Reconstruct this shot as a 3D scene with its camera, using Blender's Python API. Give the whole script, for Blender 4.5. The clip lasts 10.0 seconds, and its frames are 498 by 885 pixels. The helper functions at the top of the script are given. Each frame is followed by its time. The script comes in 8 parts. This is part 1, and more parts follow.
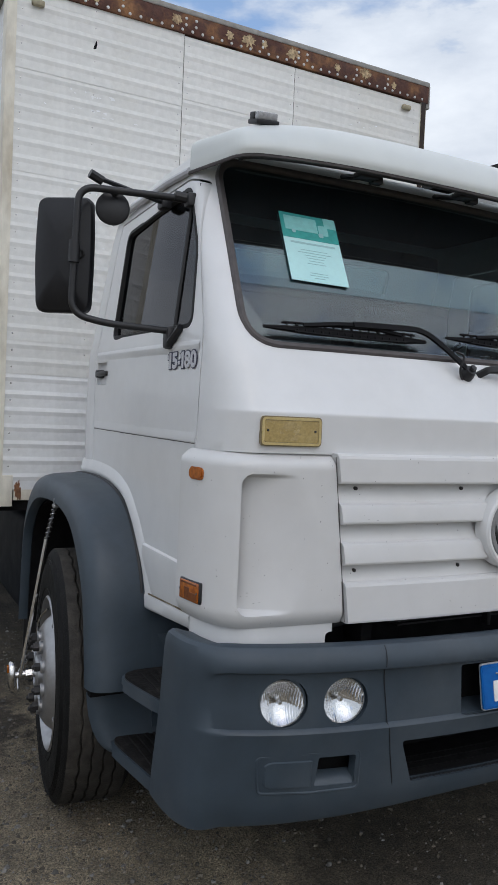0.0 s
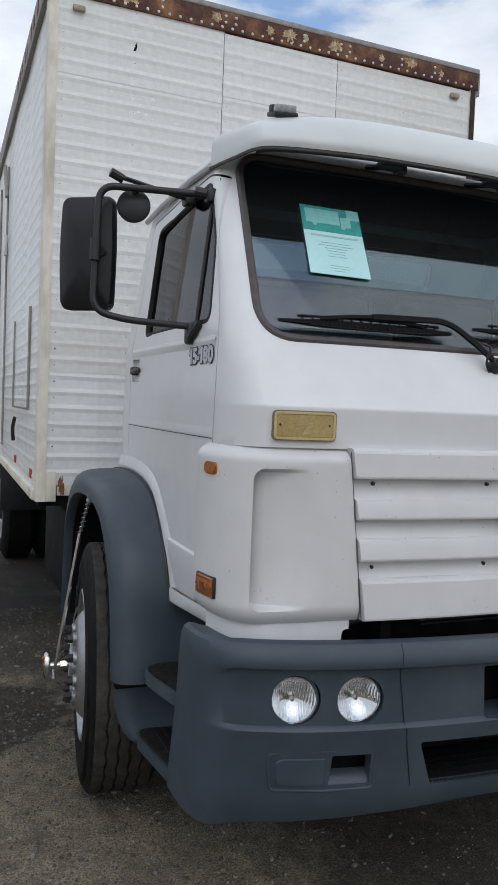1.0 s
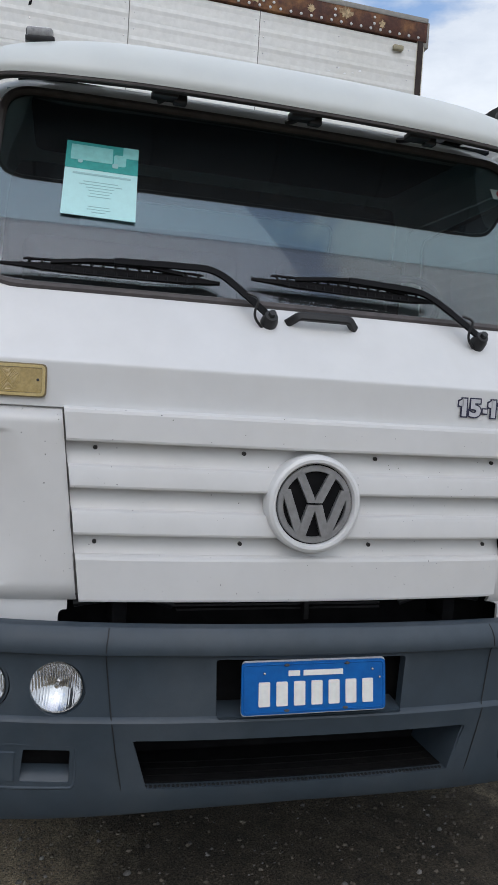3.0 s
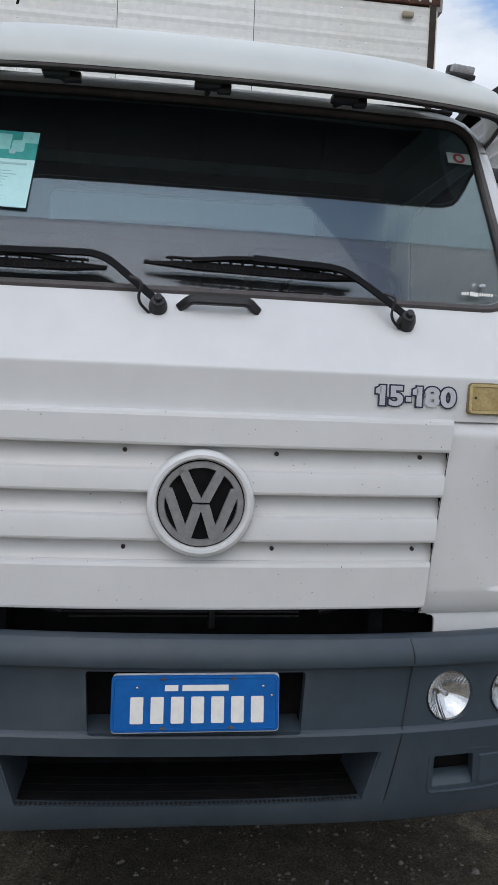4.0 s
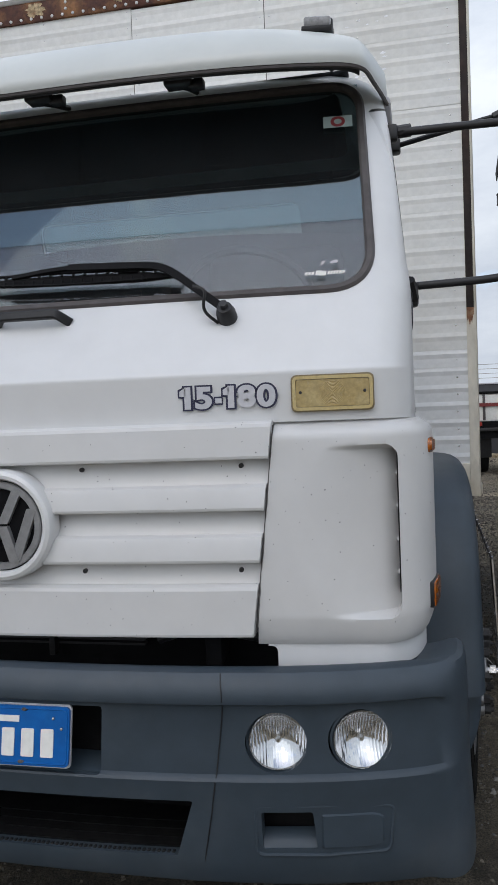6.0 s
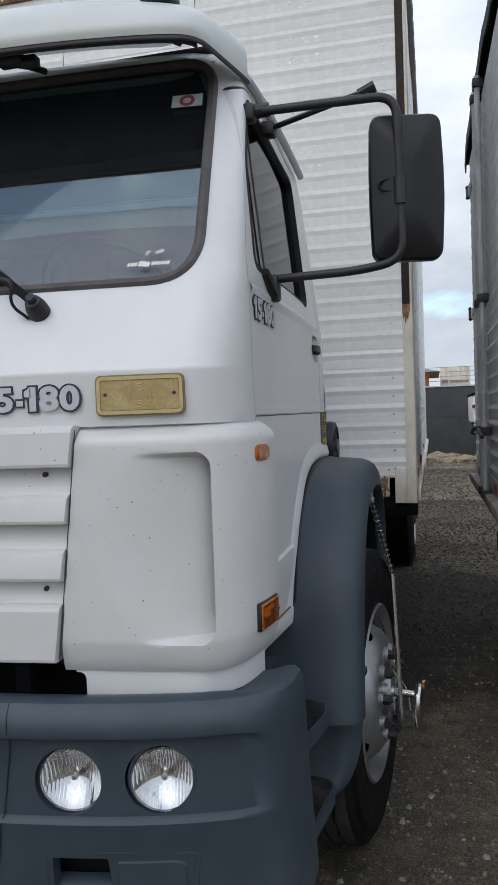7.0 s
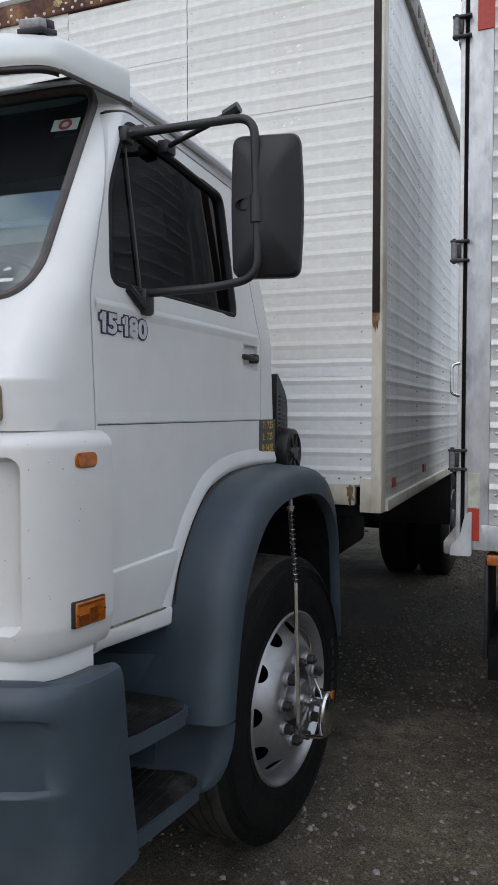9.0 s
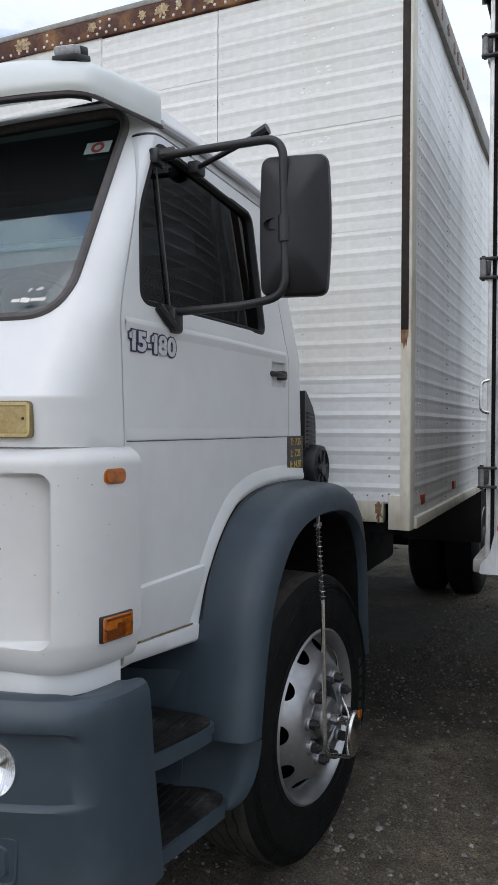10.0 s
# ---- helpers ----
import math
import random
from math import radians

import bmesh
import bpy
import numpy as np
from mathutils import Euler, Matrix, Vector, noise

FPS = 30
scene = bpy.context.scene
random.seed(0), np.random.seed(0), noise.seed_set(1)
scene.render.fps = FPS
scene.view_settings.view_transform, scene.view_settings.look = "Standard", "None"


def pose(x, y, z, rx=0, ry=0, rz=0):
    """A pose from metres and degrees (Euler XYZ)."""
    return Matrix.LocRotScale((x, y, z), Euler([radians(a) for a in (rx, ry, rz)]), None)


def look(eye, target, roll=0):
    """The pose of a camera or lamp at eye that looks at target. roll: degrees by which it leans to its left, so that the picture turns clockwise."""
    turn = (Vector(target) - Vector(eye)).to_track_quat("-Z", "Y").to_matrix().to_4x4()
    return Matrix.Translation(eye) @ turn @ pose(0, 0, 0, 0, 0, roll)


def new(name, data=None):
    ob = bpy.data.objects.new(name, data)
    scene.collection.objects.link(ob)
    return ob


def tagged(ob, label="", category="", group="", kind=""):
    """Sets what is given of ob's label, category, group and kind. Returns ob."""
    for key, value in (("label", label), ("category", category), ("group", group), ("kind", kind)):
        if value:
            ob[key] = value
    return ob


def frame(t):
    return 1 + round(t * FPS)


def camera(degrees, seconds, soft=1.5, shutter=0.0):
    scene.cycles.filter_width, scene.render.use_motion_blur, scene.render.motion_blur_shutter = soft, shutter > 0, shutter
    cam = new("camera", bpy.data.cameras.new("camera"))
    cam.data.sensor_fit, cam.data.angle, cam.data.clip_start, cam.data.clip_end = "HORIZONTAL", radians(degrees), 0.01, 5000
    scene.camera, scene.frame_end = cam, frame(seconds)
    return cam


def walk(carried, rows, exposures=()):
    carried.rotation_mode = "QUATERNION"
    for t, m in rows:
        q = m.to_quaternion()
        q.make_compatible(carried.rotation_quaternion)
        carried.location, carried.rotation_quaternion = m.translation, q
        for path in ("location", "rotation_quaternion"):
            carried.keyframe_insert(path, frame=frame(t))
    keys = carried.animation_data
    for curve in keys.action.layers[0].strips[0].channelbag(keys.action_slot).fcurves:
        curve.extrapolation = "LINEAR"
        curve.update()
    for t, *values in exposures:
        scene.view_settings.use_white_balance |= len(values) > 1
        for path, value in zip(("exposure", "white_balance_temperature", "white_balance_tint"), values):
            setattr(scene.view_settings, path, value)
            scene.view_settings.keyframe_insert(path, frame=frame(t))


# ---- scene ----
cam = camera(36.4, 10.0, soft=1.0)
PATH = [
    (0, (-1.917, -1.782, 1.588), (-0.997, -0.009, 1.504), 2.6),
    (0.5, (-1.939, -1.747, 1.59), (-1.139, 0.083, 1.495), 2.6),
    (1, (-1.765, -1.842, 1.582), (-1.012, 0.009, 1.487), 2.3),
    (1.5, (-1.569, -1.927, 1.56), (-0.896, -0.047, 1.461), 2.6),
    (2, (-1.345, -1.919, 1.54), (-0.669, -0.04, 1.432), 3.3),
    (2.5, (-1.08, -1.878, 1.528), (-0.399, -0.001, 1.417), 3.7),
    (3, (-0.735, -1.929, 1.524), (-0.195, -0.006, 1.405), 3.5),
    (3.2, (-0.613, -1.919, 1.517), (-0.113, 0.014, 1.4), 3.5),
    (4.5, (0.149, -1.866, 1.532), (0.283, 0.125, 1.391), 0.9),
    (5, (0.381, -1.848, 1.512), (0.464, 0.146, 1.375), -0.5),
    (6.3, (1.129, -1.612, 1.488), (0.657, 0.33, 1.418), -2.2),
    (6.5, (1.212, -1.575, 1.484), (0.745, 0.369, 1.41), -2.4),
    (7, (1.407, -1.403, 1.486), (0.933, 0.539, 1.41), -2.0),
    (7.5, (1.632, -1.369, 1.495), (1.028, 0.536, 1.42), -1.8),
    (8, (1.856, -1.362, 1.513), (1.162, 0.512, 1.434), -1.8),
    (8.5, (1.924, -1.292, 1.501), (1.228, 0.582, 1.415), -1.5),
    (9, (2.057, -1.272, 1.513), (1.313, 0.582, 1.432), -0.0),
    (9.5, (2.134, -1.262, 1.529), (1.326, 0.567, 1.487), 0.1),
    (10, (2.066, -1.28, 1.518), (1.25, 0.546, 1.477), 0.2),
]
walk(cam, [(t, look(eye, target, roll)) for t, eye, target, roll in PATH],
     [(0.0, -0.03), (2.5, 0.04), (4.5, 0.02), (6.5, 0.04), (7.5, 0.05), (8.0, 0.07), (8.5, 0.18), (9.0, 0.22), (10.0, 0.31)])

# ---- world, sun and exposure ----
SUN_EL, SUN_ROT = radians(43), radians(188)
world = bpy.data.worlds.new("overcast_sky")
scene.world = world
world.use_nodes = True
wn, wl = world.node_tree.nodes, world.node_tree.links
wn.clear()


def wnode(kind, **values):
    n = wn.new(kind)
    for k, v in values.items():
        n.inputs[k].default_value = v
    return n


w_out = wn.new("ShaderNodeOutputWorld")
w_bg = wn.new("ShaderNodeBackground")
w_sky = wn.new("ShaderNodeTexSky")
w_sky.sky_type, w_sky.sun_disc = "NISHITA", False
w_sky.sun_elevation, w_sky.sun_rotation = SUN_EL, SUN_ROT
w_sky.air_density, w_sky.dust_density = 1.0, 2.0
w_co = wn.new("ShaderNodeTexCoord")
w_map = wn.new("ShaderNodeMapping")
w_map.inputs["Scale"].default_value = (1.0, 1.0, 2.6)
w_map.inputs["Location"].default_value = (0.8, 0.45, 0.9)
w_noise = wnode("ShaderNodeTexNoise", Scale=3.0, Detail=7.0, Roughness=0.55)
w_ramp = wn.new("ShaderNodeValToRGB")
w_ramp.color_ramp.elements[0].position, w_ramp.color_ramp.elements[1].position = 0.298, 0.390
w_noise2 = wnode("ShaderNodeTexNoise", Scale=3.0, Detail=7.0, Roughness=0.6)
w_cloud = wn.new("ShaderNodeValToRGB")
w_cloud.color_ramp.elements[0].position, w_cloud.color_ramp.elements[1].position = 0.32, 0.68
w_cloud.color_ramp.elements[0].color = (5.0, 5.6, 6.6, 1)
w_cloud.color_ramp.elements[1].color = (7.9, 8.4, 9.1, 1)
w_sep = wn.new("ShaderNodeSeparateXYZ")
w_up = wn.new("ShaderNodeMapRange")
w_up.inputs["From Min"].default_value, w_up.inputs["From Max"].default_value = 0.05, 1.0
w_up.inputs["To Min"].default_value, w_up.inputs["To Max"].default_value = 1.00, 1.55
w_mul = wn.new("ShaderNodeMix")
w_mul.data_type, w_mul.blend_type = "RGBA", "MULTIPLY"
w_mul.inputs[0].default_value = 1.0
w_gain = wn.new("ShaderNodeMix")
w_gain.data_type, w_gain.blend_type = "RGBA", "MULTIPLY"
w_gain.inputs[0].default_value = 1.0
w_gain.inputs[7].default_value = (2.2, 2.2, 2.2, 1)
w_mix = wn.new("ShaderNodeMix")
w_mix.data_type = "RGBA"
wl.new(w_co.outputs["Generated"], w_map.inputs["Vector"])
wl.new(w_map.outputs[0], w_noise.inputs["Vector"])
wl.new(w_map.outputs[0], w_noise2.inputs["Vector"])
# the cloud breaks up towards the zenith
w_open = wn.new("ShaderNodeMath")
w_open.operation = "MULTIPLY_ADD"
w_open.inputs[1].default_value = -0.19
w_high = wn.new("ShaderNodeMath")
w_high.operation = "POWER"
w_high.inputs[1].default_value = 2.5
wl.new(w_sep.outputs["Z"], w_high.inputs[0])
wl.new(w_high.outputs[0], w_open.inputs[0])
wl.new(w_noise.outputs["Fac"], w_open.inputs[2])
wl.new(w_open.outputs[0], w_ramp.inputs[0])
wl.new(w_noise2.outputs["Fac"], w_cloud.inputs[0])
wl.new(w_co.outputs["Generated"], w_sep.inputs[0])
wl.new(w_sep.outputs["Z"], w_up.inputs["Value"])
wl.new(w_cloud.outputs[0], w_mul.inputs[6])
wl.new(w_up.outputs[0], w_mul.inputs[7])
wl.new(w_sky.outputs[0], w_gain.inputs[6])
wl.new(w_ramp.outputs[0], w_mix.inputs[0])
wl.new(w_gain.outputs[2], w_mix.inputs[6])
wl.new(w_mul.outputs[2], w_mix.inputs[7])
wl.new(w_mix.outputs[2], w_bg.inputs["Color"])
w_bg.inputs["Strength"].default_value = 0.099
wl.new(w_bg.outputs[0], w_out.inputs["Surface"])

sun = new("sun", bpy.data.lights.new("sun", "SUN"))
sun.data.energy, sun.data.angle, sun.data.color = 0.46, radians(70), (0.97, 0.98, 1.0)
sun.matrix_world = look((-1.0, -6.6, 6.2), (0, 0, 0))


# ---- materials ----
def material(name, colour, rough=0.5, metal=0.0, grain=0.0, grain_scale=60.0, dirt=None, dirt_amount=0.0, dirt_scale=3.0,
             bump=0.0, bump_scale=80.0, coat=0.0, stretch=(1, 1, 1), specks=None, speck_scale=22.0, speck_size=0.04, vary=0.0, island=0.0, shine=0.5, dirt_detail=8.0):
    m = bpy.data.materials.new(name)
    m.use_nodes = True
    nodes, links = m.node_tree.nodes, m.node_tree.links
    b = nodes["Principled BSDF"]
    b.inputs["Roughness"].default_value, b.inputs["Metallic"].default_value = rough, metal
    b.inputs["Coat Weight"].default_value, b.inputs["Coat Roughness"].default_value = coat, 0.08
    b.inputs["Specular IOR Level"].default_value = shine
    co = nodes.new("ShaderNodeTexCoord")
    mp = nodes.new("ShaderNodeMapping")
    mp.inputs["Scale"].default_value = stretch
    links.new(co.outputs["Object"], mp.inputs["Vector"])
    rgb = nodes.new("ShaderNodeRGB")
    rgb.outputs[0].default_value = (*colour, 1)
    last = rgb.outputs[0]

    def mixed(kind, fac, a, c):
        x = nodes.new("ShaderNodeMix")
        x.data_type, x.blend_type = "RGBA", kind
        for slot, v in ((0, fac), (6, a), (7, c)):
            if hasattr(v, "is_linked"):
                links.new(v, x.inputs[slot])
            else:
                x.inputs[slot].default_value = v
        return x.outputs[2]

    def noisy(scale, detail=5.0, low=0.35, high=0.65, roughness=0.6):
        n = nodes.new("ShaderNodeTexNoise")
        n.inputs["Scale"].default_value, n.inputs["Detail"].default_value, n.inputs["Roughness"].default_value = scale, detail, roughness
        links.new(mp.outputs[0], n.inputs["Vector"])
        r = nodes.new("ShaderNodeMapRange")
        r.inputs["From Min"].default_value, r.inputs["From Max"].default_value = low, high
        links.new(n.outputs["Fac"], r.inputs["Value"])
        return r.outputs[0]

    if dirt:
        big = noisy(dirt_scale, dirt_detail, 0.48, 0.75) if dirt_detail > 4 else noisy(dirt_scale, dirt_detail, 0.30, 0.80)
        k = nodes.new("ShaderNodeMath")
        k.operation = "MULTIPLY"
        k.inputs[1].default_value = dirt_amount
        links.new(big, k.inputs[0])
        last = mixed("MIX", k.outputs[0], last, (*dirt, 1))
    if grain:
        g = noisy(grain_scale, 4.0)
        ramp = nodes.new("ShaderNodeMapRange")
        ramp.inputs["To Min"].default_value, ramp.inputs["To Max"].default_value = 1 - grain, 1 + grain * 0.4
        links.new(g, ramp.inputs["Value"])
        last = mixed("MULTIPLY", 1.0, last, ramp.outputs[0])
        rr = nodes.new("ShaderNodeMapRange")
        rr.inputs["To Min"].default_value, rr.inputs["To Max"].default_value = rough * 0.85, min(1, rough * 1.2)
        links.new(noisy(dirt_scale * 2.3, 6.0, 0.2, 0.8), rr.inputs["Value"])
        links.new(rr.outputs[0], b.inputs["Roughness"])
    if vary:
        oi = nodes.new("ShaderNodeObjectInfo")
        vr = nodes.new("ShaderNodeMapRange")
        vr.inputs["To Min"].default_value, vr.inputs["To Max"].default_value = 1 - vary, 1.0
        links.new(oi.outputs["Random"], vr.inputs["Value"])
        last = mixed("MULTIPLY", 1.0, last, vr.outputs[0])
    if island:
        ge = nodes.new("ShaderNodeNewGeometry")
        ir = nodes.new("ShaderNodeMapRange")
        ir.inputs["To Min"].default_value, ir.inputs["To Max"].default_value = 1 - island, 1 + island
        links.new(ge.outputs["Random Per Island"], ir.inputs["Value"])
        last = mixed("MULTIPLY", 1.0, last, ir.outputs[0])
    if specks:
        v = nodes.new("ShaderNodeTexVoronoi")
        v.inputs["Scale"].default_value = speck_scale
        links.new(mp.outputs[0], v.inputs["Vector"])
        jitter = nodes.new("ShaderNodeSeparateColor")
        links.new(v.outputs["Color"], jitter.inputs[0])
        size = nodes.new("ShaderNodeMath")
        size.operation = "MULTIPLY"
        size.inputs[1].default_value = speck_size
        powr = nodes.new("ShaderNodeMath")
        powr.operation = "POWER"
        powr.inputs[1].default_value = 3.0
        links.new(jitter.outputs[0], powr.inputs[0])
        links.new(powr.outputs[0], size.inputs[0])
        less = nodes.new("ShaderNodeMath")
        less.operation = "LESS_THAN"
        links.new(v.outputs["Distance"], less.inputs[0])
        links.new(size.outputs[0], less.inputs[1])
        last = mixed("MIX", less.outputs[0], last, (*specks, 1))
    links.new(last, b.inputs["Base Color"])
    if bump:
        n = nodes.new("ShaderNodeTexNoise")
        n.inputs["Scale"].default_value, n.inputs["Detail"].default_value = bump_scale, 5.0
        links.new(mp.outputs[0], n.inputs["Vector"])
        bp = nodes.new("ShaderNodeBump")
        bp.inputs["Strength"].default_value, bp.inputs["Distance"].default_value = bump, 0.01
        links.new(n.outputs["Fac"], bp.inputs["Height"])
        links.new(bp.outputs[0], b.inputs["Normal"])
    return m


def glass_material(name, tint, gloss=0.02, boost=(1.0, 1.0, 1.0), base=0.04, dust=0.0):
    m = bpy.data.materials.new(name)
    m.use_nodes = True
    nodes, links = m.node_tree.nodes, m.node_tree.links
    nodes.remove(nodes["Principled BSDF"])
    out = nodes["Material Output"]
    tr = nodes.new("ShaderNodeBsdfTransparent")
    tr.inputs[0].default_value = (*tint, 1)
    gl = nodes.new("ShaderNodeBsdfGlossy")
    gl.inputs["Roughness"].default_value = gloss
    gl.inputs["Color"].default_value = (*boost, 1)
    # gloss grows towards grazing angles, alike on both faces of the pane
    lw = nodes.new("ShaderNodeLayerWeight")
    lw.inputs["Blend"].default_value = 0.5
    steep = nodes.new("ShaderNodeMath")
    steep.operation = "POWER"
    steep.inputs[1].default_value = 5.0
    ma = nodes.new("ShaderNodeMath")
    ma.operation = "MULTIPLY_ADD"
    ma.inputs[1].default_value, ma.inputs[2].default_value = 1 - base, base
    links.new(lw.outputs["Facing"], steep.inputs[0])
    links.new(steep.outputs[0], ma.inputs[0])
    mx = nodes.new("ShaderNodeMixShader")
    links.new(ma.outputs[0], mx.inputs[0])
    links.new(tr.outputs[0], mx.inputs[1])
    links.new(gl.outputs[0], mx.inputs[2])
    last = mx.outputs[0]
    if dust:
        co, no, rg = nodes.new("ShaderNodeTexCoord"), nodes.new("ShaderNodeTexNoise"), nodes.new("ShaderNodeMapRange")
        mp = nodes.new("ShaderNodeMapping")
        mp.inputs["Scale"].default_value = (3.0, 3.0, 0.7)
        no.inputs["Scale"].default_value, no.inputs["Detail"].default_value = 9.0, 8.0
        rg.inputs["From Min"].default_value, rg.inputs["From Max"].default_value = 0.3, 0.8
        rg.inputs["To Min"].default_value, rg.inputs["To Max"].default_value = dust * 0.6, dust * 1.6
        links.new(co.outputs["Object"], mp.inputs["Vector"])
        links.new(mp.outputs[0], no.inputs["Vector"])
        links.new(no.outputs["Fac"], rg.inputs["Value"])
        df = nodes.new("ShaderNodeBsdfDiffuse")
        df.inputs["Color"].default_value = (0.62, 0.57, 0.58, 1)
        m2 = nodes.new("ShaderNodeMixShader")
        links.new(rg.outputs[0], m2.inputs[0])
        links.new(last, m2.inputs[1])
        links.new(df.outputs[0], m2.inputs[2])
        last = m2.outputs[0]
    links.new(last, out.inputs["Surface"])
    return m


WHITE = material("white_cab_paint", (0.70, 0.705, 0.71), 0.32, grain=0.03, grain_scale=9, dirt=(0.54, 0.53, 0.50), dirt_amount=0.30, dirt_scale=2.0, coat=0.25, dirt_detail=3.0)
CHIPPED = material("chipped_white_paint", (0.64, 0.64, 0.64), 0.36, grain=0.03, grain_scale=9, dirt=(0.55, 0.53, 0.49), dirt_amount=0.30, dirt_detail=3.0,
                   dirt_scale=2.5, coat=0.15, specks=(0.06, 0.06, 0.07), speck_scale=66, speck_size=0.115)
GREY = material("slate_grey_plastic", (0.036, 0.052, 0.069), 0.48, grain=0.10, grain_scale=14, dirt=(0.12, 0.13, 0.14), dirt_amount=0.35, dirt_scale=2.2, bump=0.05, bump_scale=350)
BLACK = material("black_plastic", (0.012, 0.012, 0.014), 0.45, grain=0.15, grain_scale=60, dirt=(0.05, 0.05, 0.05), dirt_amount=0.3, dirt_scale=8)
MIRRORBLACK = material("moulded_black_housing", (0.0085, 0.0085, 0.0105), 0.42, grain=0.12, grain_scale=60, dirt=(0.025, 0.025, 0.027), dirt_amount=0.3, dirt_scale=8, shine=0.35)
RUBBER = material("black_rubber_seal", (0.010, 0.010, 0.011), 0.6, grain=0.2, grain_scale=40, dirt=(0.03, 0.028, 0.027), dirt_amount=0.4, dirt_scale=7, shine=0.3)
SEAL = material("greyed_windscreen_rubber", (0.075, 0.066, 0.066), 0.6, grain=0.2, grain_scale=30, dirt=(0.12, 0.11, 0.10), dirt_amount=0.4, dirt_scale=5)
# near-black for grimy metal, and for recess backings whose shade is in the colour
DARK = material("grimy_metal_and_recess_black", (0.006, 0.006, 0.007), 0.85, grain=0.3, grain_scale=20, dirt=(0.014, 0.013, 0.012), dirt_amount=0.6, dirt_scale=5, shine=0.15)
TYRE = material("tyre_rubber", (0.007, 0.007, 0.007), 0.65, grain=0.25, grain_scale=30, dirt=(0.014, 0.013, 0.012), dirt_amount=0.35, dirt_scale=6, shine=0.15, bump=0.3, bump_scale=120)
TYREFACE = material("dusty_tread_rubber", (0.040, 0.037, 0.033), 0.85, grain=0.3, grain_scale=25, dirt=(0.080, 0.070, 0.058), dirt_amount=0.6, dirt_scale=7, bump=0.4, bump_scale=90, shine=0.2)
RIM = material("silver_painted_steel", (0.38, 0.38, 0.39), 0.36, 0.8, grain=0.08, grain_scale=40, dirt=(0.16, 0.14, 0.12), dirt_amount=0.35, dirt_scale=9)
STEEL = material("polished_steel", (0.62, 0.61, 0.60), 0.22, 1.0, grain=0.12, grain_scale=50)
IRON = material("dark_wheel_nut", (0.05, 0.048, 0.048), 0.5, 0.6, grain=0.2, grain_scale=60)
PANEL = material("aged_white_aluminium", (0.775, 0.775, 0.750), 0.42, 0.0, grain=0.07, grain_scale=26, dirt=(0.67, 0.64, 0.55), dirt_amount=0.42, dirt_scale=1.7, bump=0.12, bump_scale=9, vary=0.06)
FLAKED = material("flaked_bright_paint", (0.88, 0.89, 0.90), 0.3, grain=0.1, grain_scale=60)
SIDEPANEL = material("weathered_white_side", (0.84, 0.84, 0.82), 0.38, 0.0, grain=0.10, grain_scale=22, dirt=(0.42, 0.41, 0.39), dirt_amount=0.8, dirt_scale=1.5, bump=0.2, bump_scale=7, vary=0.05)
CREAM = material("cream_painted_post", (0.74, 0.70, 0.60), 0.5, grain=0.10, grain_scale=30, dirt=(0.30, 0.23, 0.13), dirt_amount=0.75, dirt_scale=4, stretch=(1, 1, 0.4))
RUST = material("rusty_brown_steel", (0.085, 0.030, 0.018), 0.7, grain=0.35, grain_scale=35, dirt=(0.42, 0.20, 0.07), dirt_amount=0.85, dirt_scale=6.5, bump=0.3, bump_scale=60)
RUSTPATCH = material("orange_rust_stain", (0.22, 0.10, 0.05), 0.8, grain=0.5, grain_scale=35, dirt=(0.45, 0.38, 0.26), dirt_amount=0.9, dirt_scale=12)
PEEL = material("peeling_cream_over_rust", (0.52, 0.40, 0.24), 0.8, grain=0.5, grain_scale=60, dirt=(0.20, 0.075, 0.03), dirt_amount=1.0, dirt_scale=22)
GRIME = material("brown_grime", (0.16, 0.115, 0.06), 0.9, grain=0.5, grain_scale=50, dirt=(0.45, 0.42, 0.36), dirt_amount=1.0, dirt_scale=14)
RAIL = material("grey_roof_rail", (0.30, 0.29, 0.27), 0.6, grain=0.2, grain_scale=25, dirt=(0.16, 0.10, 0.06), dirt_amount=0.7, dirt_scale=3)
BARE = material("bare_aluminium", (0.66, 0.66, 0.66), 0.45, 0.3, grain=0.15, grain_scale=24, dirt=(0.30, 0.30, 0.31), dirt_amount=0.55, dirt_scale=3.5, bump=0.15, bump_scale=20, vary=0.08)
GALV = material("galvanised_post", (0.56, 0.57, 0.59), 0.42, 0.30, grain=0.15, grain_scale=22, dirt=(0.27, 0.28, 0.30), dirt_amount=0.9, dirt_scale=14, stretch=(1, 1, 0.40), bump=0.8, bump_scale=16)
HINGE = material("dull_hinge_steel", (0.20, 0.20, 0.205), 0.5, 0.5, grain=0.3, grain_scale=60)
TARP = material("black_tarpaulin", (0.014, 0.015, 0.016), 0.6, grain=0.2, grain_scale=14, bump=0.5, bump_scale=9)
AMBER = material("amber_lens", (0.42, 0.112, 0.008), 0.22, grain=0.35, grain_scale=70, dirt=(0.20, 0.035, 0.004), dirt_amount=0.8, dirt_scale=30, coat=0.6)
BROWNLENS = material("brown_amber_facet", (0.17, 0.045, 0.008), 0.25, grain=0.3, grain_scale=90, coat=0.6)
TANLENS = material("browned_clear_lens", (0.40, 0.29, 0.105), 0.25, grain=0.2, grain_scale=120, dirt=(0.50, 0.40, 0.19), dirt_amount=0.6, dirt_scale=16, coat=0.5)
YELLOWED = material("yellowed_clear_lens", (0.52, 0.40, 0.17), 0.28, grain=0.12, grain_scale=110, dirt=(0.55, 0.46, 0.24), dirt_amount=0.5, dirt_scale=14, coat=0.4)
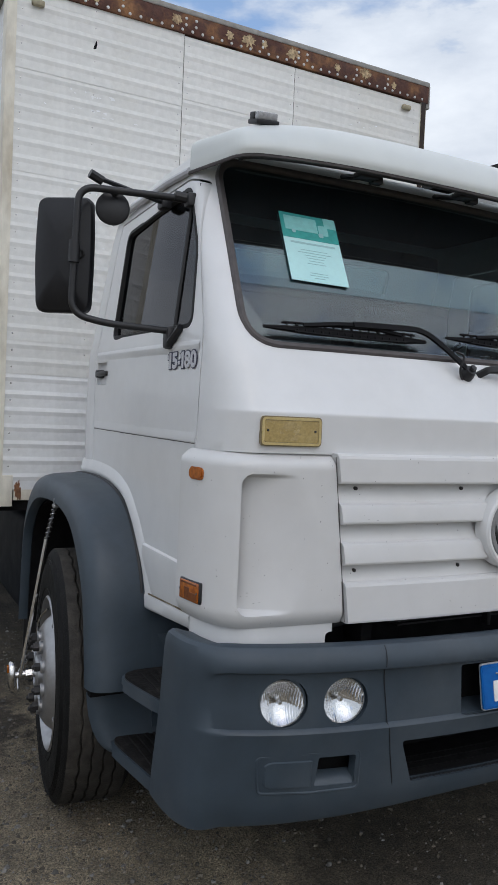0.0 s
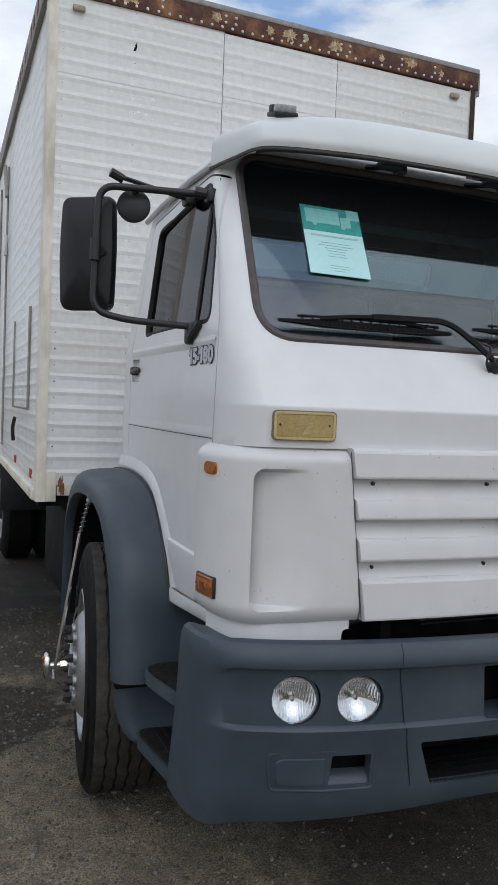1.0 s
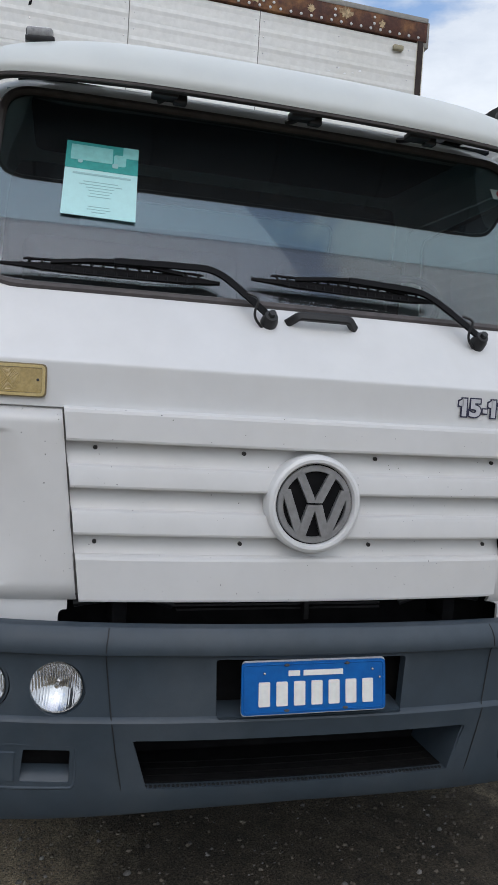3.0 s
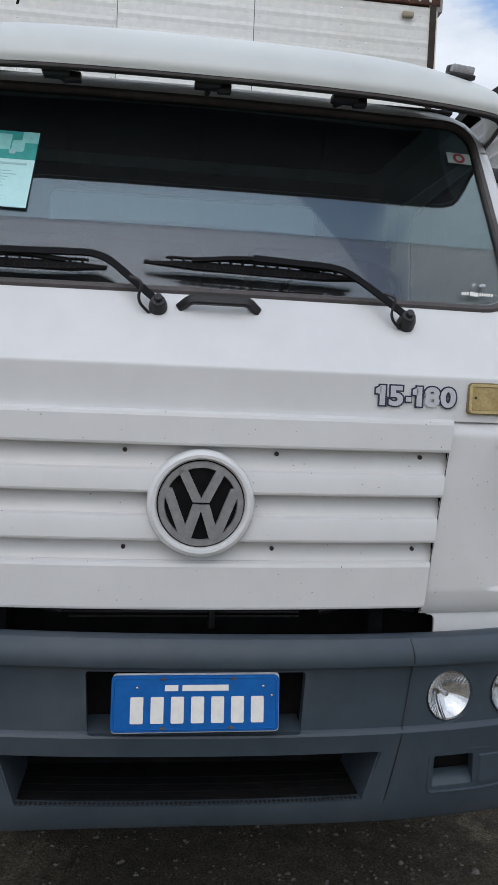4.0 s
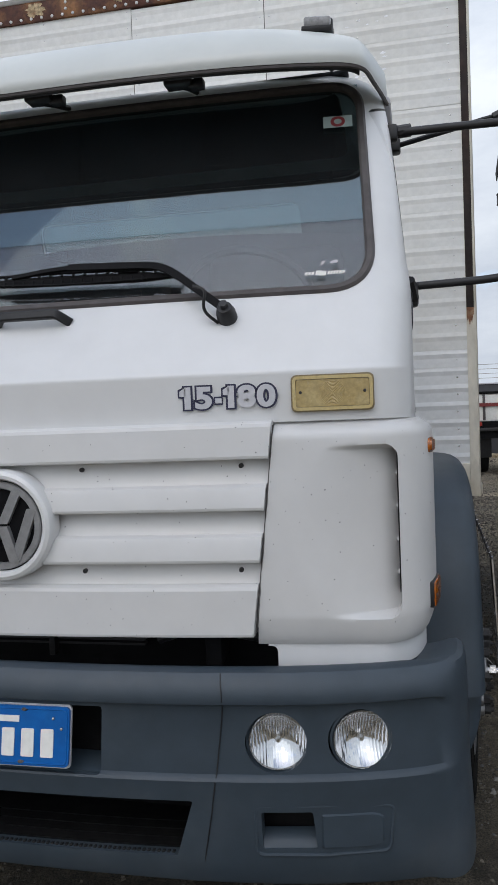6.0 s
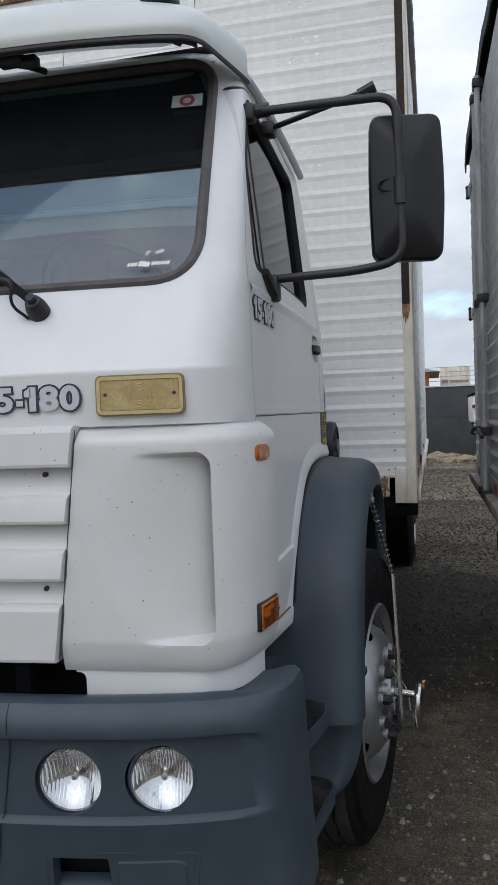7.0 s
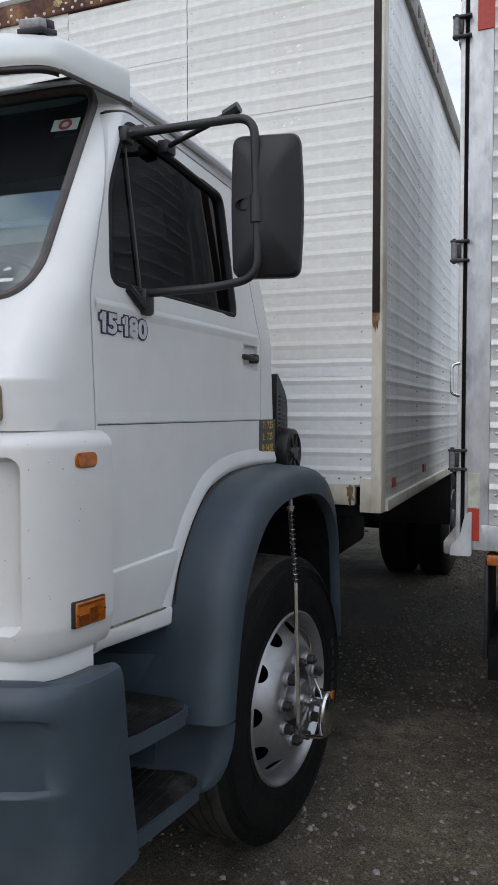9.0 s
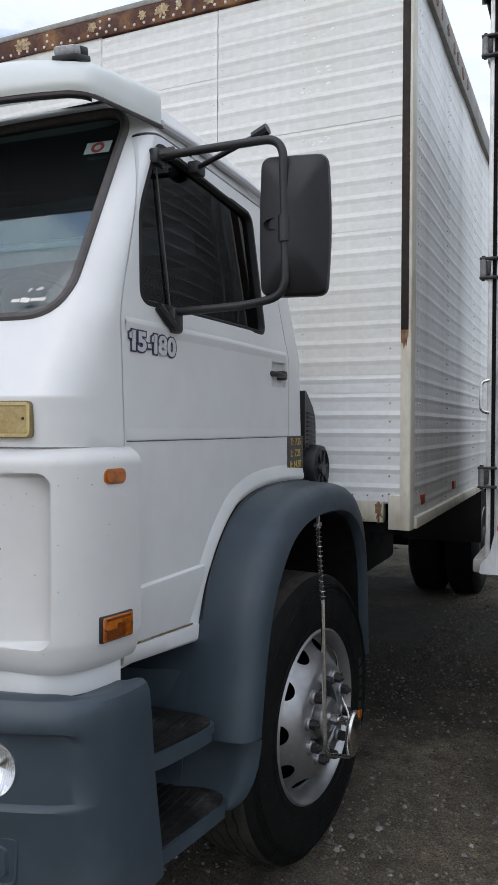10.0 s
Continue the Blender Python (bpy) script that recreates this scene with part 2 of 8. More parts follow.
CLEAR = glass_material("clear_lamp_glass", (0.96, 0.97, 0.97), 0.03)
GASKET = material("tan_lamp_gasket", (0.22, 0.17, 0.09), 0.5, grain=0.15)
SCREEN = glass_material("tinted_windscreen_glass", (0.85, 0.92, 0.925), 0.01, base=0.072, dust=0.012)
FILM = glass_material("teal_reflecting_film", (0.48, 0.60, 0.63), 0.02, (0.84, 1.0, 1.03), base=0.130, dust=0.012)
REARGLASS = glass_material("tinted_rear_glass", (0.30, 0.36, 0.37), 0.01)
VISORWHITE = material("visor_white_fibreglass", (0.60, 0.625, 0.61), 0.36, grain=0.03, grain_scale=9, dirt=(0.52, 0.53, 0.50), dirt_amount=0.30, dirt_scale=2.0, coat=0.15, dirt_detail=3.0)
WIPERBLACK = material("matt_black_wiper_paint", (0.007, 0.007, 0.008), 0.6, grain=0.2, grain_scale=60, shine=0.12)
TIRED = material("newer_white_aluminium", (0.84, 0.85, 0.85), 0.40, grain=0.06, grain_scale=26, dirt=(0.66, 0.65, 0.60), dirt_amount=0.35, dirt_scale=1.9, bump=0.10, bump_scale=9, vary=0.05)
SMOKED = glass_material("smoked_side_glass", (0.25, 0.26, 0.27), 0.01, (0.6, 0.6, 0.62), base=0.05)
CHROME = material("lamp_reflector", (0.72, 0.72, 0.73), 0.06, 1.0)
MIRROR = material("mirror_glass", (0.9, 0.9, 0.9), 0.02, 1.0)
BLUE = material("blue_plate", (0.0, 0.098, 0.36), 0.5, grain=0.12, grain_scale=30, dirt=(0.004, 0.150, 0.42), dirt_amount=0.35, dirt_scale=20, shine=0.25)
LETTER = material("white_lettering", (0.78, 0.77, 0.73), 0.45, grain=0.06, grain_scale=60)
NAVY = material("dark_navy_outline", (0.020, 0.020, 0.055), 0.45)
DAMPSTONE = material("dark_grey_stone", (0.088, 0.076, 0.062), 0.8, grain=0.3, grain_scale=40, island=0.5)
SILVERTXT = material("silver_white_decal", (0.52, 0.52, 0.55), 0.4, grain=0.05)
EMBLEM = material("worn_grey_emblem", (0.29, 0.29, 0.295), 0.35, 0.4, grain=0.15, grain_scale=50, dirt=(0.34, 0.34, 0.34), dirt_amount=0.6, dirt_scale=16)
PAPER = material("film_tinted_paper", (0.50, 0.80, 0.80), 0.6, grain=0.03)
TEAL = material("teal_print", (0.04, 0.36, 0.33), 0.6, grain=0.15, grain_scale=40)
PALETEAL = material("pale_teal_print", (0.26, 0.62, 0.60), 0.6, grain=0.1, grain_scale=40)
GLASSTEAL = material("glass_greyed_sticker", (0.36, 0.44, 0.42), 0.5, grain=0.1)
INKGREY = material("grey_ink", (0.33, 0.56, 0.57), 0.6)
RED = material("faded_red_reflector", (0.42, 0.035, 0.02), 0.4, grain=0.2, grain_scale=70)
TREAD = material("worn_step_tread", (0.014, 0.013, 0.013), 0.8, grain=0.3, grain_scale=40, shine=0.15, dirt=(0.095, 0.088, 0.080), dirt_amount=0.7, dirt_scale=6, bump=0.4, bump_scale=70)
LININGDARK = material("dark_lining_and_visor_sheet", (0.044, 0.048, 0.056), 0.85, grain=0.1, grain_scale=50)
SEATCLOTH = material("dark_grey_seat_cloth", (0.040, 0.036, 0.042), 0.9, grain=0.2, grain_scale=80)
YELLOWTXT = material("yellow_paint", (0.55, 0.38, 0.06), 0.6)
ORANGEWALL = material("orange_render", (0.52, 0.20, 0.06), 0.8, grain=0.1, grain_scale=8)
ROOFTILE = material("grey_roof_tiles", (0.26, 0.25, 0.24), 0.8, grain=0.25, grain_scale=6)
DARKWALL = material("dark_grey_fence_paint", (0.045, 0.046, 0.052), 0.7, grain=0.15, grain_scale=3, dirt=(0.075, 0.07, 0.068), dirt_amount=0.5, dirt_scale=1.0)
STONE = material("grey_brown_stone", (0.125, 0.107, 0.083), 0.85, grain=0.3, grain_scale=40, island=0.55)

# ground: compacted dark gravel and earth
GROUND = bpy.data.materials.new("compacted_gravel_earth")
GROUND.use_nodes = True
gn, gl_ = GROUND.node_tree.nodes, GROUND.node_tree.links
g_co = gn.new("ShaderNodeTexCoord")


def g_noise(scale, detail, rough=0.6):
    n = gn.new("ShaderNodeTexNoise")
    n.inputs["Scale"].default_value, n.inputs["Detail"].default_value, n.inputs["Roughness"].default_value = scale, detail, rough
    gl_.new(g_co.outputs["Object"], n.inputs["Vector"])
    return n


g_big, g_mid, g_fine = g_noise(1.1, 6), g_noise(11, 8, 0.72), g_noise(130, 4, 0.75)
g_r1 = gn.new("ShaderNodeValToRGB")
g_r1.color_ramp.elements[0].position, g_r1.color_ramp.elements[1].position = 0.36, 0.66
g_r1.color_ramp.elements[0].color, g_r1.color_ramp.elements[1].color = (0.160, 0.139, 0.100, 1), (0.335, 0.288, 0.205, 1)
g_r2 = gn.new("ShaderNodeValToRGB")
g_r2.color_ramp.elements[0].position, g_r2.color_ramp.elements[1].position = 0.3, 0.72
g_r2.color_ramp.elements[0].color, g_r2.color_ramp.elements[1].color = (0.45, 0.45, 0.46, 1), (1.5, 1.46, 1.4, 1)
g_r3 = gn.new("ShaderNodeValToRGB")
g_r3.color_ramp.elements[0].position, g_r3.color_ramp.elements[1].position = 0.35, 0.7
g_r3.color_ramp.elements[0].color, g_r3.color_ramp.elements[1].color = (0.25, 0.25, 0.25, 1), (2.1, 2.05, 2.0, 1)
gl_.new(g_big.outputs["Fac"], g_r1.inputs[0])
gl_.new(g_mid.outputs["Fac"], g_r2.inputs[0])
gl_.new(g_fine.outputs["Fac"], g_r3.inputs[0])
g_m1, g_m2 = gn.new("ShaderNodeMix"), gn.new("ShaderNodeMix")
for g_m, a_, c_ in ((g_m1, g_r1.outputs[0], g_r2.outputs[0]), (g_m2, g_m1.outputs[2], g_r3.outputs[0])):
    g_m.data_type, g_m.blend_type = "RGBA", "MULTIPLY"
    g_m.inputs[0].default_value = 1.0
    gl_.new(a_, g_m.inputs[6])
    gl_.new(c_, g_m.inputs[7])
g_b = gn["Principled BSDF"]
# ragged patches: oil stain, dark gravel, and shade painted under and around the truck
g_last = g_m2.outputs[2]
# the 2nd, 3rd and last two put vehicle shade into the ground colour
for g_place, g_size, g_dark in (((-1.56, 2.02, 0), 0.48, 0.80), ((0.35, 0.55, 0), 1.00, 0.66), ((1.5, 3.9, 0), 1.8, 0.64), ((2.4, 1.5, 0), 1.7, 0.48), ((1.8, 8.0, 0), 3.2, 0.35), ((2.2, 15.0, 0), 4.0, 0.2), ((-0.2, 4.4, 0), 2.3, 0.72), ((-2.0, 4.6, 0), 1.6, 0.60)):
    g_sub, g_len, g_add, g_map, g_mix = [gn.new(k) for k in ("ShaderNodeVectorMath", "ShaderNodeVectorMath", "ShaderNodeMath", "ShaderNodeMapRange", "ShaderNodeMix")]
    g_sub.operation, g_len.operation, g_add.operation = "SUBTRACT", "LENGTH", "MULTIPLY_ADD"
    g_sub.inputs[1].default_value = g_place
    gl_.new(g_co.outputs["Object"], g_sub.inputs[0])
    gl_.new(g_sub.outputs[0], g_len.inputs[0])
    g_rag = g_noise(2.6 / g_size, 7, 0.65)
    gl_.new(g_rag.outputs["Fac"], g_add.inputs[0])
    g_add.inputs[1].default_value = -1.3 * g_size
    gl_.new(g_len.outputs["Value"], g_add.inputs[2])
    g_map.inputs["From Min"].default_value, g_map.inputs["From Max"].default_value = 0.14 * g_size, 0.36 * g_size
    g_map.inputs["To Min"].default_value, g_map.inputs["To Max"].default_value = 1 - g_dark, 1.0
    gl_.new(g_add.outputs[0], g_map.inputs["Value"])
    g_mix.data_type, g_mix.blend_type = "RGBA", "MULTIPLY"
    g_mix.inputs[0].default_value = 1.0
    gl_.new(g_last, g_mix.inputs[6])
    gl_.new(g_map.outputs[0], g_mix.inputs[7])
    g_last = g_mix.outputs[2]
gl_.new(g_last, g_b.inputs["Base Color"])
g_b.inputs["Roughness"].default_value = 0.9
g_bump1, g_bump2 = gn.new("ShaderNodeBump"), gn.new("ShaderNodeBump")
g_bump1.inputs["Distance"].default_value, g_bump1.inputs["Strength"].default_value = 0.03, 0.6
g_bump2.inputs["Distance"].default_value, g_bump2.inputs["Strength"].default_value = 0.02, 1.0
gl_.new(g_mid.outputs["Fac"], g_bump1.inputs["Height"])
gl_.new(g_fine.outputs["Fac"], g_bump2.inputs["Height"])
gl_.new(g_bump1.outputs[0], g_bump2.inputs["Normal"])
gl_.new(g_bump2.outputs[0], g_b.inputs["Normal"])


# ---- mesh helpers ----
def finish(bm, name, mat, smooth=35.0):
    me = bpy.data.meshes.new(name)
    bmesh.ops.recalc_face_normals(bm, faces=bm.faces)
    bm.to_mesh(me)
    bm.free()
    me.materials.append(mat)
    if smooth:
        me.shade_smooth()
        me.set_sharp_from_angle(angle=radians(smooth))
    return me


def part(name, bm, mat, parent, label="", smooth=35.0):
    ob = new(name, finish(bm, name, mat, smooth))
    ob.parent = parent
    if label:
        tagged(ob, label)
    return ob


def thing(name, bm, mat, label, category, group="", kind="", smooth=35.0):
    return tagged(new(name, finish(bm, name, mat, smooth)), label, category, group, kind)


def empty(name, label, category, at=(0, 0, 0), group="", kind=""):
    ob = new(name)
    ob.location = at
    ob.empty_display_size = 0.2
    return tagged(ob, label, category, group, kind)


def add_box(bm, x0, x1, y0, y1, z0, z1, bevel=0.0, seg=2):
    tmp = bmesh.new()
    bmesh.ops.create_cube(tmp, size=1.0)
    for v in tmp.verts:
        v.co = Vector(((x0 + x1) / 2 + v.co.x * (x1 - x0), (y0 + y1) / 2 + v.co.y * (y1 - y0), (z0 + z1) / 2 + v.co.z * (z1 - z0)))
    if bevel:
        bmesh.ops.bevel(tmp, geom=list(tmp.edges), offset=bevel, segments=seg, affect="EDGES", profile=0.5)
    return merge(bm, tmp)


def merge(bm, tmp, m=None):
    made = {}
    for v in tmp.verts:
        made[v] = bm.verts.new(m @ v.co if m else v.co)
    for f in tmp.faces:
        try:
            bm.faces.new([made[v] for v in f.verts])
        except ValueError:
            pass
    tmp.free()
    return bm


def box(x0, x1, y0, y1, z0, z1, bevel=0.0, seg=2):
    return add_box(bmesh.new(), x0, x1, y0, y1, z0, z1, bevel, seg)


def grid(rows, closed=False, bm=None):
    """Quads over rows of points."""
    bm = bm or bmesh.new()
    vs = [[bm.verts.new(p) for p in row] for row in rows]
    n = len(rows[0])
    for a, b in zip(vs, vs[1:]):
        for i in range(n if closed else n - 1):
            j = (i + 1) % n
            bm.faces.new((a[i], a[j], b[j], b[i]))
    return bm


def shell(rows, thick, closed=False, push=None):
    """A sheet over rows of points with real thickness, grown away from the outside."""
    rows = [[Vector(p) for p in row] for row in rows]
    nr, nc = len(rows), len(rows[0])
    back = []
    for i in range(nr):
        line = []
        for j in range(nc):
            du = rows[min(i + 1, nr - 1)][j] - rows[max(i - 1, 0)][j]
            if closed:
                dv = rows[i][(j + 1) % nc] - rows[i][j - 1]
            else:
                dv = rows[i][min(j + 1, nc - 1)] - rows[i][max(j - 1, 0)]
            n = du.cross(dv)
            n = n.normalized() if n.length > 1e-9 else Vector((0, 1, 0))
            line.append(rows[i][j] + (Vector(push) if push else n * thick))
        back.append(line)
    bm = bmesh.new()
    a = [[bm.verts.new(p) for p in row] for row in rows]
    b = [[bm.verts.new(p) for p in row] for row in back]
    m = nc if closed else nc - 1
    for i in range(nr - 1):
        for j in range(m):
            k = (j + 1) % nc
            bm.faces.new((a[i][j], a[i][k], a[i + 1][k], a[i + 1][j]))
            bm.faces.new((b[i][j], b[i + 1][j], b[i + 1][k], b[i][k]))
    for i in (0, nr - 1):
        for j in range(m):
            k = (j + 1) % nc
            bm.faces.new((a[i][j], b[i][j], b[i][k], a[i][k]))
    if not closed:
        for j in (0, nc - 1):
            for i in range(nr - 1):
                bm.faces.new((a[i][j], a[i + 1][j], b[i + 1][j], b[i][j]))
    return bm


def rounded(points, radius, n=5):
    """A closed outline with rounded corners; radius may be one for all or one each."""
    out, count = [], len(points)
    radii = radius if isinstance(radius, (list, tuple)) else [radius] * count
    for i, p in enumerate(points):
        p = Vector(p)
        a, c = Vector(points[i - 1]) - p, Vector(points[(i + 1) % count]) - p
        r = min(radii[i], a.length * 0.49, c.length * 0.49)
        if r <= 1e-6:
            out.append(p)
            continue
        s, e = p + a.normalized() * r, p + c.normalized() * r
        for k in range(n + 1):
            t = k / n
            out.append((1 - t) ** 2 * s + 2 * t * (1 - t) * p + t * t * e)
    return out


def prism(points, axis, lo, hi):
    """An outline of two coordinates, drawn out along the third axis."""
    def at(p, h):
        return {"x": (h, p[0], p[1]), "y": (p[0], h, p[1]), "z": (p[0], p[1], h)}[axis]
    bm = bmesh.new()
    a = [bm.verts.new(at(p, lo)) for p in points]
    b = [bm.verts.new(at(p, hi)) for p in points]
    bm.faces.new(a)
    bm.faces.new(list(reversed(b)))
    for i in range(len(a)):
        j = (i + 1) % len(a)
        bm.faces.new((a[i], b[i], b[j], a[j]))
    bmesh.ops.recalc_face_normals(bm, faces=bm.faces)
    return bm


def bend_path(points, radius, n=5):
    """An open path with rounded corners."""
    pts = [Vector(p) for p in points]
    out = [pts[0]]
    for i in range(1, len(pts) - 1):
        p, a, c = pts[i], pts[i - 1] - pts[i], pts[i + 1] - pts[i]
        r = min(radius, a.length * 0.48, c.length * 0.48)
        s, e = p + a.normalized() * r, p + c.normalized() * r
        for k in range(n + 1):
            t = k / n
            out.append((1 - t) ** 2 * s + 2 * t * (1 - t) * p + t * t * e)
    return out + [pts[-1]]


def sweep(path, section, closed=False, bm=None, up=None):
    """A section of (side, out) offsets carried along a path."""
    bm = bm or bmesh.new()
    pts = [Vector(p) for p in path]
    n = len(pts)
    rings, side = [], None
    for i, p in enumerate(pts):
        t = (pts[(i + 1) % n] - pts[i - 1]) if closed else (pts[min(i + 1, n - 1)] - pts[max(i - 1, 0)])
        t.normalize()
        if up is not None:
            side = t.cross(Vector(up)).normalized()
        elif side is None:
            side = t.orthogonal().normalized()
        else:
            side = (side - t * side.dot(t)).normalized()
        out = t.cross(side)
        rings.append([bm.verts.new(p + side * s + out * o) for s, o in section])
    m = len(section)
    for i in range(n if closed else n - 1):
        a, b = rings[i], rings[(i + 1) % n]
        for j in range(m):
            k = (j + 1) % m
            bm.faces.new((a[j], a[k], b[k], b[j]))
    if not closed:
        bm.faces.new(rings[0])
        bm.faces.new(list(reversed(rings[-1])))
    return bm


def circle(r, n=10, ry=None):
    return [(r * math.cos(2 * math.pi * k / n), (ry or r) * math.sin(2 * math.pi * k / n)) for k in range(n)]


def tube(path, r, n=10, radius=0.05, bm=None, bends=5):
    return sweep(bend_path(path, radius, bends) if len(path) > 2 else path, circle(r, n), bm=bm)


def revolve(profile, m, n=48, bm=None):
    """A profile of (radius, height) turned about m's z axis."""
    bm = bm or bmesh.new()
    rings = []
    for r, h in profile:
        if r < 1e-6:
            rings.append([bm.verts.new(m @ Vector((0, 0, h)))])
        else:
            rings.append([bm.verts.new(m @ Vector((r * math.cos(2 * math.pi * k / n), r * math.sin(2 * math.pi * k / n), h))) for k in range(n)])
    for a, b in zip(rings, rings[1:]):
        for k in range(n):
            j = (k + 1) % n
            q = [a[k % len(a)], a[j % len(a)], b[j % len(b)], b[k % len(b)]]
            q = list(dict.fromkeys(q))
            if len(q) > 2:
                bm.faces.new(q)
    return bm


def boolean(ob, cutters, operation="DIFFERENCE"):
    """Cuts ob by bmeshes, for good."""
    for cutter in cutters:
        tool = new("cutter", finish(cutter, "cutter", BLACK, 0))
        mod = ob.modifiers.new("cut", "BOOLEAN")
        mod.operation, mod.object, mod.solver = operation, tool, "EXACT"
        mod.use_self = mod.use_hole_tolerant = True
        bpy.context.view_layer.update()
        made = bpy.data.meshes.new_from_object(ob.evaluated_get(bpy.context.evaluated_depsgraph_get()))
        ob.modifiers.clear()
        ob.data = made
        bpy.data.objects.remove(tool)
    ob.data.shade_smooth()
    ob.data.set_sharp_from_angle(angle=radians(35))
    return ob


def lettering(words, size, m, mat, parent, name="lettering", depth=0.001, grow=0.0, label=""):
    """Flat raised writing, centred, reading along m's x axis."""
    cu = bpy.data.curves.new("writing", "FONT")
    cu.body, cu.size, cu.extrude, cu.offset = words, size, depth, grow
    cu.align_x, cu.align_y = "CENTER", "CENTER"
    cu.resolution_u = 6
    tmp = new("writing", cu)
    bpy.context.view_layer.update()
    me = bpy.data.meshes.new_from_object(tmp.evaluated_get(bpy.context.evaluated_depsgraph_get()))
    bpy.data.objects.remove(tmp)
    me.transform(m)
    me.materials.clear()
    me.materials.append(mat)
    ob = new(name, me)
    ob.parent = parent
    if label:
        tagged(ob, label)
    return ob


def lerp(table, z):
    xs = [a for a, _ in table]
    return float(np.interp(z, xs, [b for _, b in table]))


def smooth01(v):
    v = min(1.0, max(0.0, v))
    return v * v * (3 - 2 * v)


def mirrored(points):
    return [(-x, *rest) for x, *rest in points]



def blob(cx, cz, w, h, seed, n=40):
    """An uneven patch outline."""
    return [(cx + 0.5 * w * k * math.cos(t), cz + 0.5 * h * k * math.sin(t))
            for t, k in ((2 * math.pi * i / n, 0.85 + 0.75 * noise.noise(Vector((seed * 7.3 + 3.1 * math.cos(2 * math.pi * i / n), 3.1 * math.sin(2 * math.pi * i / n), seed)))) for i in range(n))]


# ---- ground ----
def build_ground():
    bm = bmesh.new()
    xs = [-400, -60, -14] + [-8 + 0.5 * k for k in range(37)] + [16, 60, 400]
    ys = [-400, -60, -14] + [-6 + 0.5 * k for k in range(41)] + [20, 26, 60, 400]
    rows = []
    for y in ys:
        rows.append([(x, y, 0.012 * noise.noise(Vector((x * 0.7, y * 0.7, 0))) if -8 < x < 10 and -6 < y < 14 else 0.0) for x in xs])
    grid(rows, bm=bm)
    return thing("ground", bm, GROUND, "dark compacted gravel and earth yard surface", "ground", kind="structure")


build_ground()


def build_pebbles(count, seed, x0, x1, y0, y1, small, large, name, label, mat):
    rnd = random.Random(seed)
    verts, faces = [], []
    for _ in range(count):
        x, y = rnd.uniform(x0, x1), rnd.uniform(y0, y1)
        # the trodden earth before the truck is barer
        if math.hypot(x - 0.35, y - 0.55) < 1.0 + 0.3 * noise.noise(Vector((x * 3, y * 3, 1))) and rnd.random() < 0.65:
            continue
        r = small + (large - small) * rnd.random() ** 5
        a = rnd.uniform(0, 6.28)
        sx, sy, sz = r * rnd.uniform(0.8, 1.3), r * rnd.uniform(0.6, 1.0), r * rnd.uniform(0.5, 0.95)
        base = len(verts)
        z = 0.012 * noise.noise(Vector((x * 0.7, y * 0.7, 0))) + sz * 0.25
        for k in range(5):
            t = a + k * 1.2566
            q = rnd.uniform(0.75, 1.15)
            verts.append((x + sx * q * math.cos(t), y + sy * q * math.sin(t), z - sz * 0.5))
        for k in range(5):
            t = a + 0.5 + k * 1.2566
            q = rnd.uniform(0.3, 0.7)
            verts.append((x + sx * q * math.cos(t), y + sy * q * math.sin(t), z + sz * rnd.uniform(0.25, 0.9)))
        for k in range(5):
            j = (k + 1) % 5
            faces.append((base + k, base + j, base + 5 + j, base + 5 + k))
        faces.append(tuple(base + 5 + k for k in range(5)))
    me = bpy.data.meshes.new(name)
    me.from_pydata(verts, [], faces)
    me.materials.append(mat)
    return tagged(new(name, me), label, "gravel", kind="stuff")


# ---- the truck ----
truck = empty("box_truck", "white cab-over box truck with slate grey bumper, parked on gravel", "truck")

YF = [(0.90, 0.14), (1.45, 0.14), (1.47, 0.045), (1.5865, 0.0358), (1.590, 0.0372), (1.594, 0.0400), (1.79, 0.175), (2.44, 0.540), (2.49, 0.60), (2.53, 0.75)]
BOW = [(0.90, 0.06), (1.60, 0.065), (1.79, 0.035), (2.44, 0.035), (2.53, 0.06)]
XS = [(0.90, 0.985), (1.08, 0.995), (1.48, 1.0), (1.80, 0.998), (1.86, 0.990), (2.30, 0.952), (2.40, 0.935), (2.47, 0.89), (2.51, 0.80), (2.53, 0.66)]
Y2 = [(0.90, 0.325), (1.80, 0.325), (2.10, 0.445), (2.35, 0.580), (2.45, 0.665), (2.53, 0.86)]
YR = [(0.90, 1.72), (1.50, 1.735), (1.82, 1.71), (2.30, 1.54), (2.40, 1.50), (2.47, 1.46), (2.53, 1.30)]


def cab_front(x, z):
    """The depth of the cab's front skin."""
    return lerp(YF, z) + lerp(BOW, z) * (abs(x) / 0.9) ** 2


def cab_side(y, z):
    """The half width of the cab at a depth and height."""
    return lerp(XS, z) - 0.022 * max(0.0, y - 0.9) / 0.8


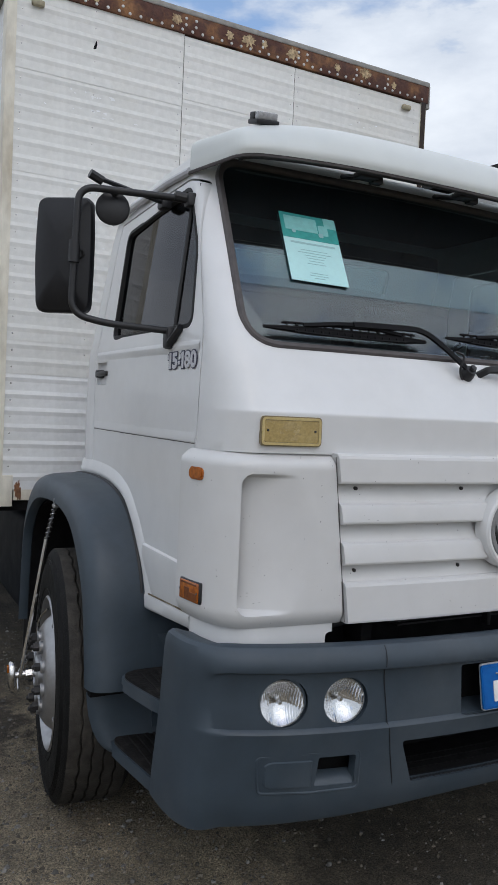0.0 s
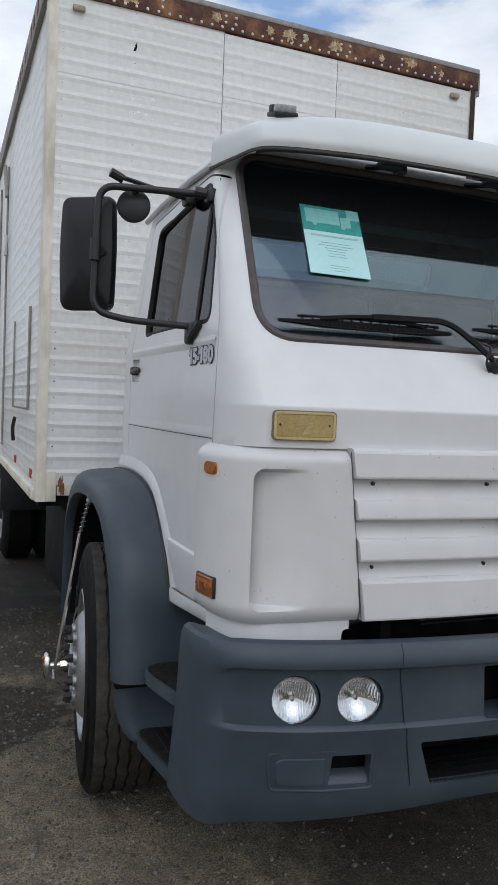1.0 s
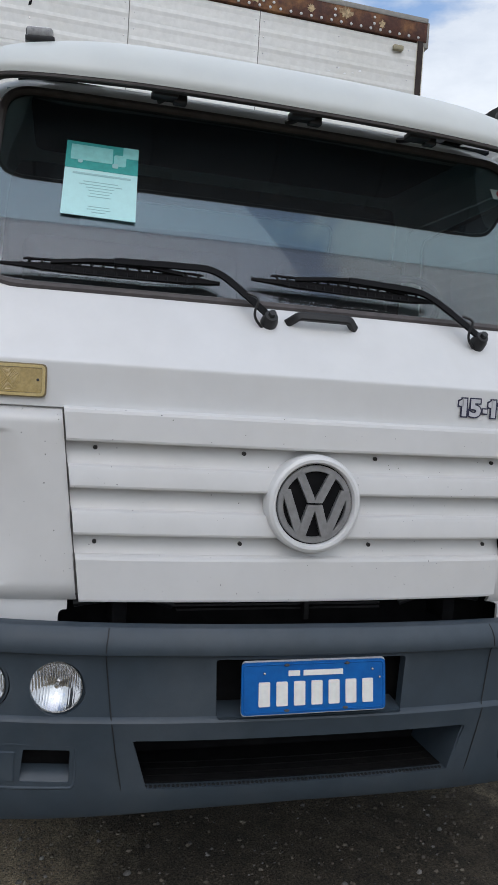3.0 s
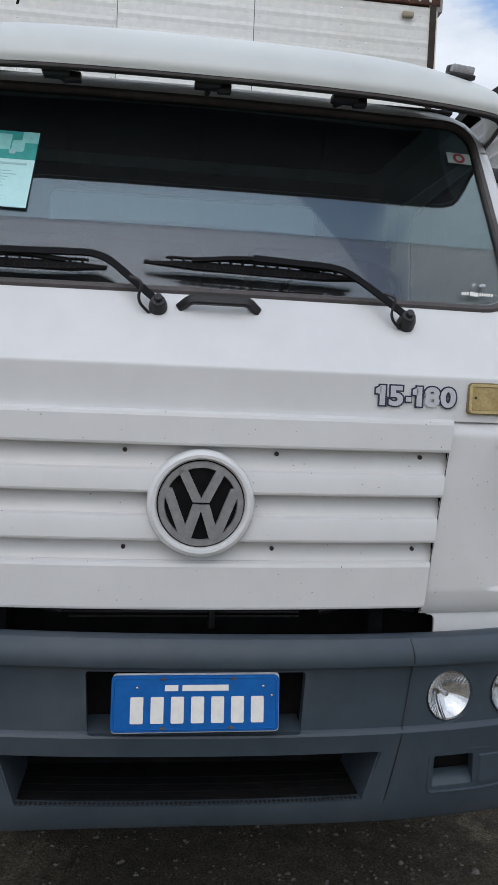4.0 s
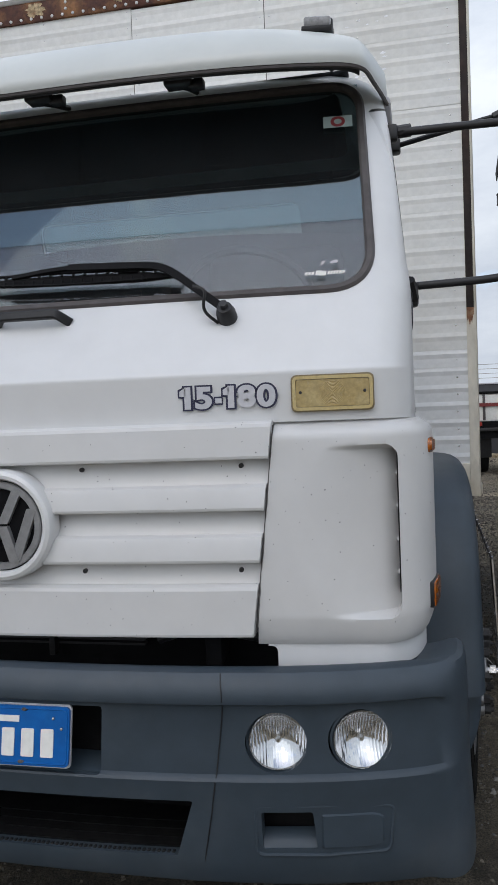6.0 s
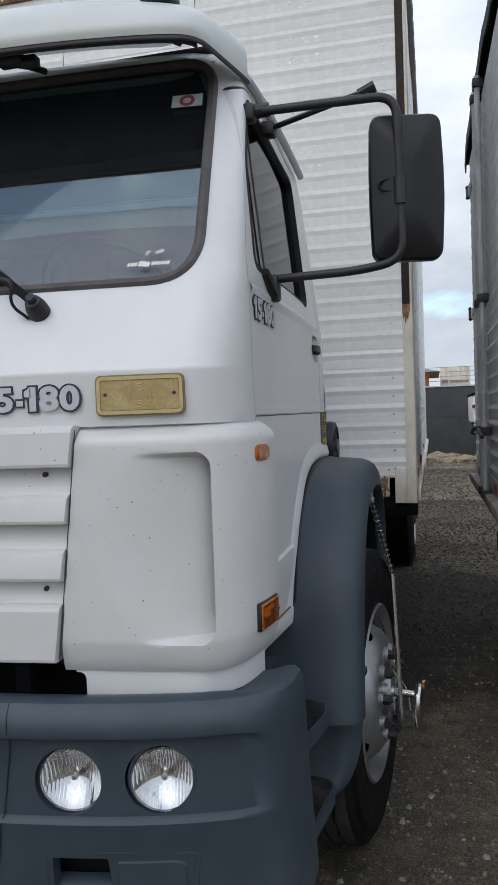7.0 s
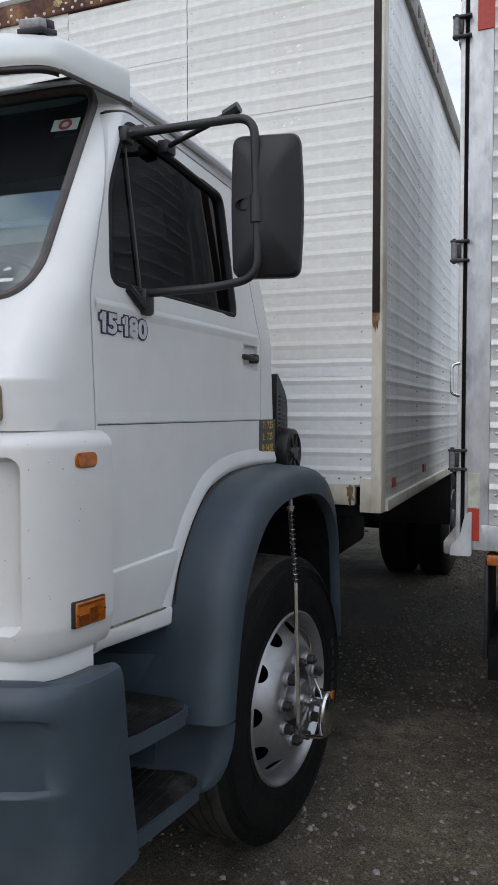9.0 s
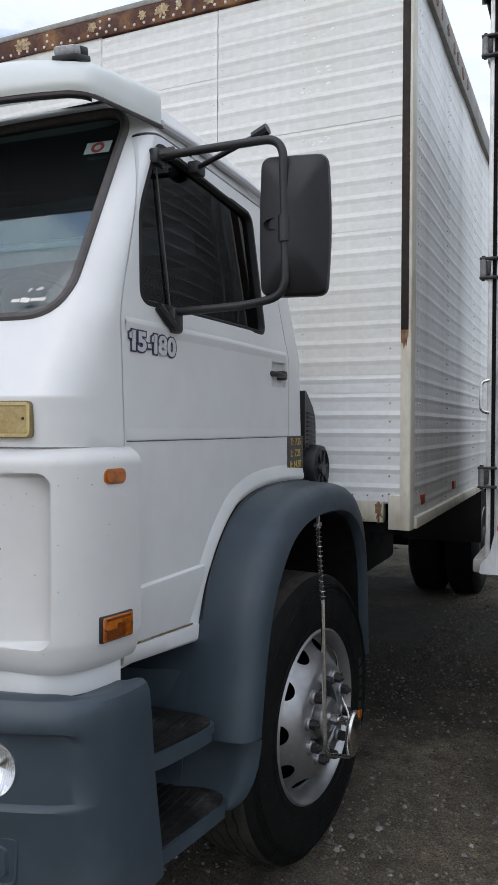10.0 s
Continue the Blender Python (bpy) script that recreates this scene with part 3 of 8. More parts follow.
def cab_outline(z):
    xs, y2, yr = lerp(XS, z), lerp(Y2, z), lerp(YR, z)
    xa = xs - 0.085
    ya = cab_front(xa, z)
    half = []
    for k in range(15):
        x = xa * k / 14
        half.append((x, cab_front(x, z)))
    c = (xs + 0.002, ya + 0.030)
    for k in range(1, 9):
        t = k / 8
        half.append(((1 - t) ** 2 * xa + 2 * t * (1 - t) * c[0] + t * t * xs, (1 - t) ** 2 * ya + 2 * t * (1 - t) * c[1] + t * t * y2))
    for k in range(1, 13):
        y = y2 + (yr - 0.07 - y2) * k / 12
        half.append((xs - 0.022 * max(0.0, y - 0.9) / 0.8, y))
    xe = xs - 0.022 * max(0.0, yr - 0.9) / 0.8
    for k in range(1, 5):
        t = k / 4
        half.append((xe - 0.07 * t * t, yr - 0.07 * (1 - t) ** 2))
    half.append((xe * 0.5, yr))
    half.append((0.0, yr))
    left = [(-x, y) for x, y in half[1:-1]]
    return half + left[::-1]


def cab_levels():
    zs = [0.90, 0.98, 1.06, 1.14, 1.22, 1.30, 1.38, 1.45, 1.47, 1.50, 1.54, 1.580, 1.5865, 1.590, 1.594, 1.602, 1.64, 1.68, 1.72, 1.76, 1.79, 1.82, 1.86]
    return zs + [1.92 + 0.06 * k for k in range(9)] + [2.42, 2.45, 2.47, 2.49, 2.51, 2.53]


WS_OUT = [(-0.905, 1.79), (0.905, 1.79), (0.870, 2.42), (-0.870, 2.42)]
WIN = [(0.425, 1.845), (1.295, 1.858), (1.245, 2.285), (0.575, 2.320), (0.455, 2.10)]


def build_cab():
    rows = [[(x, y, z) for x, y in cab_outline(z)] for z in cab_levels()]
    bm = shell(rows, 0.030, closed=True)
    body = part("cab_body", bm, WHITE, truck, "white painted steel cab shell")
    top = [(x, y) for x, y in cab_outline(2.53)]
    part("cab_roof", prism(top, "z", 2.515, 2.532), WHITE, truck)
    # the lower sides behind the bumper and the wheel arches are open
    arch = rounded([(0.745, 0.80), (0.745, 0.93), (0.79, 1.05), (0.89, 1.17), (1.01, 1.258), (1.20, 1.298), (1.47, 1.305), (1.90, 1.285), (1.90, 0.80)], 0.03)
    boolean(body, [prism(arch, "x", -1.3, 1.3)])
    boolean(body, [prism(rounded(WS_OUT, [0.11, 0.11, 0.09, 0.09], 6), "y", -0.4, 0.85)])
    boolean(body, [prism(rounded(WIN, 0.045), "x", s * 0.7, s * 1.3) for s in (1, -1)])
    boolean(body, [box(-0.93, 0.93, -0.5, 0.30, 0.80, 1.44)])
    rear = rounded([(-0.60, 2.08), (0.58, 2.08), (0.57, 2.355), (-0.59, 2.355)], 0.04)
    boolean(body, [prism(rear, "y", 1.30, 2.0)])
    rows = [[(x, lerp(YR, z) - 0.02, z) for x in (-0.63, -0.3, 0.0, 0.3, 0.63)] for z in (2.05, 2.18, 2.32, 2.43)]
    part("rear_window", shell(rows, 0.005), REARGLASS, truck, "tinted rear cab window")
    # doors lifted out of the shell
    edge = rounded([(0.338, 0.925), (0.722, 0.925), (0.757, 1.045), (0.857, 1.175), (0.985, 1.278), (1.17, 1.318), (1.53, 1.328), (1.53, 1.80), (1.45, 2.05),
                    (1.36, 2.345), (0.60, 2.352), (0.525, 2.335), (0.318, 1.80), (0.332, 1.50)], 0.02, 3)
    mid = Vector((0.9, 1.65))
    doors = []
    for s in (1, -1):
        door = new("door", body.data.copy())
        door.parent = truck
        boolean(door, [prism([mid + (p - mid) * 0.9905 for p in edge], "x", s * 0.5, s * 1.3)], "INTERSECT")
        tagged(door, "closed white cab door with a tinted window")
        doors.append(door)
    boolean(body, [prism(edge, "x", s * 0.5, s * 1.3) for s in (1, -1)])
    return body, doors


cab_body, doors = build_cab()


def side_of(s, y, z, out=0.0):
    return Vector((s * (cab_side(y, z) + out), y, z))


def build_windscreen():
    rows = []
    for k in range(15):
        z = 1.80 + (2.425 - 1.80) * k / 14
        w = 0.90 - 0.033 * k / 14
        rows.append([(w * (j / 12 - 1), cab_front(w * (j / 12 - 1), z) + 0.010, z) for j in range(25)])
    bm = shell(rows, 0.006)
    pane = part("windscreen", bm, SCREEN, truck, "curved tinted windscreen glass with dust")
    # strip of teal film across the upper part, with a clean lower edge
    rows = []
    for k in range(11):
        z = 1.982 + (2.425 - 1.982) * k / 10
        w = 0.90 - 0.033 * (z - 1.80) / 0.625
        rows.append([(w * (j / 12 - 1), cab_front(w * (j / 12 - 1), z) + 0.0085, z) for j in range(25)])
    part("tint_film", grid(rows), FILM, pane, "teal reflecting sun film strip")
    ring = rounded(WS_OUT, [0.11, 0.11, 0.09, 0.09], 8)
    path = []
    for i, p in enumerate(ring):
        q = ring[(i + 1) % len(ring)]
        steps = max(1, int((q - p).length / 0.08))
        for k in range(steps):
            c = p + (q - p) * k / steps
            path.append(Vector((c.x, cab_front(c.x, c.y) + 0.002, c.y)))
    sec = [(-0.012, -0.010), (0.004, -0.010), (0.010, -0.004), (0.010, 0.008), (0.004, 0.014), (-0.012, 0.014)]
    n = len(path)
    bm = bmesh.new()
    rings = []
    for i, p in enumerate(path):
        t = (path[(i + 1) % n] - path[i - 1]).normalized()
        out = Vector((0, -0.87, 0.49))
        inn = t.cross(out).normalized()
        if inn.dot(Vector((0, 0, 2.1)) - Vector((p.x, 0, p.z))) < 0:
            inn = -inn
        rings.append([bm.verts.new(p + out * a + inn * (-b)) for a, b in sec])
    for i in range(n):
        a, b = rings[i], rings[(i + 1) % n]
        for j in range(len(sec)):
            k = (j + 1) % len(sec)
            bm.faces.new((a[j], a[k], b[k], b[j]))
    part("windscreen_seal", bm, SEAL, truck, "greyed rubber windscreen surround")
    return pane


windscreen = build_windscreen()


def model_number(parent, m, m2, grow):
    """Bold outlined figures, one by one; the 1 gets its flag."""
    for ch, x in (("1", -0.0920), ("5", -0.0545), ("-", -0.0205), ("1", 0.0085), ("8", 0.0440), ("0", 0.0890)):
        wide = Matrix.Translation((x * grow, 0, 0)) @ Matrix.Diagonal((1.12 if ch != "-" else 0.62, 0.90, 1, 1))
        for mm, mat, fat, depth in ((m, NAVY, 0.0074, 0.0006), (m2, SILVERTXT, 0.0030, 0.0006)):
            lettering(ch, 0.076, mm @ wide, mat, parent, "model_figure", depth, fat, "silver model figure with a dark outline" if mat is SILVERTXT else "")
            if ch == "1":
                e = 0.0042 if mat is NAVY else 0.0
                flag = prism([(-0.019 - e, 0.008 - e), (-0.004, 0.006 - e), (-0.004, 0.0265 + e * 0.8), (-0.008, 0.0265 + e * 0.8), (-0.019 - e, 0.0195 + e)], "z", 0.0, depth)
                bmesh.ops.transform(flag, matrix=mm @ Matrix.Translation((x * grow, 0, 0)), verts=flag.verts)
                part("figure_flag", flag, mat, parent)


def build_doors():
    for s, door in zip((1, -1), doors):
        # glass, a little inside the skin
        rows = []
        for k in range(7):
            t = k / 6
            a = Vector((0.41 + 0.13 * t, 1.835 + 0.49 * t))
            b = Vector((1.305 - 0.045 * t, 1.845 + 0.45 * t))
            line = []
            for j in range(7):
                c = a + (b - a) * j / 6
                line.append((s * (cab_side(c.x, c.y) - 0.018), c.x, c.y))
            rows.append(line)
        part("side_window", shell(rows, 0.005), SMOKED, door, "smoked side window glass")
        ring = rounded(WIN, 0.045, 5)
        path = [Vector((s * (cab_side(p.x, p.y) - 0.002), p.x, p.y)) for p in ring]
        cen = Vector((s * 0.97, 0.86, 2.08))
        bm = bmesh.new()
        rings = []
        for i, p in enumerate(path):
            t = (path[(i + 1) % len(path)] - path[i - 1]).normalized()
            out = Vector((s, 0, 0.08)).normalized()
            inn = t.cross(out).normalized()
            if inn.dot(cen - p) < 0:
                inn = -inn
            rings.append([bm.verts.new(p + out * a + inn * b) for a, b in [(-0.02, -0.004), (0.003, -0.005), (0.004, 0.008), (-0.004, 0.013), (-0.02, 0.013)]])
        for i in range(len(path)):
            a, b = rings[i], rings[(i + 1) % len(path)]
            for j in range(5):
                k = (j + 1) % 5
                bm.faces.new((a[j], a[k], b[k], b[j]))
        part("window_seal", bm, RUBBER, door, "black rubber window seal")
        # quarter-light divider and the rear sliding rail
        bm = bmesh.new()
        tube([side_of(s, 0.60, 1.85, -0.012), side_of(s, 0.575, 2.30, -0.012)], 0.0075 if s < 0 else 0.0028, 8, bm=bm)
        part("window_divider", bm, BLACK if s < 0 else SEAL, door)
        # dark strip painted for the belt step's shadow, and lower crease
        bm = bmesh.new()
        sweep([side_of(s, 0.345 + 0.0975 * k, 1.480, 0.000) for k in range(13)], [(-0.0010, -0.0013), (0.0010, -0.0013), (0.0010, 0.0013), (-0.0010, 0.0013)], bm=bm, up=(0, 0, 1))
        part("belt_groove", bm, SEAL, door)
        rows = []
        for k in range(13):
            y = 0.345 + 0.0975 * k
            rows.append([side_of(s, y, 1.520, -0.0005), side_of(s, y, 1.500, 0.0010), side_of(s, y, 1.487, 0.0018), side_of(s, y, 1.4835, 0.0014), side_of(s, y, 1.4815, -0.001)])
        part("belt_step", grid(rows), WHITE, door)
        rows = []
        for y in [0.37 + 0.05 * k for k in range(9)]:
            rows.append([side_of(s, y, 1.100, 0.000), side_of(s, y, 1.094, 0.008), side_of(s, y, 1.084, 0.009), side_of(s, y, 1.02, 0.007), side_of(s, y, 0.935, 0.002)])
        part("lower_crease", shell(rows, 0.006 * s), WHITE, door)
        rows = []
        for k in range(15):
            y = 0.340 + 1.155 * k / 14
            z = 1.782 + 0.014 * k / 14
            rows.append([side_of(s, y, z + 0.016, -0.001), side_of(s, y, z + 0.004, 0.004), side_of(s, y, z, 0.0042), side_of(s, y, z - 0.010, 0.0015), side_of(s, y, z - 0.03, -0.001)])
        part("waist_ridge", grid(rows), WHITE, door)
        for z in (1.725, 1.14):
            part("door_hinge", box(min(s * 0.990, s * 0.998), max(s * 0.990, s * 0.998), 0.3285, 0.3345, z - 0.005, z + 0.005, 0.001, 1), BLACK, door)
        # moulded swelling round the wheel arch
        pts = [(0.735, 0.92), (0.765, 1.045), (0.862, 1.178), (0.985, 1.275), (1.17, 1.318), (1.46, 1.328), (1.70, 1.315)]
        if s < 0:
            pts = [(y, z - 0.030 * smooth01((z - 0.92) / 0.2)) for y, z in pts]
        ts = np.linspace(0, len(pts) - 1, 49)
        ys, zs = np.interp(ts, range(len(pts)), [p[0] for p in pts]), np.interp(ts, range(len(pts)), [p[1] for p in pts])
        for _ in range(14):
            ys[1:-1], zs[1:-1] = (ys[:-2] + 2 * ys[1:-1] + ys[2:]) / 4, (zs[:-2] + 2 * zs[1:-1] + zs[2:]) / 4
        pts = list(zip(ys, zs))
        rows = []
        for i, p in enumerate(pts):
            q = Vector((pts[min(i + 1, 48)][0] - pts[max(i - 1, 0)][0], pts[min(i + 1, 48)][1] - pts[max(i - 1, 0)][1])).normalized()
            n = Vector((-q.y, q.x))
            row = []
            for d, h in ((-0.016, -0.004), (-0.013, 0.007), (-0.004, 0.011), (0.006, 0.010), (0.018, 0.006), (0.042, 0.0015), (0.05, -0.003)):
                c = Vector(p) + n * d
                row.append(side_of(s, c.x, c.y, h))
            rows.append(row)
        part("arch_moulding", grid(rows), WHITE, door, "raised white edge along the wheel arch")
        # handle in its recess
        hole = bmesh.new()
        add_box(hole, min(s * 0.965, s * 1.1), max(s * 0.965, s * 1.1), 1.34, 1.495, 1.67, 1.785, 0.014)
        boolean(door, [hole])
        rows = []
        for y in (1.335, 1.38, 1.44, 1.50):
            rows.append([(s * (cab_side(y, 1.7) - 0.032), y, 1.665), (s * (cab_side(y, 1.7) - 0.036), y, 1.72), (s * (cab_side(y, 1.7) - 0.032), y, 1.79)])
        part("handle_recess", shell(rows, 0.004 * s), WHITE, door)
        bm = bmesh.new()
        sx = s * 0.985
        add_box(bm, min(sx - s * 0.03, sx + s * 0.012), max(sx - s * 0.03, sx + s * 0.012), 1.445, 1.485, 1.70, 1.735, 0.008)
        add_box(bm, min(sx - s * 0.004, sx + s * 0.014), max(sx - s * 0.004, sx + s * 0.014), 1.325, 1.47, 1.706, 1.728, 0.009)
        part("handle", bm, BLACK, door, "black lever door handle")
        # model number on the door
        c = side_of(s, 0.474, 1.737, 0.0026)
        m = Matrix.Translation(c) @ Matrix.Rotation(s * radians(90), 4, "Z") @ Matrix.Rotation(radians(90), 4, "X")
        m2 = Matrix.Translation(c + Vector((s * 0.001, 0, 0))) @ Matrix.Rotation(s * radians(90), 4, "Z") @ Matrix.Rotation(radians(90), 4, "X")
        model_number(door, m @ Matrix.Scale(1.08, 4, (1, 0, 0)), m2 @ Matrix.Scale(1.08, 4, (1, 0, 0)), 0.99)


build_doors()


def panel_curve(n):
    """The corner panel's plan line from the grille seam round to the door."""
    pts = []
    for k in range(n):
        x = 0.64 + (0.915 - 0.64) * k / n
        pts.append((x, 0.030 + 0.055 * (x / 0.9) ** 2))
    a, c, b = Vector((0.915, 0.0868)), Vector((1.036, 0.112)), Vector((1.042, 0.335))
    for u in [0, 0.03, 0.06, 0.09, 0.12, 0.145, 0.16, 0.170, 0.177, 0.182, 0.187, 0.192, 0.198, 0.206, 0.218, 0.235] + [0.2 + 0.05 * k for k in range(1, 17)]:
        q = (1 - u) ** 2 * a + 2 * u * (1 - u) * c + u * u * b
        pts.append((q.x, q.y))
    return pts


def build_corner_panels():
    for s in (1, -1):
        plan = panel_curve(36)
        plan_x, plan_y = [q[0] for q in plan[:-3]], [q[1] for q in plan[:-3]]
        rows = []
        heights = sorted([0.965 + 0.503 * i / 60 for i in range(61)] + [1.005, 1.007, 1.0095, 1.012, 1.018, 1.021, 1.028, 1.388, 1.395, 1.399, 1.403, 1.4055, 1.408, 1.411])
        for z in heights:
            f = (z - 0.965) / 0.503
            row = []
            for j, (x, y) in enumerate(plan):
                xx, yy = x, y
                if j <= 12:
                    xx = x + (1 - j / 12) * (0.619 + 0.057 * f - 0.64)
                # rounded top and bottom edges
                top, low = (z - 1.428) / 0.04, (1.02 - z) / 0.055
                back = 0.035 * max(0, top) ** 2.2 + 0.024 * max(0, low) ** 2.2
                # scoop that deepens towards its outer wall
                near = min(z - 1.004, 1.412 - z)
                limit = 0.9548 - (0.034 * (1 - math.sqrt(max(0.0, 1 - (1 - near / 0.034) ** 2))) if 0 < near < 0.034 else 0)
                inside = xx < 0.9545
                if near <= 0:
                    limit = 0.9548 - 0.034 * max(0.0, 1 + near / 0.03)
                if 0.90 < xx < 1.0:
                    xx += (limit - 0.9548) * (smooth01((xx - 0.90) / 0.05) if inside else smooth01((1.0 - xx) / 0.04))
                    yy = float(np.interp(xx, plan_x, plan_y))
                if inside and near > 0:
                    zz = smooth01(near / 0.014)
                    skew = 0.790 - 0.08 * math.sin(math.pi * (z - 1.004) / 0.408)
                    yy += max(0.0, (xx - skew) / (0.958 - skew)) ** 1.6 * 0.064 * max(0, zz)
                p, q = plan[max(j - 1, 0)], plan[min(j + 1, len(plan) - 1)]
                n = Vector((-(q[1] - p[1]), q[0] - p[0])).normalized()
                drop = 0.022 * smooth01((1.004 - z) / 0.039) if s > 0 else 0.0
                row.append((s * (xx + n.x * back), yy + n.y * back, z - drop))
            rows.append(row)
        ob = part("corner_panel", shell(rows, 0.012 * s, push=(0, 0.011, 0)), CHIPPED, truck, "white plastic corner panel with paint chips and an air scoop")
        # near-black sheet for the shaded slot in the floor of the scoop, with vanes
        rows = [[(s * 0.9538, y, z) for y in (0.1265, 0.145, 0.166)] for z in (1.060, 1.15, 1.25, 1.390)]
        part("scoop_slot", shell(rows, 0.002 * s), DARK, ob, "near-black sheet for the slot inside the air scoop")
        for k in range(4):
            z = 1.105 + 0.078 * k
            part("scoop_vane", tube([(s * 0.9545, 0.133, z + 0.004), (s * 0.9525, 0.163, z - 0.004)], 0.0065, 8), CHIPPED, ob)
        # apron under the panel
        rows = []
        for z in (0.885, 0.90, 0.93, 0.967, 0.972):
            rows.append([(s * (x - 0.026 * smooth01((x - 0.86) / 0.12)), y + 0.028, z) for x, y in panel_curve(10)[:-3]])
        apron = part("lower_apron", shell(rows, 0.010 * s), WHITE, truck)
        boolean(apron, [prism(rounded([(s * 0.60, 0.86), (s * 0.662, 0.86), (s * 0.662, 0.938), (s * 0.60, 0.938)], 0.018, 5), "y", -0.1, 0.3)])
        # small clearance lamp and side turn lamp
        m = Matrix.Translation((s * 1.0255, 0.246, 1.399)) @ Matrix.Rotation(-s * radians(9), 4, "Z") @ Matrix.Rotation(s * radians(90), 4, "Y")
        bm = prism(rounded([(-0.026, -0.045), (0.026, -0.045), (0.026, 0.045), (-0.026, 0.045)], 0.024, 6), "z", -0.006, 0.004)
        bmesh.ops.transform(bm, matrix=m, verts=bm.verts)
        base = part("marker_base", bm, WHITE, truck, "white moulded base of the amber marker lamp")
        bm = prism(rounded([(-0.0185, -0.036), (0.0185, -0.036), (0.0185, 0.036), (-0.0185, 0.036)], 0.0175, 6), "z", 0.002, 0.015)
        bmesh.ops.bevel(bm, geom=[e for e in bm.edges if all(v.co.z > 0.012 for v in e.verts)], offset=0.005, segments=2, affect="EDGES")
        bmesh.ops.transform(bm, matrix=m, verts=bm.verts)
        part("marker_lens", bm, AMBER, base, "amber marker lens")
        turn = Matrix.Translation((s * 1.0220, 0.195, 1.037 if s > 0 else 1.052)) @ Matrix.Rotation(-s * radians(9), 4, "Z")
        for name, mat, depth, y0, y1, h, soft_edge in (("turn_lamp_plinth", CHIPPED, (-0.030, -0.002), -0.002, 0.118, 0.039, 0.004), ("turn_lamp_base", BLACK, (-0.004, 0.0085), 0.001, 0.110, 0.0315, 0.003),
                                                       ("turn_lamp_lens", AMBER, (0.004, 0.0125), 0.005, 0.106, 0.0285, 0.003)):
            bm = box(min(s * depth[0], s * depth[1]), max(s * depth[0], s * depth[1]), y0, y1, -h, h, soft_edge)
            bmesh.ops.transform(bm, matrix=turn, verts=bm.verts)
            ob = part(name, bm, mat, truck, "amber ribbed side turn lens" if mat is AMBER else "")
        # brown reflecting half, and the two screws in the lens
        for y0, y1, z0, z1, mat in ((0.012, 0.050, -0.025, -0.002, BROWNLENS), (0.050, 0.078, -0.025, 0.010, BROWNLENS), (0.012, 0.098, 0.019, 0.025, BROWNLENS)):
            bm = box(min(s * 0.0115, s * 0.0130), max(s * 0.0115, s * 0.0130), y0, y1, z0, z1, 0.0005, 1)
            bmesh.ops.transform(bm, matrix=turn, verts=bm.verts)
            part("lens_facet", bm, mat, ob, "brown reflecting facet of the lens")
        for y in (0.0095, 0.1015):
            bm = revolve([(0, 0.0022), (0.0028, 0.0020), (0.0034, 0.0)], turn @ Matrix.Translation((s * 0.0125, y, 0)) @ Matrix.Rotation(s * radians(90), 4, "Y"), 8)
            part("lens_screw", bm, IRON, ob)


build_corner_panels()


def grille_y(x):
    return 0.016 + 0.055 * (abs(x) / 0.9) ** 2


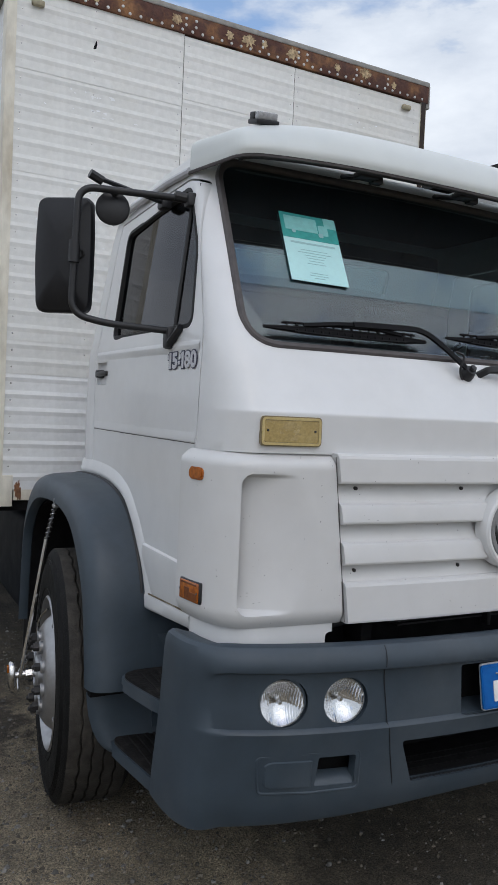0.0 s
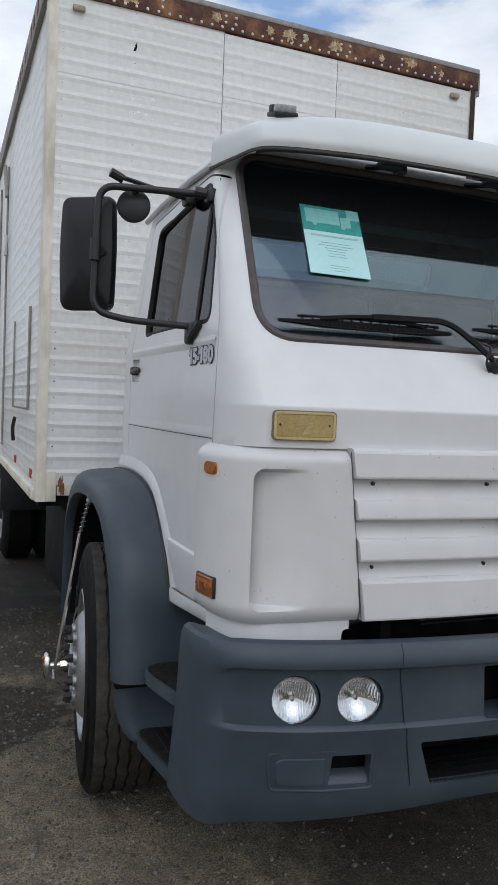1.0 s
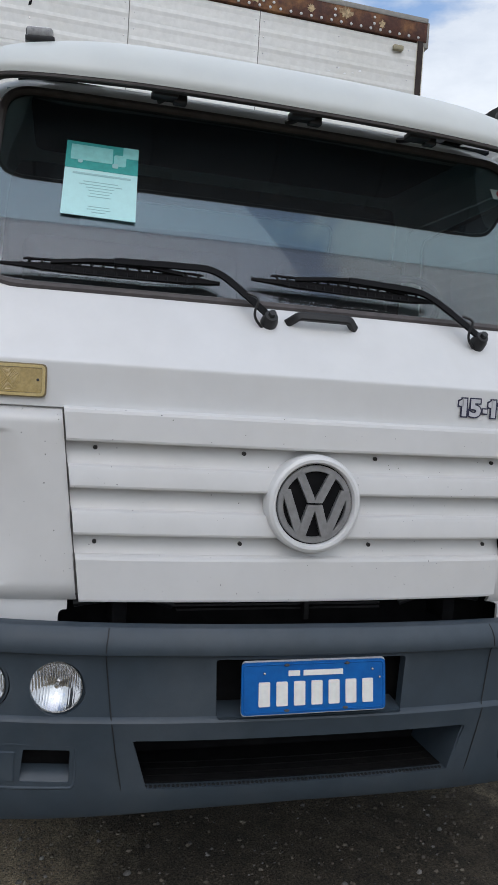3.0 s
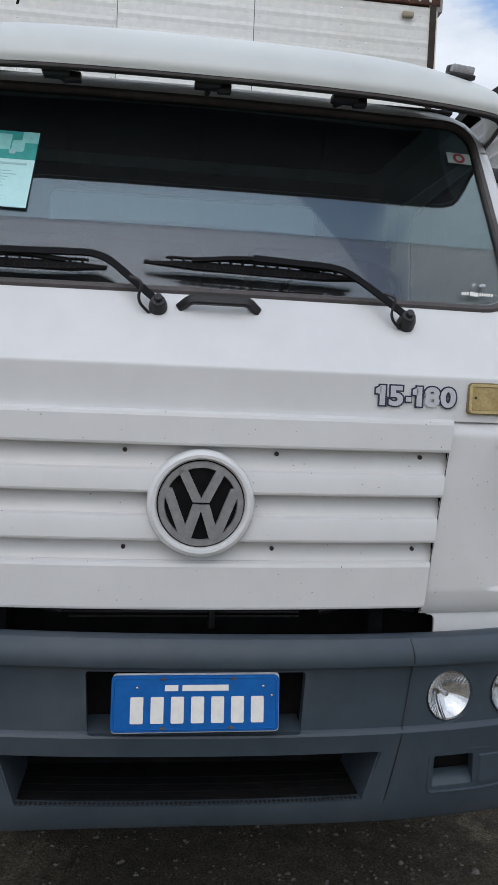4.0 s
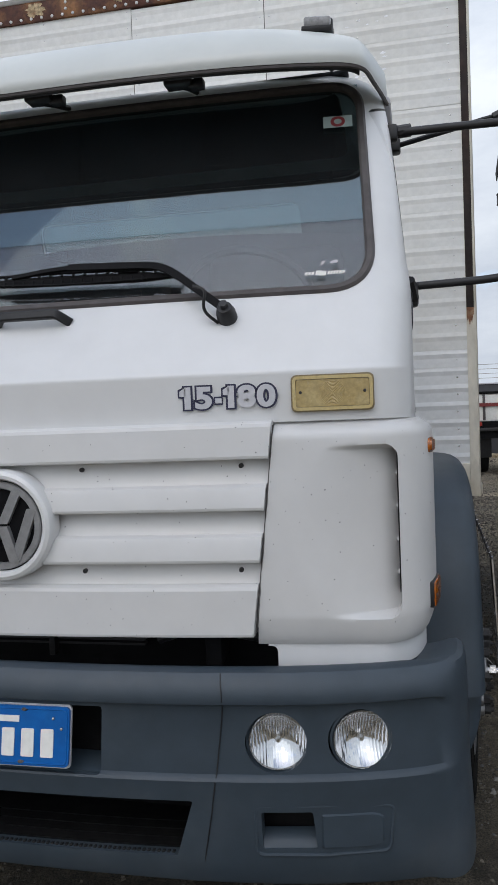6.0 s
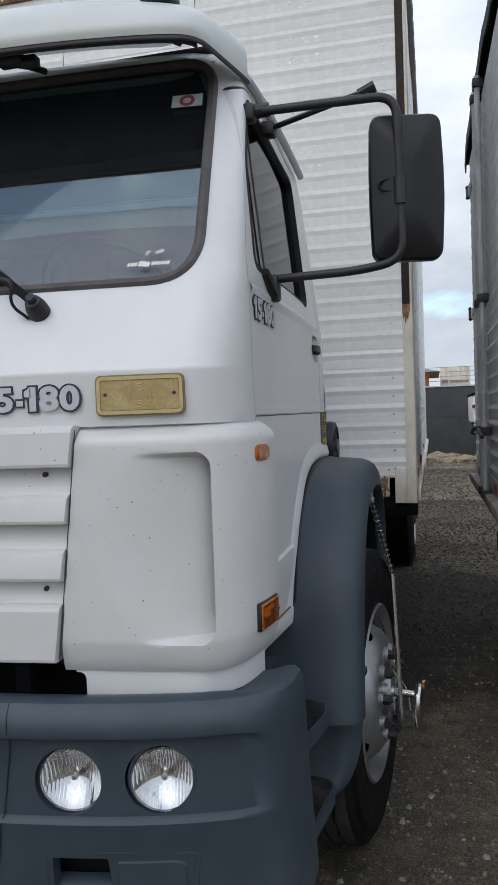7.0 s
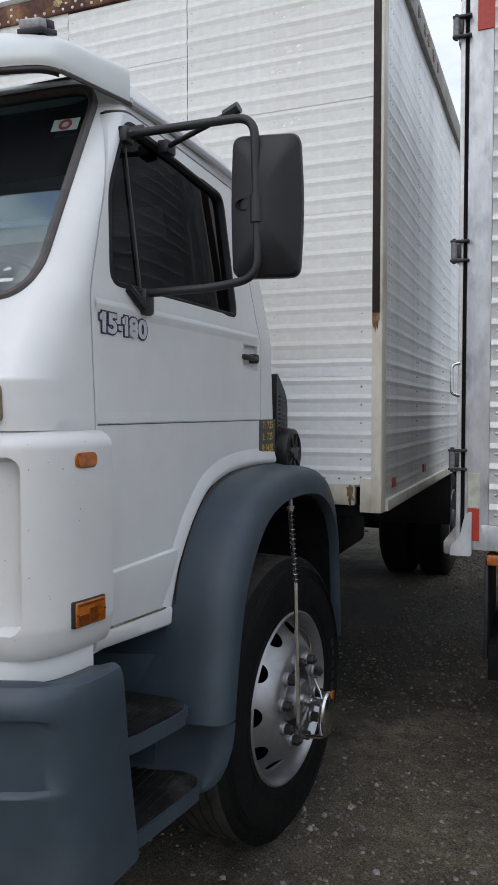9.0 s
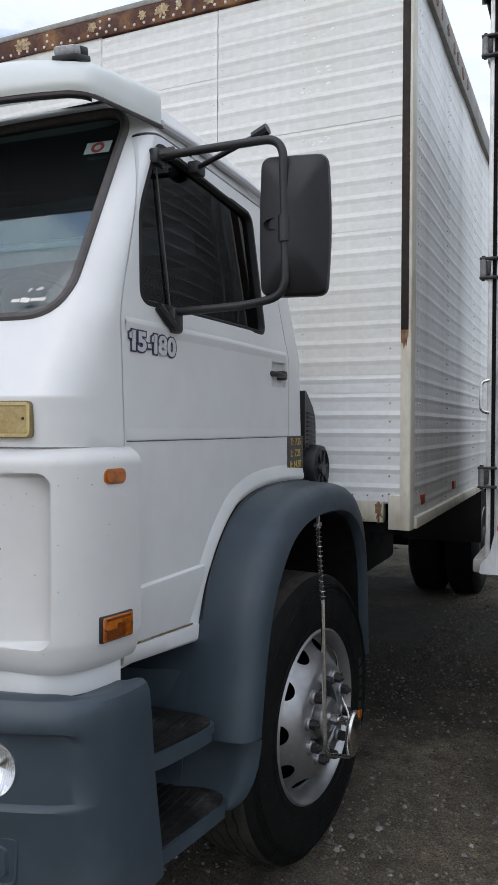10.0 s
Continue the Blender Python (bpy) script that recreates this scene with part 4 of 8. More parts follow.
def build_grille():
    grille = empty("grille", "white slatted grille panel with paint chips", "")
    grille.parent = truck
    tagged(grille, "white slatted grille panel with paint chips")

    def half_width(z):
        return 0.612 + 0.060 * (z - 0.965) / 0.505

    def slat(z0, z1):
        # a slat's section: rounded upper edge, flat face, sharp lower lip
        sec = [(0.050, z1), (0.012, z1), (0.003, z1 - 0.006), (0.0, z1 - 0.014), (-0.004, z0 + 0.008), (-0.002, z0 + 0.002), (0.006, z0), (0.050, z0)]
        rows = []
        for k in range(33):
            t = k / 32 * 2 - 1
            rows.append([(t * half_width(z), grille_y(t * 0.65) + d, z) for d, z in sec])
        bm = grid(rows, closed=True)
        bm.verts.ensure_lookup_table()
        n = len(sec)
        bm.faces.new(bm.verts[:n])
        bm.faces.new(list(reversed(bm.verts[-n:])))
        part("slat", bm, CHIPPED, grille, smooth=16)

    for z0, z1 in ((1.386, 1.474), (1.266, 1.328), (1.144, 1.211), (0.968, 1.093)):
        slat(z0, z1)
    # recessed backing, which slopes from slat to slat
    rows = []
    for z, d in ((0.98, 0.045), (1.093, 0.022), (1.142, 0.046), (1.150, 0.046), (1.211, 0.020), (1.262, 0.046), (1.27, 0.046), (1.328, 0.020), (1.384, 0.046), (1.46, 0.046)):
        rows.append([(t / 16 * (half_width(z) + 0.008), grille_y(t / 16 * 0.65) + d, z) for t in range(-16, 17)])
    part("grille_backing", shell(rows, 0.008), CHIPPED, grille)
    for s in (1, -1):
        path = [(s * (half_width(z) + 0.003), grille_y(0.66) + 0.012, z) for z in (0.972, 1.1, 1.2, 1.3, 1.4, 1.464)]
        part("grille_seam", sweep(path, circle(0.0012, 6)), SEAL, grille)
    # screws in the recesses
    for x in (-0.587, -0.190, 0.199, 0.592):
        for z in (1.370, 1.122):
            y = grille_y(x) + 0.037
            bm = revolve([(0, 0.0045), (0.0034, 0.0045), (0.0040, 0.006), (0.0056, 0.005), (0.0062, -0.002)], Matrix.Translation((x * (1 if z > 1.2 else 0.985), y, z)) @ Matrix.Rotation(radians(90), 4, "X"), 12)
            part("screw", bm, IRON, grille)
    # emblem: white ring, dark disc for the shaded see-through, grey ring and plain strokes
    m = Matrix.Translation((0.004, 0.012, 1.243)) @ Matrix.Rotation(radians(90), 4, "X")
    bm = revolve([(0.136, -0.03), (0.136, 0.006), (0.132, 0.016), (0.124, 0.021), (0.116, 0.020), (0.111, 0.012), (0.110, -0.01)], m, 56)
    boss = part("emblem_surround", bm, WHITE, grille, "white round emblem surround")
    part("emblem_disc", revolve([(0, 0.004), (0.111, 0.004), (0.111, -0.004)], m, 48), DARK, grille)
    bm = revolve([(0.1075, 0.002), (0.1075, 0.011), (0.105, 0.014), (0.092, 0.014), (0.090, 0.010), (0.090, 0.003)], m, 56)
    part("emblem_ring", bm, EMBLEM, grille)
    bm = bmesh.new()

    def stroke(x0, z0, x1, z1, lift, w=0.0130):
        q = prism([(x0 - w, z0), (x0 + w, z0), (x1 + w, z1), (x1 - w, z1)], "z", 0.003, 0.0140 + lift)
        merge(bm, q, m)
    for k, (x0, z0, x1, z1) in enumerate(((-0.048, 0.084, -0.008, 0.004), (0.048, 0.084, 0.008, 0.004), (-0.086, 0.040, -0.038, -0.086), (0.086, 0.040, 0.038, -0.086),
                                           (-0.036, -0.088, -0.008, -0.001), (0.036, -0.088, 0.008, -0.001))):
        stroke(x0, z0, x1, z1, 0.0005 * k)
    part("emblem_shape", bm, EMBLEM, grille, "worn grey emblem shape")
    return grille


grille = build_grille()


def build_front_lamps():
    for s in (1, -1):
        yc = cab_front(0.81, 1.53)
        m = Matrix.Translation((s * 0.8115, yc - 0.003, 1.5335)) @ Matrix.Rotation(s * radians(6.5), 4, "Z") @ Matrix.Rotation(radians(90), 4, "X")
        bm = prism(rounded([(-0.0955, -0.043), (0.0955, -0.043), (0.0955, 0.043), (-0.0955, 0.043)], 0.014, 4), "z", -0.02, 0.0045)
        bmesh.ops.transform(bm, matrix=m, verts=bm.verts)
        base = part("indicator_base", bm, GASKET, truck, "thin tan gasket round the front indicator")
        rim = rounded([(-0.0885, -0.036), (0.0885, -0.036), (0.0885, 0.036), (-0.0885, 0.036)], 0.010, 4)
        bm = sweep([Vector((q.x, q.y, 0.004)) for q in rim], [(-0.0038, -0.004), (0.0038, -0.004), (0.0038, 0.003), (0.0022, 0.0052), (-0.0022, 0.0052), (-0.0038, 0.003)], closed=True, up=(0, 0, 1))
        bmesh.ops.transform(bm, matrix=m, verts=bm.verts)
        part("indicator_rim", bm, YELLOWED, base, "paler raised rim of the lens")
        bm = prism(rounded([(-0.084, -0.031), (0.084, -0.031), (0.084, 0.031), (-0.084, 0.031)], 0.007, 4), "z", 0.002, 0.0065)
        for k in range(9):
            r = 0.004 + 0.0031 * k
            ring = []
            for i in range(73):
                c, d = math.cos(math.radians(5 * i)), math.sin(math.radians(5 * i))
                if abs(c) * r > 0.080 or abs(d) * r > 0.027:
                    ring = []
                    continue
                ring.append([bm.verts.new((q * c, q * d, h)) for q, h in ((r + 0.0014, 0.0064), (r, 0.0070), (r - 0.0014, 0.0064))])
                if len(ring) > 1:
                    for e in (0, 1):
                        bm.faces.new((ring[-2][e], ring[-1][e], ring[-1][e + 1], ring[-2][e + 1]))
        bmesh.ops.transform(bm, matrix=m, verts=bm.verts)
        part("indicator_lens", bm, TANLENS, base, "yellowed ribbed front indicator lens")
        for k in (-1, 1):
            bm = revolve([(0, 0.0092), (0.003, 0.0090), (0.004, 0.006)], m @ Matrix.Translation((k * 0.074, 0.002, 0)), 10)
            part("lens_screw", bm, IRON, base)
    c = Vector((0.568, cab_front(0.568, 1.53) - 0.0028, 1.530))
    m = Matrix.Translation(c) @ Matrix.Rotation(radians(4.6), 4, "Z") @ Matrix.Rotation(radians(90), 4, "X")
    model_number(truck, m, Matrix.Translation((0, -0.0010, 0)) @ m, 1.03)


build_front_lamps()


# ---- bumper ----
BUMP = [(0.0, -0.088), (0.15, -0.087), (0.30, -0.082), (0.45, -0.072), (0.56, -0.060), (0.66, -0.047), (0.76, -0.029), (0.85, -0.007), (0.93, 0.018), (1.0, 0.046),
        (1.045, 0.076), (1.075, 0.113), (1.092, 0.17), (1.10, 0.24), (1.104, 0.32), (1.104, 0.425)]


def bumper_at(x):
    return float(np.interp(abs(x), [p[0] for p in BUMP[:12]], [p[1] for p in BUMP[:12]]))


def build_bumper():
    # (inward offset, height) round the face
    sec = [(0.116, 0.905), (0.085, 0.914), (0.050, 0.925), (0.022, 0.921), (0.006, 0.906), (-0.003, 0.885), (-0.005, 0.866), (-0.003, 0.8575), (0.011, 0.851), (0.0135, 0.846), (0.0125, 0.76), (0.012, 0.694),
           (0.002, 0.6875), (-0.001, 0.682), (0.0005, 0.673), (0.010, 0.60), (0.018, 0.52), (0.028, 0.462), (0.036, 0.452), (0.060, 0.448)]
    full = [(-x, y) for x, y in BUMP[:0:-1]] + BUMP
    dense = []
    for i in range(len(full) - 1):
        a, b = Vector(full[i]), Vector(full[i + 1])
        n = 3
        for k in range(n):
            dense.append(a + (b - a) * k / n)
    dense.append(Vector(full[-1]))
    # smooth the plan line
    for _ in range(2):
        dense = [dense[0]] + [(dense[i - 1] + dense[i] * 2 + dense[i + 1]) / 4 for i in range(1, len(dense) - 1)] + [dense[-1]]
    plain = [(0.118, 0.900), (0.070, 0.910), (0.042, 0.920), (0.026, 0.922), (0.013, 0.913), (0.007, 0.895), (0.005, 0.866), (0.0045, 0.838), (0.004, 0.82), (0.004, 0.80), (0.0035, 0.75), (0.0031, 0.695),
             (0.0028, 0.688), (0.0025, 0.680), (0.0022, 0.672), (-0.001, 0.60), (-0.006, 0.52), (-0.008, 0.462), (-0.006, 0.450), (0.030, 0.446)]
    rows = []
    for i, p in enumerate(dense):
        t = (dense[min(i + 1, len(dense) - 1)] - dense[max(i - 1, 0)]).normalized()
        inn = Vector((-t.y, t.x))
        # lip and ledge fade out round the corner
        fade = smooth01((abs(p.x) - 1.000) / 0.088)
        dip = 0.016 * smooth01((-p.x - 0.2) / 0.7) + float(np.interp(abs(p.x), (0.0, 0.3, 0.5, 0.8, 0.95, 1.05), (0.012, 0.016, 0.021, 0.025, 0.029, 0.033)))
        row = []
        for (d, z), (d2, z2) in zip(sec, plain):
            dd, zz = d + (d2 - d) * fade, z + (z2 - z) * fade
            zz -= dip * smooth01((0.60 - zz) / 0.15)
            yy = p.y + inn.y * dd
            if abs(p.x) > 0.9 and yy > 0.14:
                end = 0.288 + 0.045 * (0.905 - zz) / 0.48
                yy = 0.14 + (yy - 0.14) * (end - 0.14) / (0.425 - 0.14)
            row.append((p.x + inn.x * dd, yy, zz))
        rows.append(row)
    bm = shell(rows, 0.030)
    bumper = part("bumper", bm, GREY, truck, "slate grey moulded plastic bumper")
    cuts = []
    cuts.append(prism(rounded([(-0.262, 0.687), (0.262, 0.687), (0.270, 0.842), (-0.270, 0.842)], 0.008, 2), "y", -0.3, 0.2))
    cuts.append(prism(rounded([(-0.436, 0.500), (0.436, 0.500), (0.478, 0.634), (-0.478, 0.634)], 0.012, 3), "y", -0.3, 0.2))
    for s in (1, -1):
        cuts.append(prism(rounded([(s * 0.627, 0.522), (s * 0.748, 0.522), (s * 0.741, 0.609), (s * 0.627, 0.609)], 0.006, 3), "y", -0.3, 0.3))
        for x, y, z, a in ((0.667, -0.046, 0.765, 11), (0.853, -0.017, 0.768, 17)):
            m = Matrix.Translation((s * x, y, z)) @ Matrix.Rotation(s * radians(a), 4, "Z") @ Matrix.Rotation(radians(90), 4, "X")
            cuts.append(revolve([(0, -0.1), (0.0690, -0.1), (0.0690, 0.1), (0, 0.1)], m, 48))
    for c in cuts:
        boolean(bumper, [c])
    # seams between the middle and the corners
    for s in (1, -1):
        path = []
        for z, d, x in ((0.920, 0.020, 0.545), (0.905, 0.004, 0.548), (0.886, -0.005, 0.551), (0.866, -0.006, 0.552), (0.850, 0.007, 0.550), (0.82, 0.010, 0.547), (0.75, 0.009, 0.538), (0.695, 0.008, 0.531), (0.680, -0.002, 0.529), (0.60, 0.007, 0.516), (0.52, 0.015, 0.500), (0.455, 0.028, 0.487)):
            path.append((s * x, bumper_at(x) + d + 0.001, z))
        part("bumper_seam", sweep(path, circle(0.0014, 6)), BLACK, bumper)
        # moulded pocket beside the tow slot
        pocket = rounded([(s * 0.614, 0.508), (s * 0.760, 0.506), (s * 0.908, 0.510), (s * 0.918, 0.616), (s * 0.760, 0.622), (s * 0.614, 0.622)], 0.016, 5)
        path = [Vector((p.x, bumper_at(p.x) + 0.0117 + (0.610 - p.y) * 0.06, p.y)) for p in pocket]
        part("pocket_edge", sweep(path, circle(0.0042, 8), closed=True), GREY, bumper)
        # proud panel beside the slot, with a rounded far end
        rows = []
        for v in (-1.0, -0.96, -0.88, -0.5, 0.0, 0.5, 0.88, 0.96, 1.0):
            row = []
            for u in (0.0, 0.015, 0.05, 0.2, 0.4, 0.6, 0.8, 0.90, 0.95, 0.985, 1.0):
                half = 0.0415 * (1 - 0.30 * smooth01((u - 0.80) / 0.2) ** 2)
                x, z = 0.757 + 0.142 * u, 0.5635 + half * v
                edge = min(1.0, min(1 - abs(v), 0.12) / 0.12, min(u, 0.05) / 0.05, min(1 - u, 0.05) / 0.05)
                row.append((s * x, bumper_at(x) + 0.0135 + (0.610 - z) * 0.06 - 0.0085 * smooth01(edge), z))
            rows.append(row)
        part("pocket_panel", shell(rows, 0.006 * s), GREY, bumper)
        rows = []
        for z, d in ((0.549, 0.050), (0.546, 0.034), (0.534, 0.014), (0.518, 0.006)):
            rows.append([(s * x, bumper_at(x) + 0.012 + d, z) for x in (0.620, 0.66, 0.70, 0.735, 0.752)])
        part("slot_ledge", shell(rows, -0.01 * s), GREY, bumper)
        # near-black plate makes the tow slot look deep in shade
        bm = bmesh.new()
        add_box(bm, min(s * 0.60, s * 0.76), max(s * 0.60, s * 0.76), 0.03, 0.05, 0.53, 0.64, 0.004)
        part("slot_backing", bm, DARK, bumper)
    # plate recess, backed near-black for its shade, and middle step
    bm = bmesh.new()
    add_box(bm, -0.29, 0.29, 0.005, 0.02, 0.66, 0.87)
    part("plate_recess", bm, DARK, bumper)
    rows = [[(x, bumper_at(x) + 0.012 + d, z) for x in [-0.265 + 0.053 * k for k in range(11)]] for d, z in ((0.09, 0.697), (0.02, 0.690), (0.0, 0.684))]
    part("recess_ledge", shell(rows, 0.008), GREY, bumper)
    xs = [-0.44 + 0.044 * k for k in range(21)]
    front = [(x, bumper_at(x) + 0.030) for x in xs]
    step = prism(front + [(0.44, 0.16), (-0.44, 0.16)], "z", 0.474, 0.498)
    tread = part("front_step", step, DARK, bumper, "black ribbed step inside the bumper")
    stud = finish(box(-0.0035, 0.0035, -0.002, 0.008, 0.495, 0.5015, 0.001, 1), "grip_stud", RUBBER)
    for k in range(73):
        x = -0.425 + 0.0118 * k
        ob = new("grip_stud", stud)
        ob.parent, ob.location = tread, (x, bumper_at(x) + 0.030, -0.012 * x)
    for k in range(4):
        bow = [(x, bumper_at(x) + 0.062 + 0.036 * k, 0.4985) for x in xs]
        part("step_rib", sweep(bow, [(-0.005, -0.002), (0.005, -0.002), (0.004, 0.004), (-0.004, 0.004)], up=(0, 0, 1)), DARK, tread)
    # near-black walls put the step well's shade into their colour
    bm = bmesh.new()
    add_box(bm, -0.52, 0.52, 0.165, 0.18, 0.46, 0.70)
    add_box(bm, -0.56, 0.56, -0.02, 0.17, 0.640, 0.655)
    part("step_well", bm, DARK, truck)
    for s in (1, -1):
        rows = [[(s * (0.478 - 0.042 * (0.634 - z) / 0.134) + s * 0.002, y, z) for y in (-0.055, 0.02, 0.16)] for z in (0.50, 0.57, 0.632)]
        part("well_cheek", shell(rows, 0.006 * s), GREY, bumper)
    return bumper


bumper = build_bumper()


def build_headlamps():
    for s in (1, -1):
        for x, y, z, a in ((0.668, -0.019, 0.765, 11), (0.854, 0.012, 0.767, 15)):
            m = Matrix.Translation((s * x, y, z)) @ Matrix.Rotation(s * radians(a), 4, "Z") @ Matrix.Rotation(radians(90), 4, "X")
            bm = revolve([(0.0668, -0.05), (0.0668, 0.0015), (0.0662, 0.0028), (0.0655, 0.0018), (0.0650, -0.02)], m, 48)
            lamp = part("headlamp", bm, STEEL, truck, "round clear headlamp set in the grey bumper")
            side_ = 1 if x > 0.75 else -1
            # dished reflector, fluted across its upper half and on one flank
            rows = []
            for i in range(121):
                u = -1 + 2 * i / 120
                row = []
                for j in range(41):
                    v = -1 + 2 * j / 40
                    px, py = u * math.sqrt(max(0, 1 - v * v / 2)), v * math.sqrt(max(0, 1 - u * u / 2))
                    rr = px * px + py * py
                    flute = smooth01((py + 0.05 + 0.35 * rr) / 0.4) + 0.15 + 0.7 * smooth01((px * side_ - 0.25) / 0.3)
                    row.append(m @ Vector((px * 0.0652, py * 0.0652, -0.040 * (1 - rr) - 0.002 + 0.0012 * flute * abs(math.sin(px * 30)))))
                rows.append(row)
            part("reflector", shell(rows, 0.002), CHROME, lamp, "bright fluted reflector", 80)
            bm = revolve([(0, 0.006), (0.007, 0.005), (0.012, -0.002), (0.012, -0.016), (0.006, -0.034), (0.006, -0.045)], m @ Matrix.Translation((0.0, -0.004, -0.014)) @ Matrix.Diagonal((0.62, 0.62, 0.8, 1)), 20)
            part("bulb_shield", bm, STEEL, lamp, "bright bulb shield")
            # slightly domed lens
            prof = [(0.0655 * math.sin(t), 0.002 + 0.013 * math.cos(t)) for t in [0.196 * k for k in range(9)]]
            pane = part("lens", revolve(prof, m, 40), CLEAR, lamp, "clear domed glass lens", 80)
            pane.visible_shadow = False
            bm = revolve([(0.0668, -0.010), (0.0672, -0.004), (0.0690, -0.003), (0.0735, -0.004), (0.0735, -0.03)], m, 48)
            part("lamp_collar", bm, GREY, lamp)


build_headlamps()
SAG = Matrix(((1, 0, 0, 0.006), (0, 1, 0, 0), (-0.012, 0, 1, -0.002), (0, 0, 0, 1)))
for ob in [bumper] + [o for o in bumper.children_recursive if not o.name.startswith("grip_stud")] + [o for lamp in truck.children if lamp.name.startswith("headlamp") for o in [lamp] + list(lamp.children)]:
    ob.data.transform(SAG)


def build_plate():
    tilt = Matrix.Translation((0.003, -0.094, 0.772)) @ Matrix.Rotation(radians(90 - 10), 4, "X")
    holder = empty("front_plate", "", "")
    holder.parent = truck
    tagged(holder, "blue front plate with white raised lettering")
    bm = prism(rounded([(-0.202, -0.070), (0.204, -0.070), (0.204, 0.070), (-0.200, 0.070)], 0.012), "z", -0.010, -0.004)
    bmesh.ops.transform(bm, matrix=tilt, verts=bm.verts)
    part("plate_backing", bm, GALV, holder)
    bm = prism(rounded([(-0.203, -0.066), (0.202, -0.066), (0.202, 0.066), (-0.203, 0.066)], 0.013), "z", -0.003, 0.003)
    sweep([Vector((p.x, p.y, 0.003)) for p in rounded([(-0.197, -0.060), (0.196, -0.060), (0.196, 0.060), (-0.197, 0.060)], 0.011)], circle(0.0022, 6), closed=True, bm=bm)
    bmesh.ops.transform(bm, matrix=tilt, verts=bm.verts)
    part("plate_sheet", bm, BLUE, holder, "blue enamelled sheet")
    for x0, x1 in ((-0.076, -0.044), (-0.034, 0.078)):
        bm = prism([(x0, 0.0295), (x1, 0.0295), (x1, 0.0435), (x0, 0.0435)], "z", 0.002, 0.0045)
        bmesh.ops.transform(bm, matrix=tilt, verts=bm.verts)
        part("plate_bar", bm, LETTER, holder)
    for k in range(7):
        x = -0.142 + 0.0485 * k
        bm = prism(rounded([(x - 0.0155, -0.046), (x + 0.0155, -0.046), (x + 0.0155, 0.016), (x - 0.0155, 0.016)], 0.003, 2), "z", 0.002, 0.0055)
        bmesh.ops.transform(bm, matrix=tilt, verts=bm.verts)
        part("plate_bar", bm, LETTER, holder)
    for x, y in ((-0.142, 0.038), (0.163, 0.040), (0.184, 0.018), (-0.08, 0.058), (0.09, 0.058), (-0.08, -0.058), (0.085, -0.058)):
        big = abs(y) > 0.05
        bm = revolve([(0, 0.007), (0.003, 0.0065), (0.0042, 0.003)], tilt @ Matrix.Translation((x, y, 0)) @ Matrix.Diagonal((2.0 if big else 1, 1, 1, 1)), 10)
        part("plate_rivet", bm, STEEL if not big else SEAL, holder)
    bm = bmesh.new()
    add_box(bm, -0.06, 0.06, -0.07, 0.02, 0.70, 0.72, 0.003)
    part("plate_bracket", bm, DARK, holder)


build_plate()


def build_radiator():
    # near-black board behind the grille gap, its shade kept in the colour
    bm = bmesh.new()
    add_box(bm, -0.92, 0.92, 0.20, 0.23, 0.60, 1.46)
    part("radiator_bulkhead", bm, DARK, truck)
    for k in range(7):
        z = 0.905 + 0.0125 * k
        part("cooler_fin", box(-0.36 if k % 2 else -0.33, 0.30, 0.165, 0.19, z, z + 0.006), IRON, truck)
    part("cooler_post", box(0.045, 0.062, 0.14, 0.165, 0.88, 1.0, 0.003), IRON, truck)
    for s in (1, -1):
        part("radiator_bracket", box(s * 0.50 - 0.02, s * 0.50 + 0.02, 0.10, 0.2, 0.88, 0.99, 0.004), DARK, truck)
        bm = bmesh.new()
        tube([(s * 0.35, 0.14, 0.93), (s * 0.45, 0.12, 0.97), (s * 0.62, 0.14, 0.94)], 0.012, 8, bm=bm)
        part("coolant_hose", bm, BLACK, truck)


build_radiator()


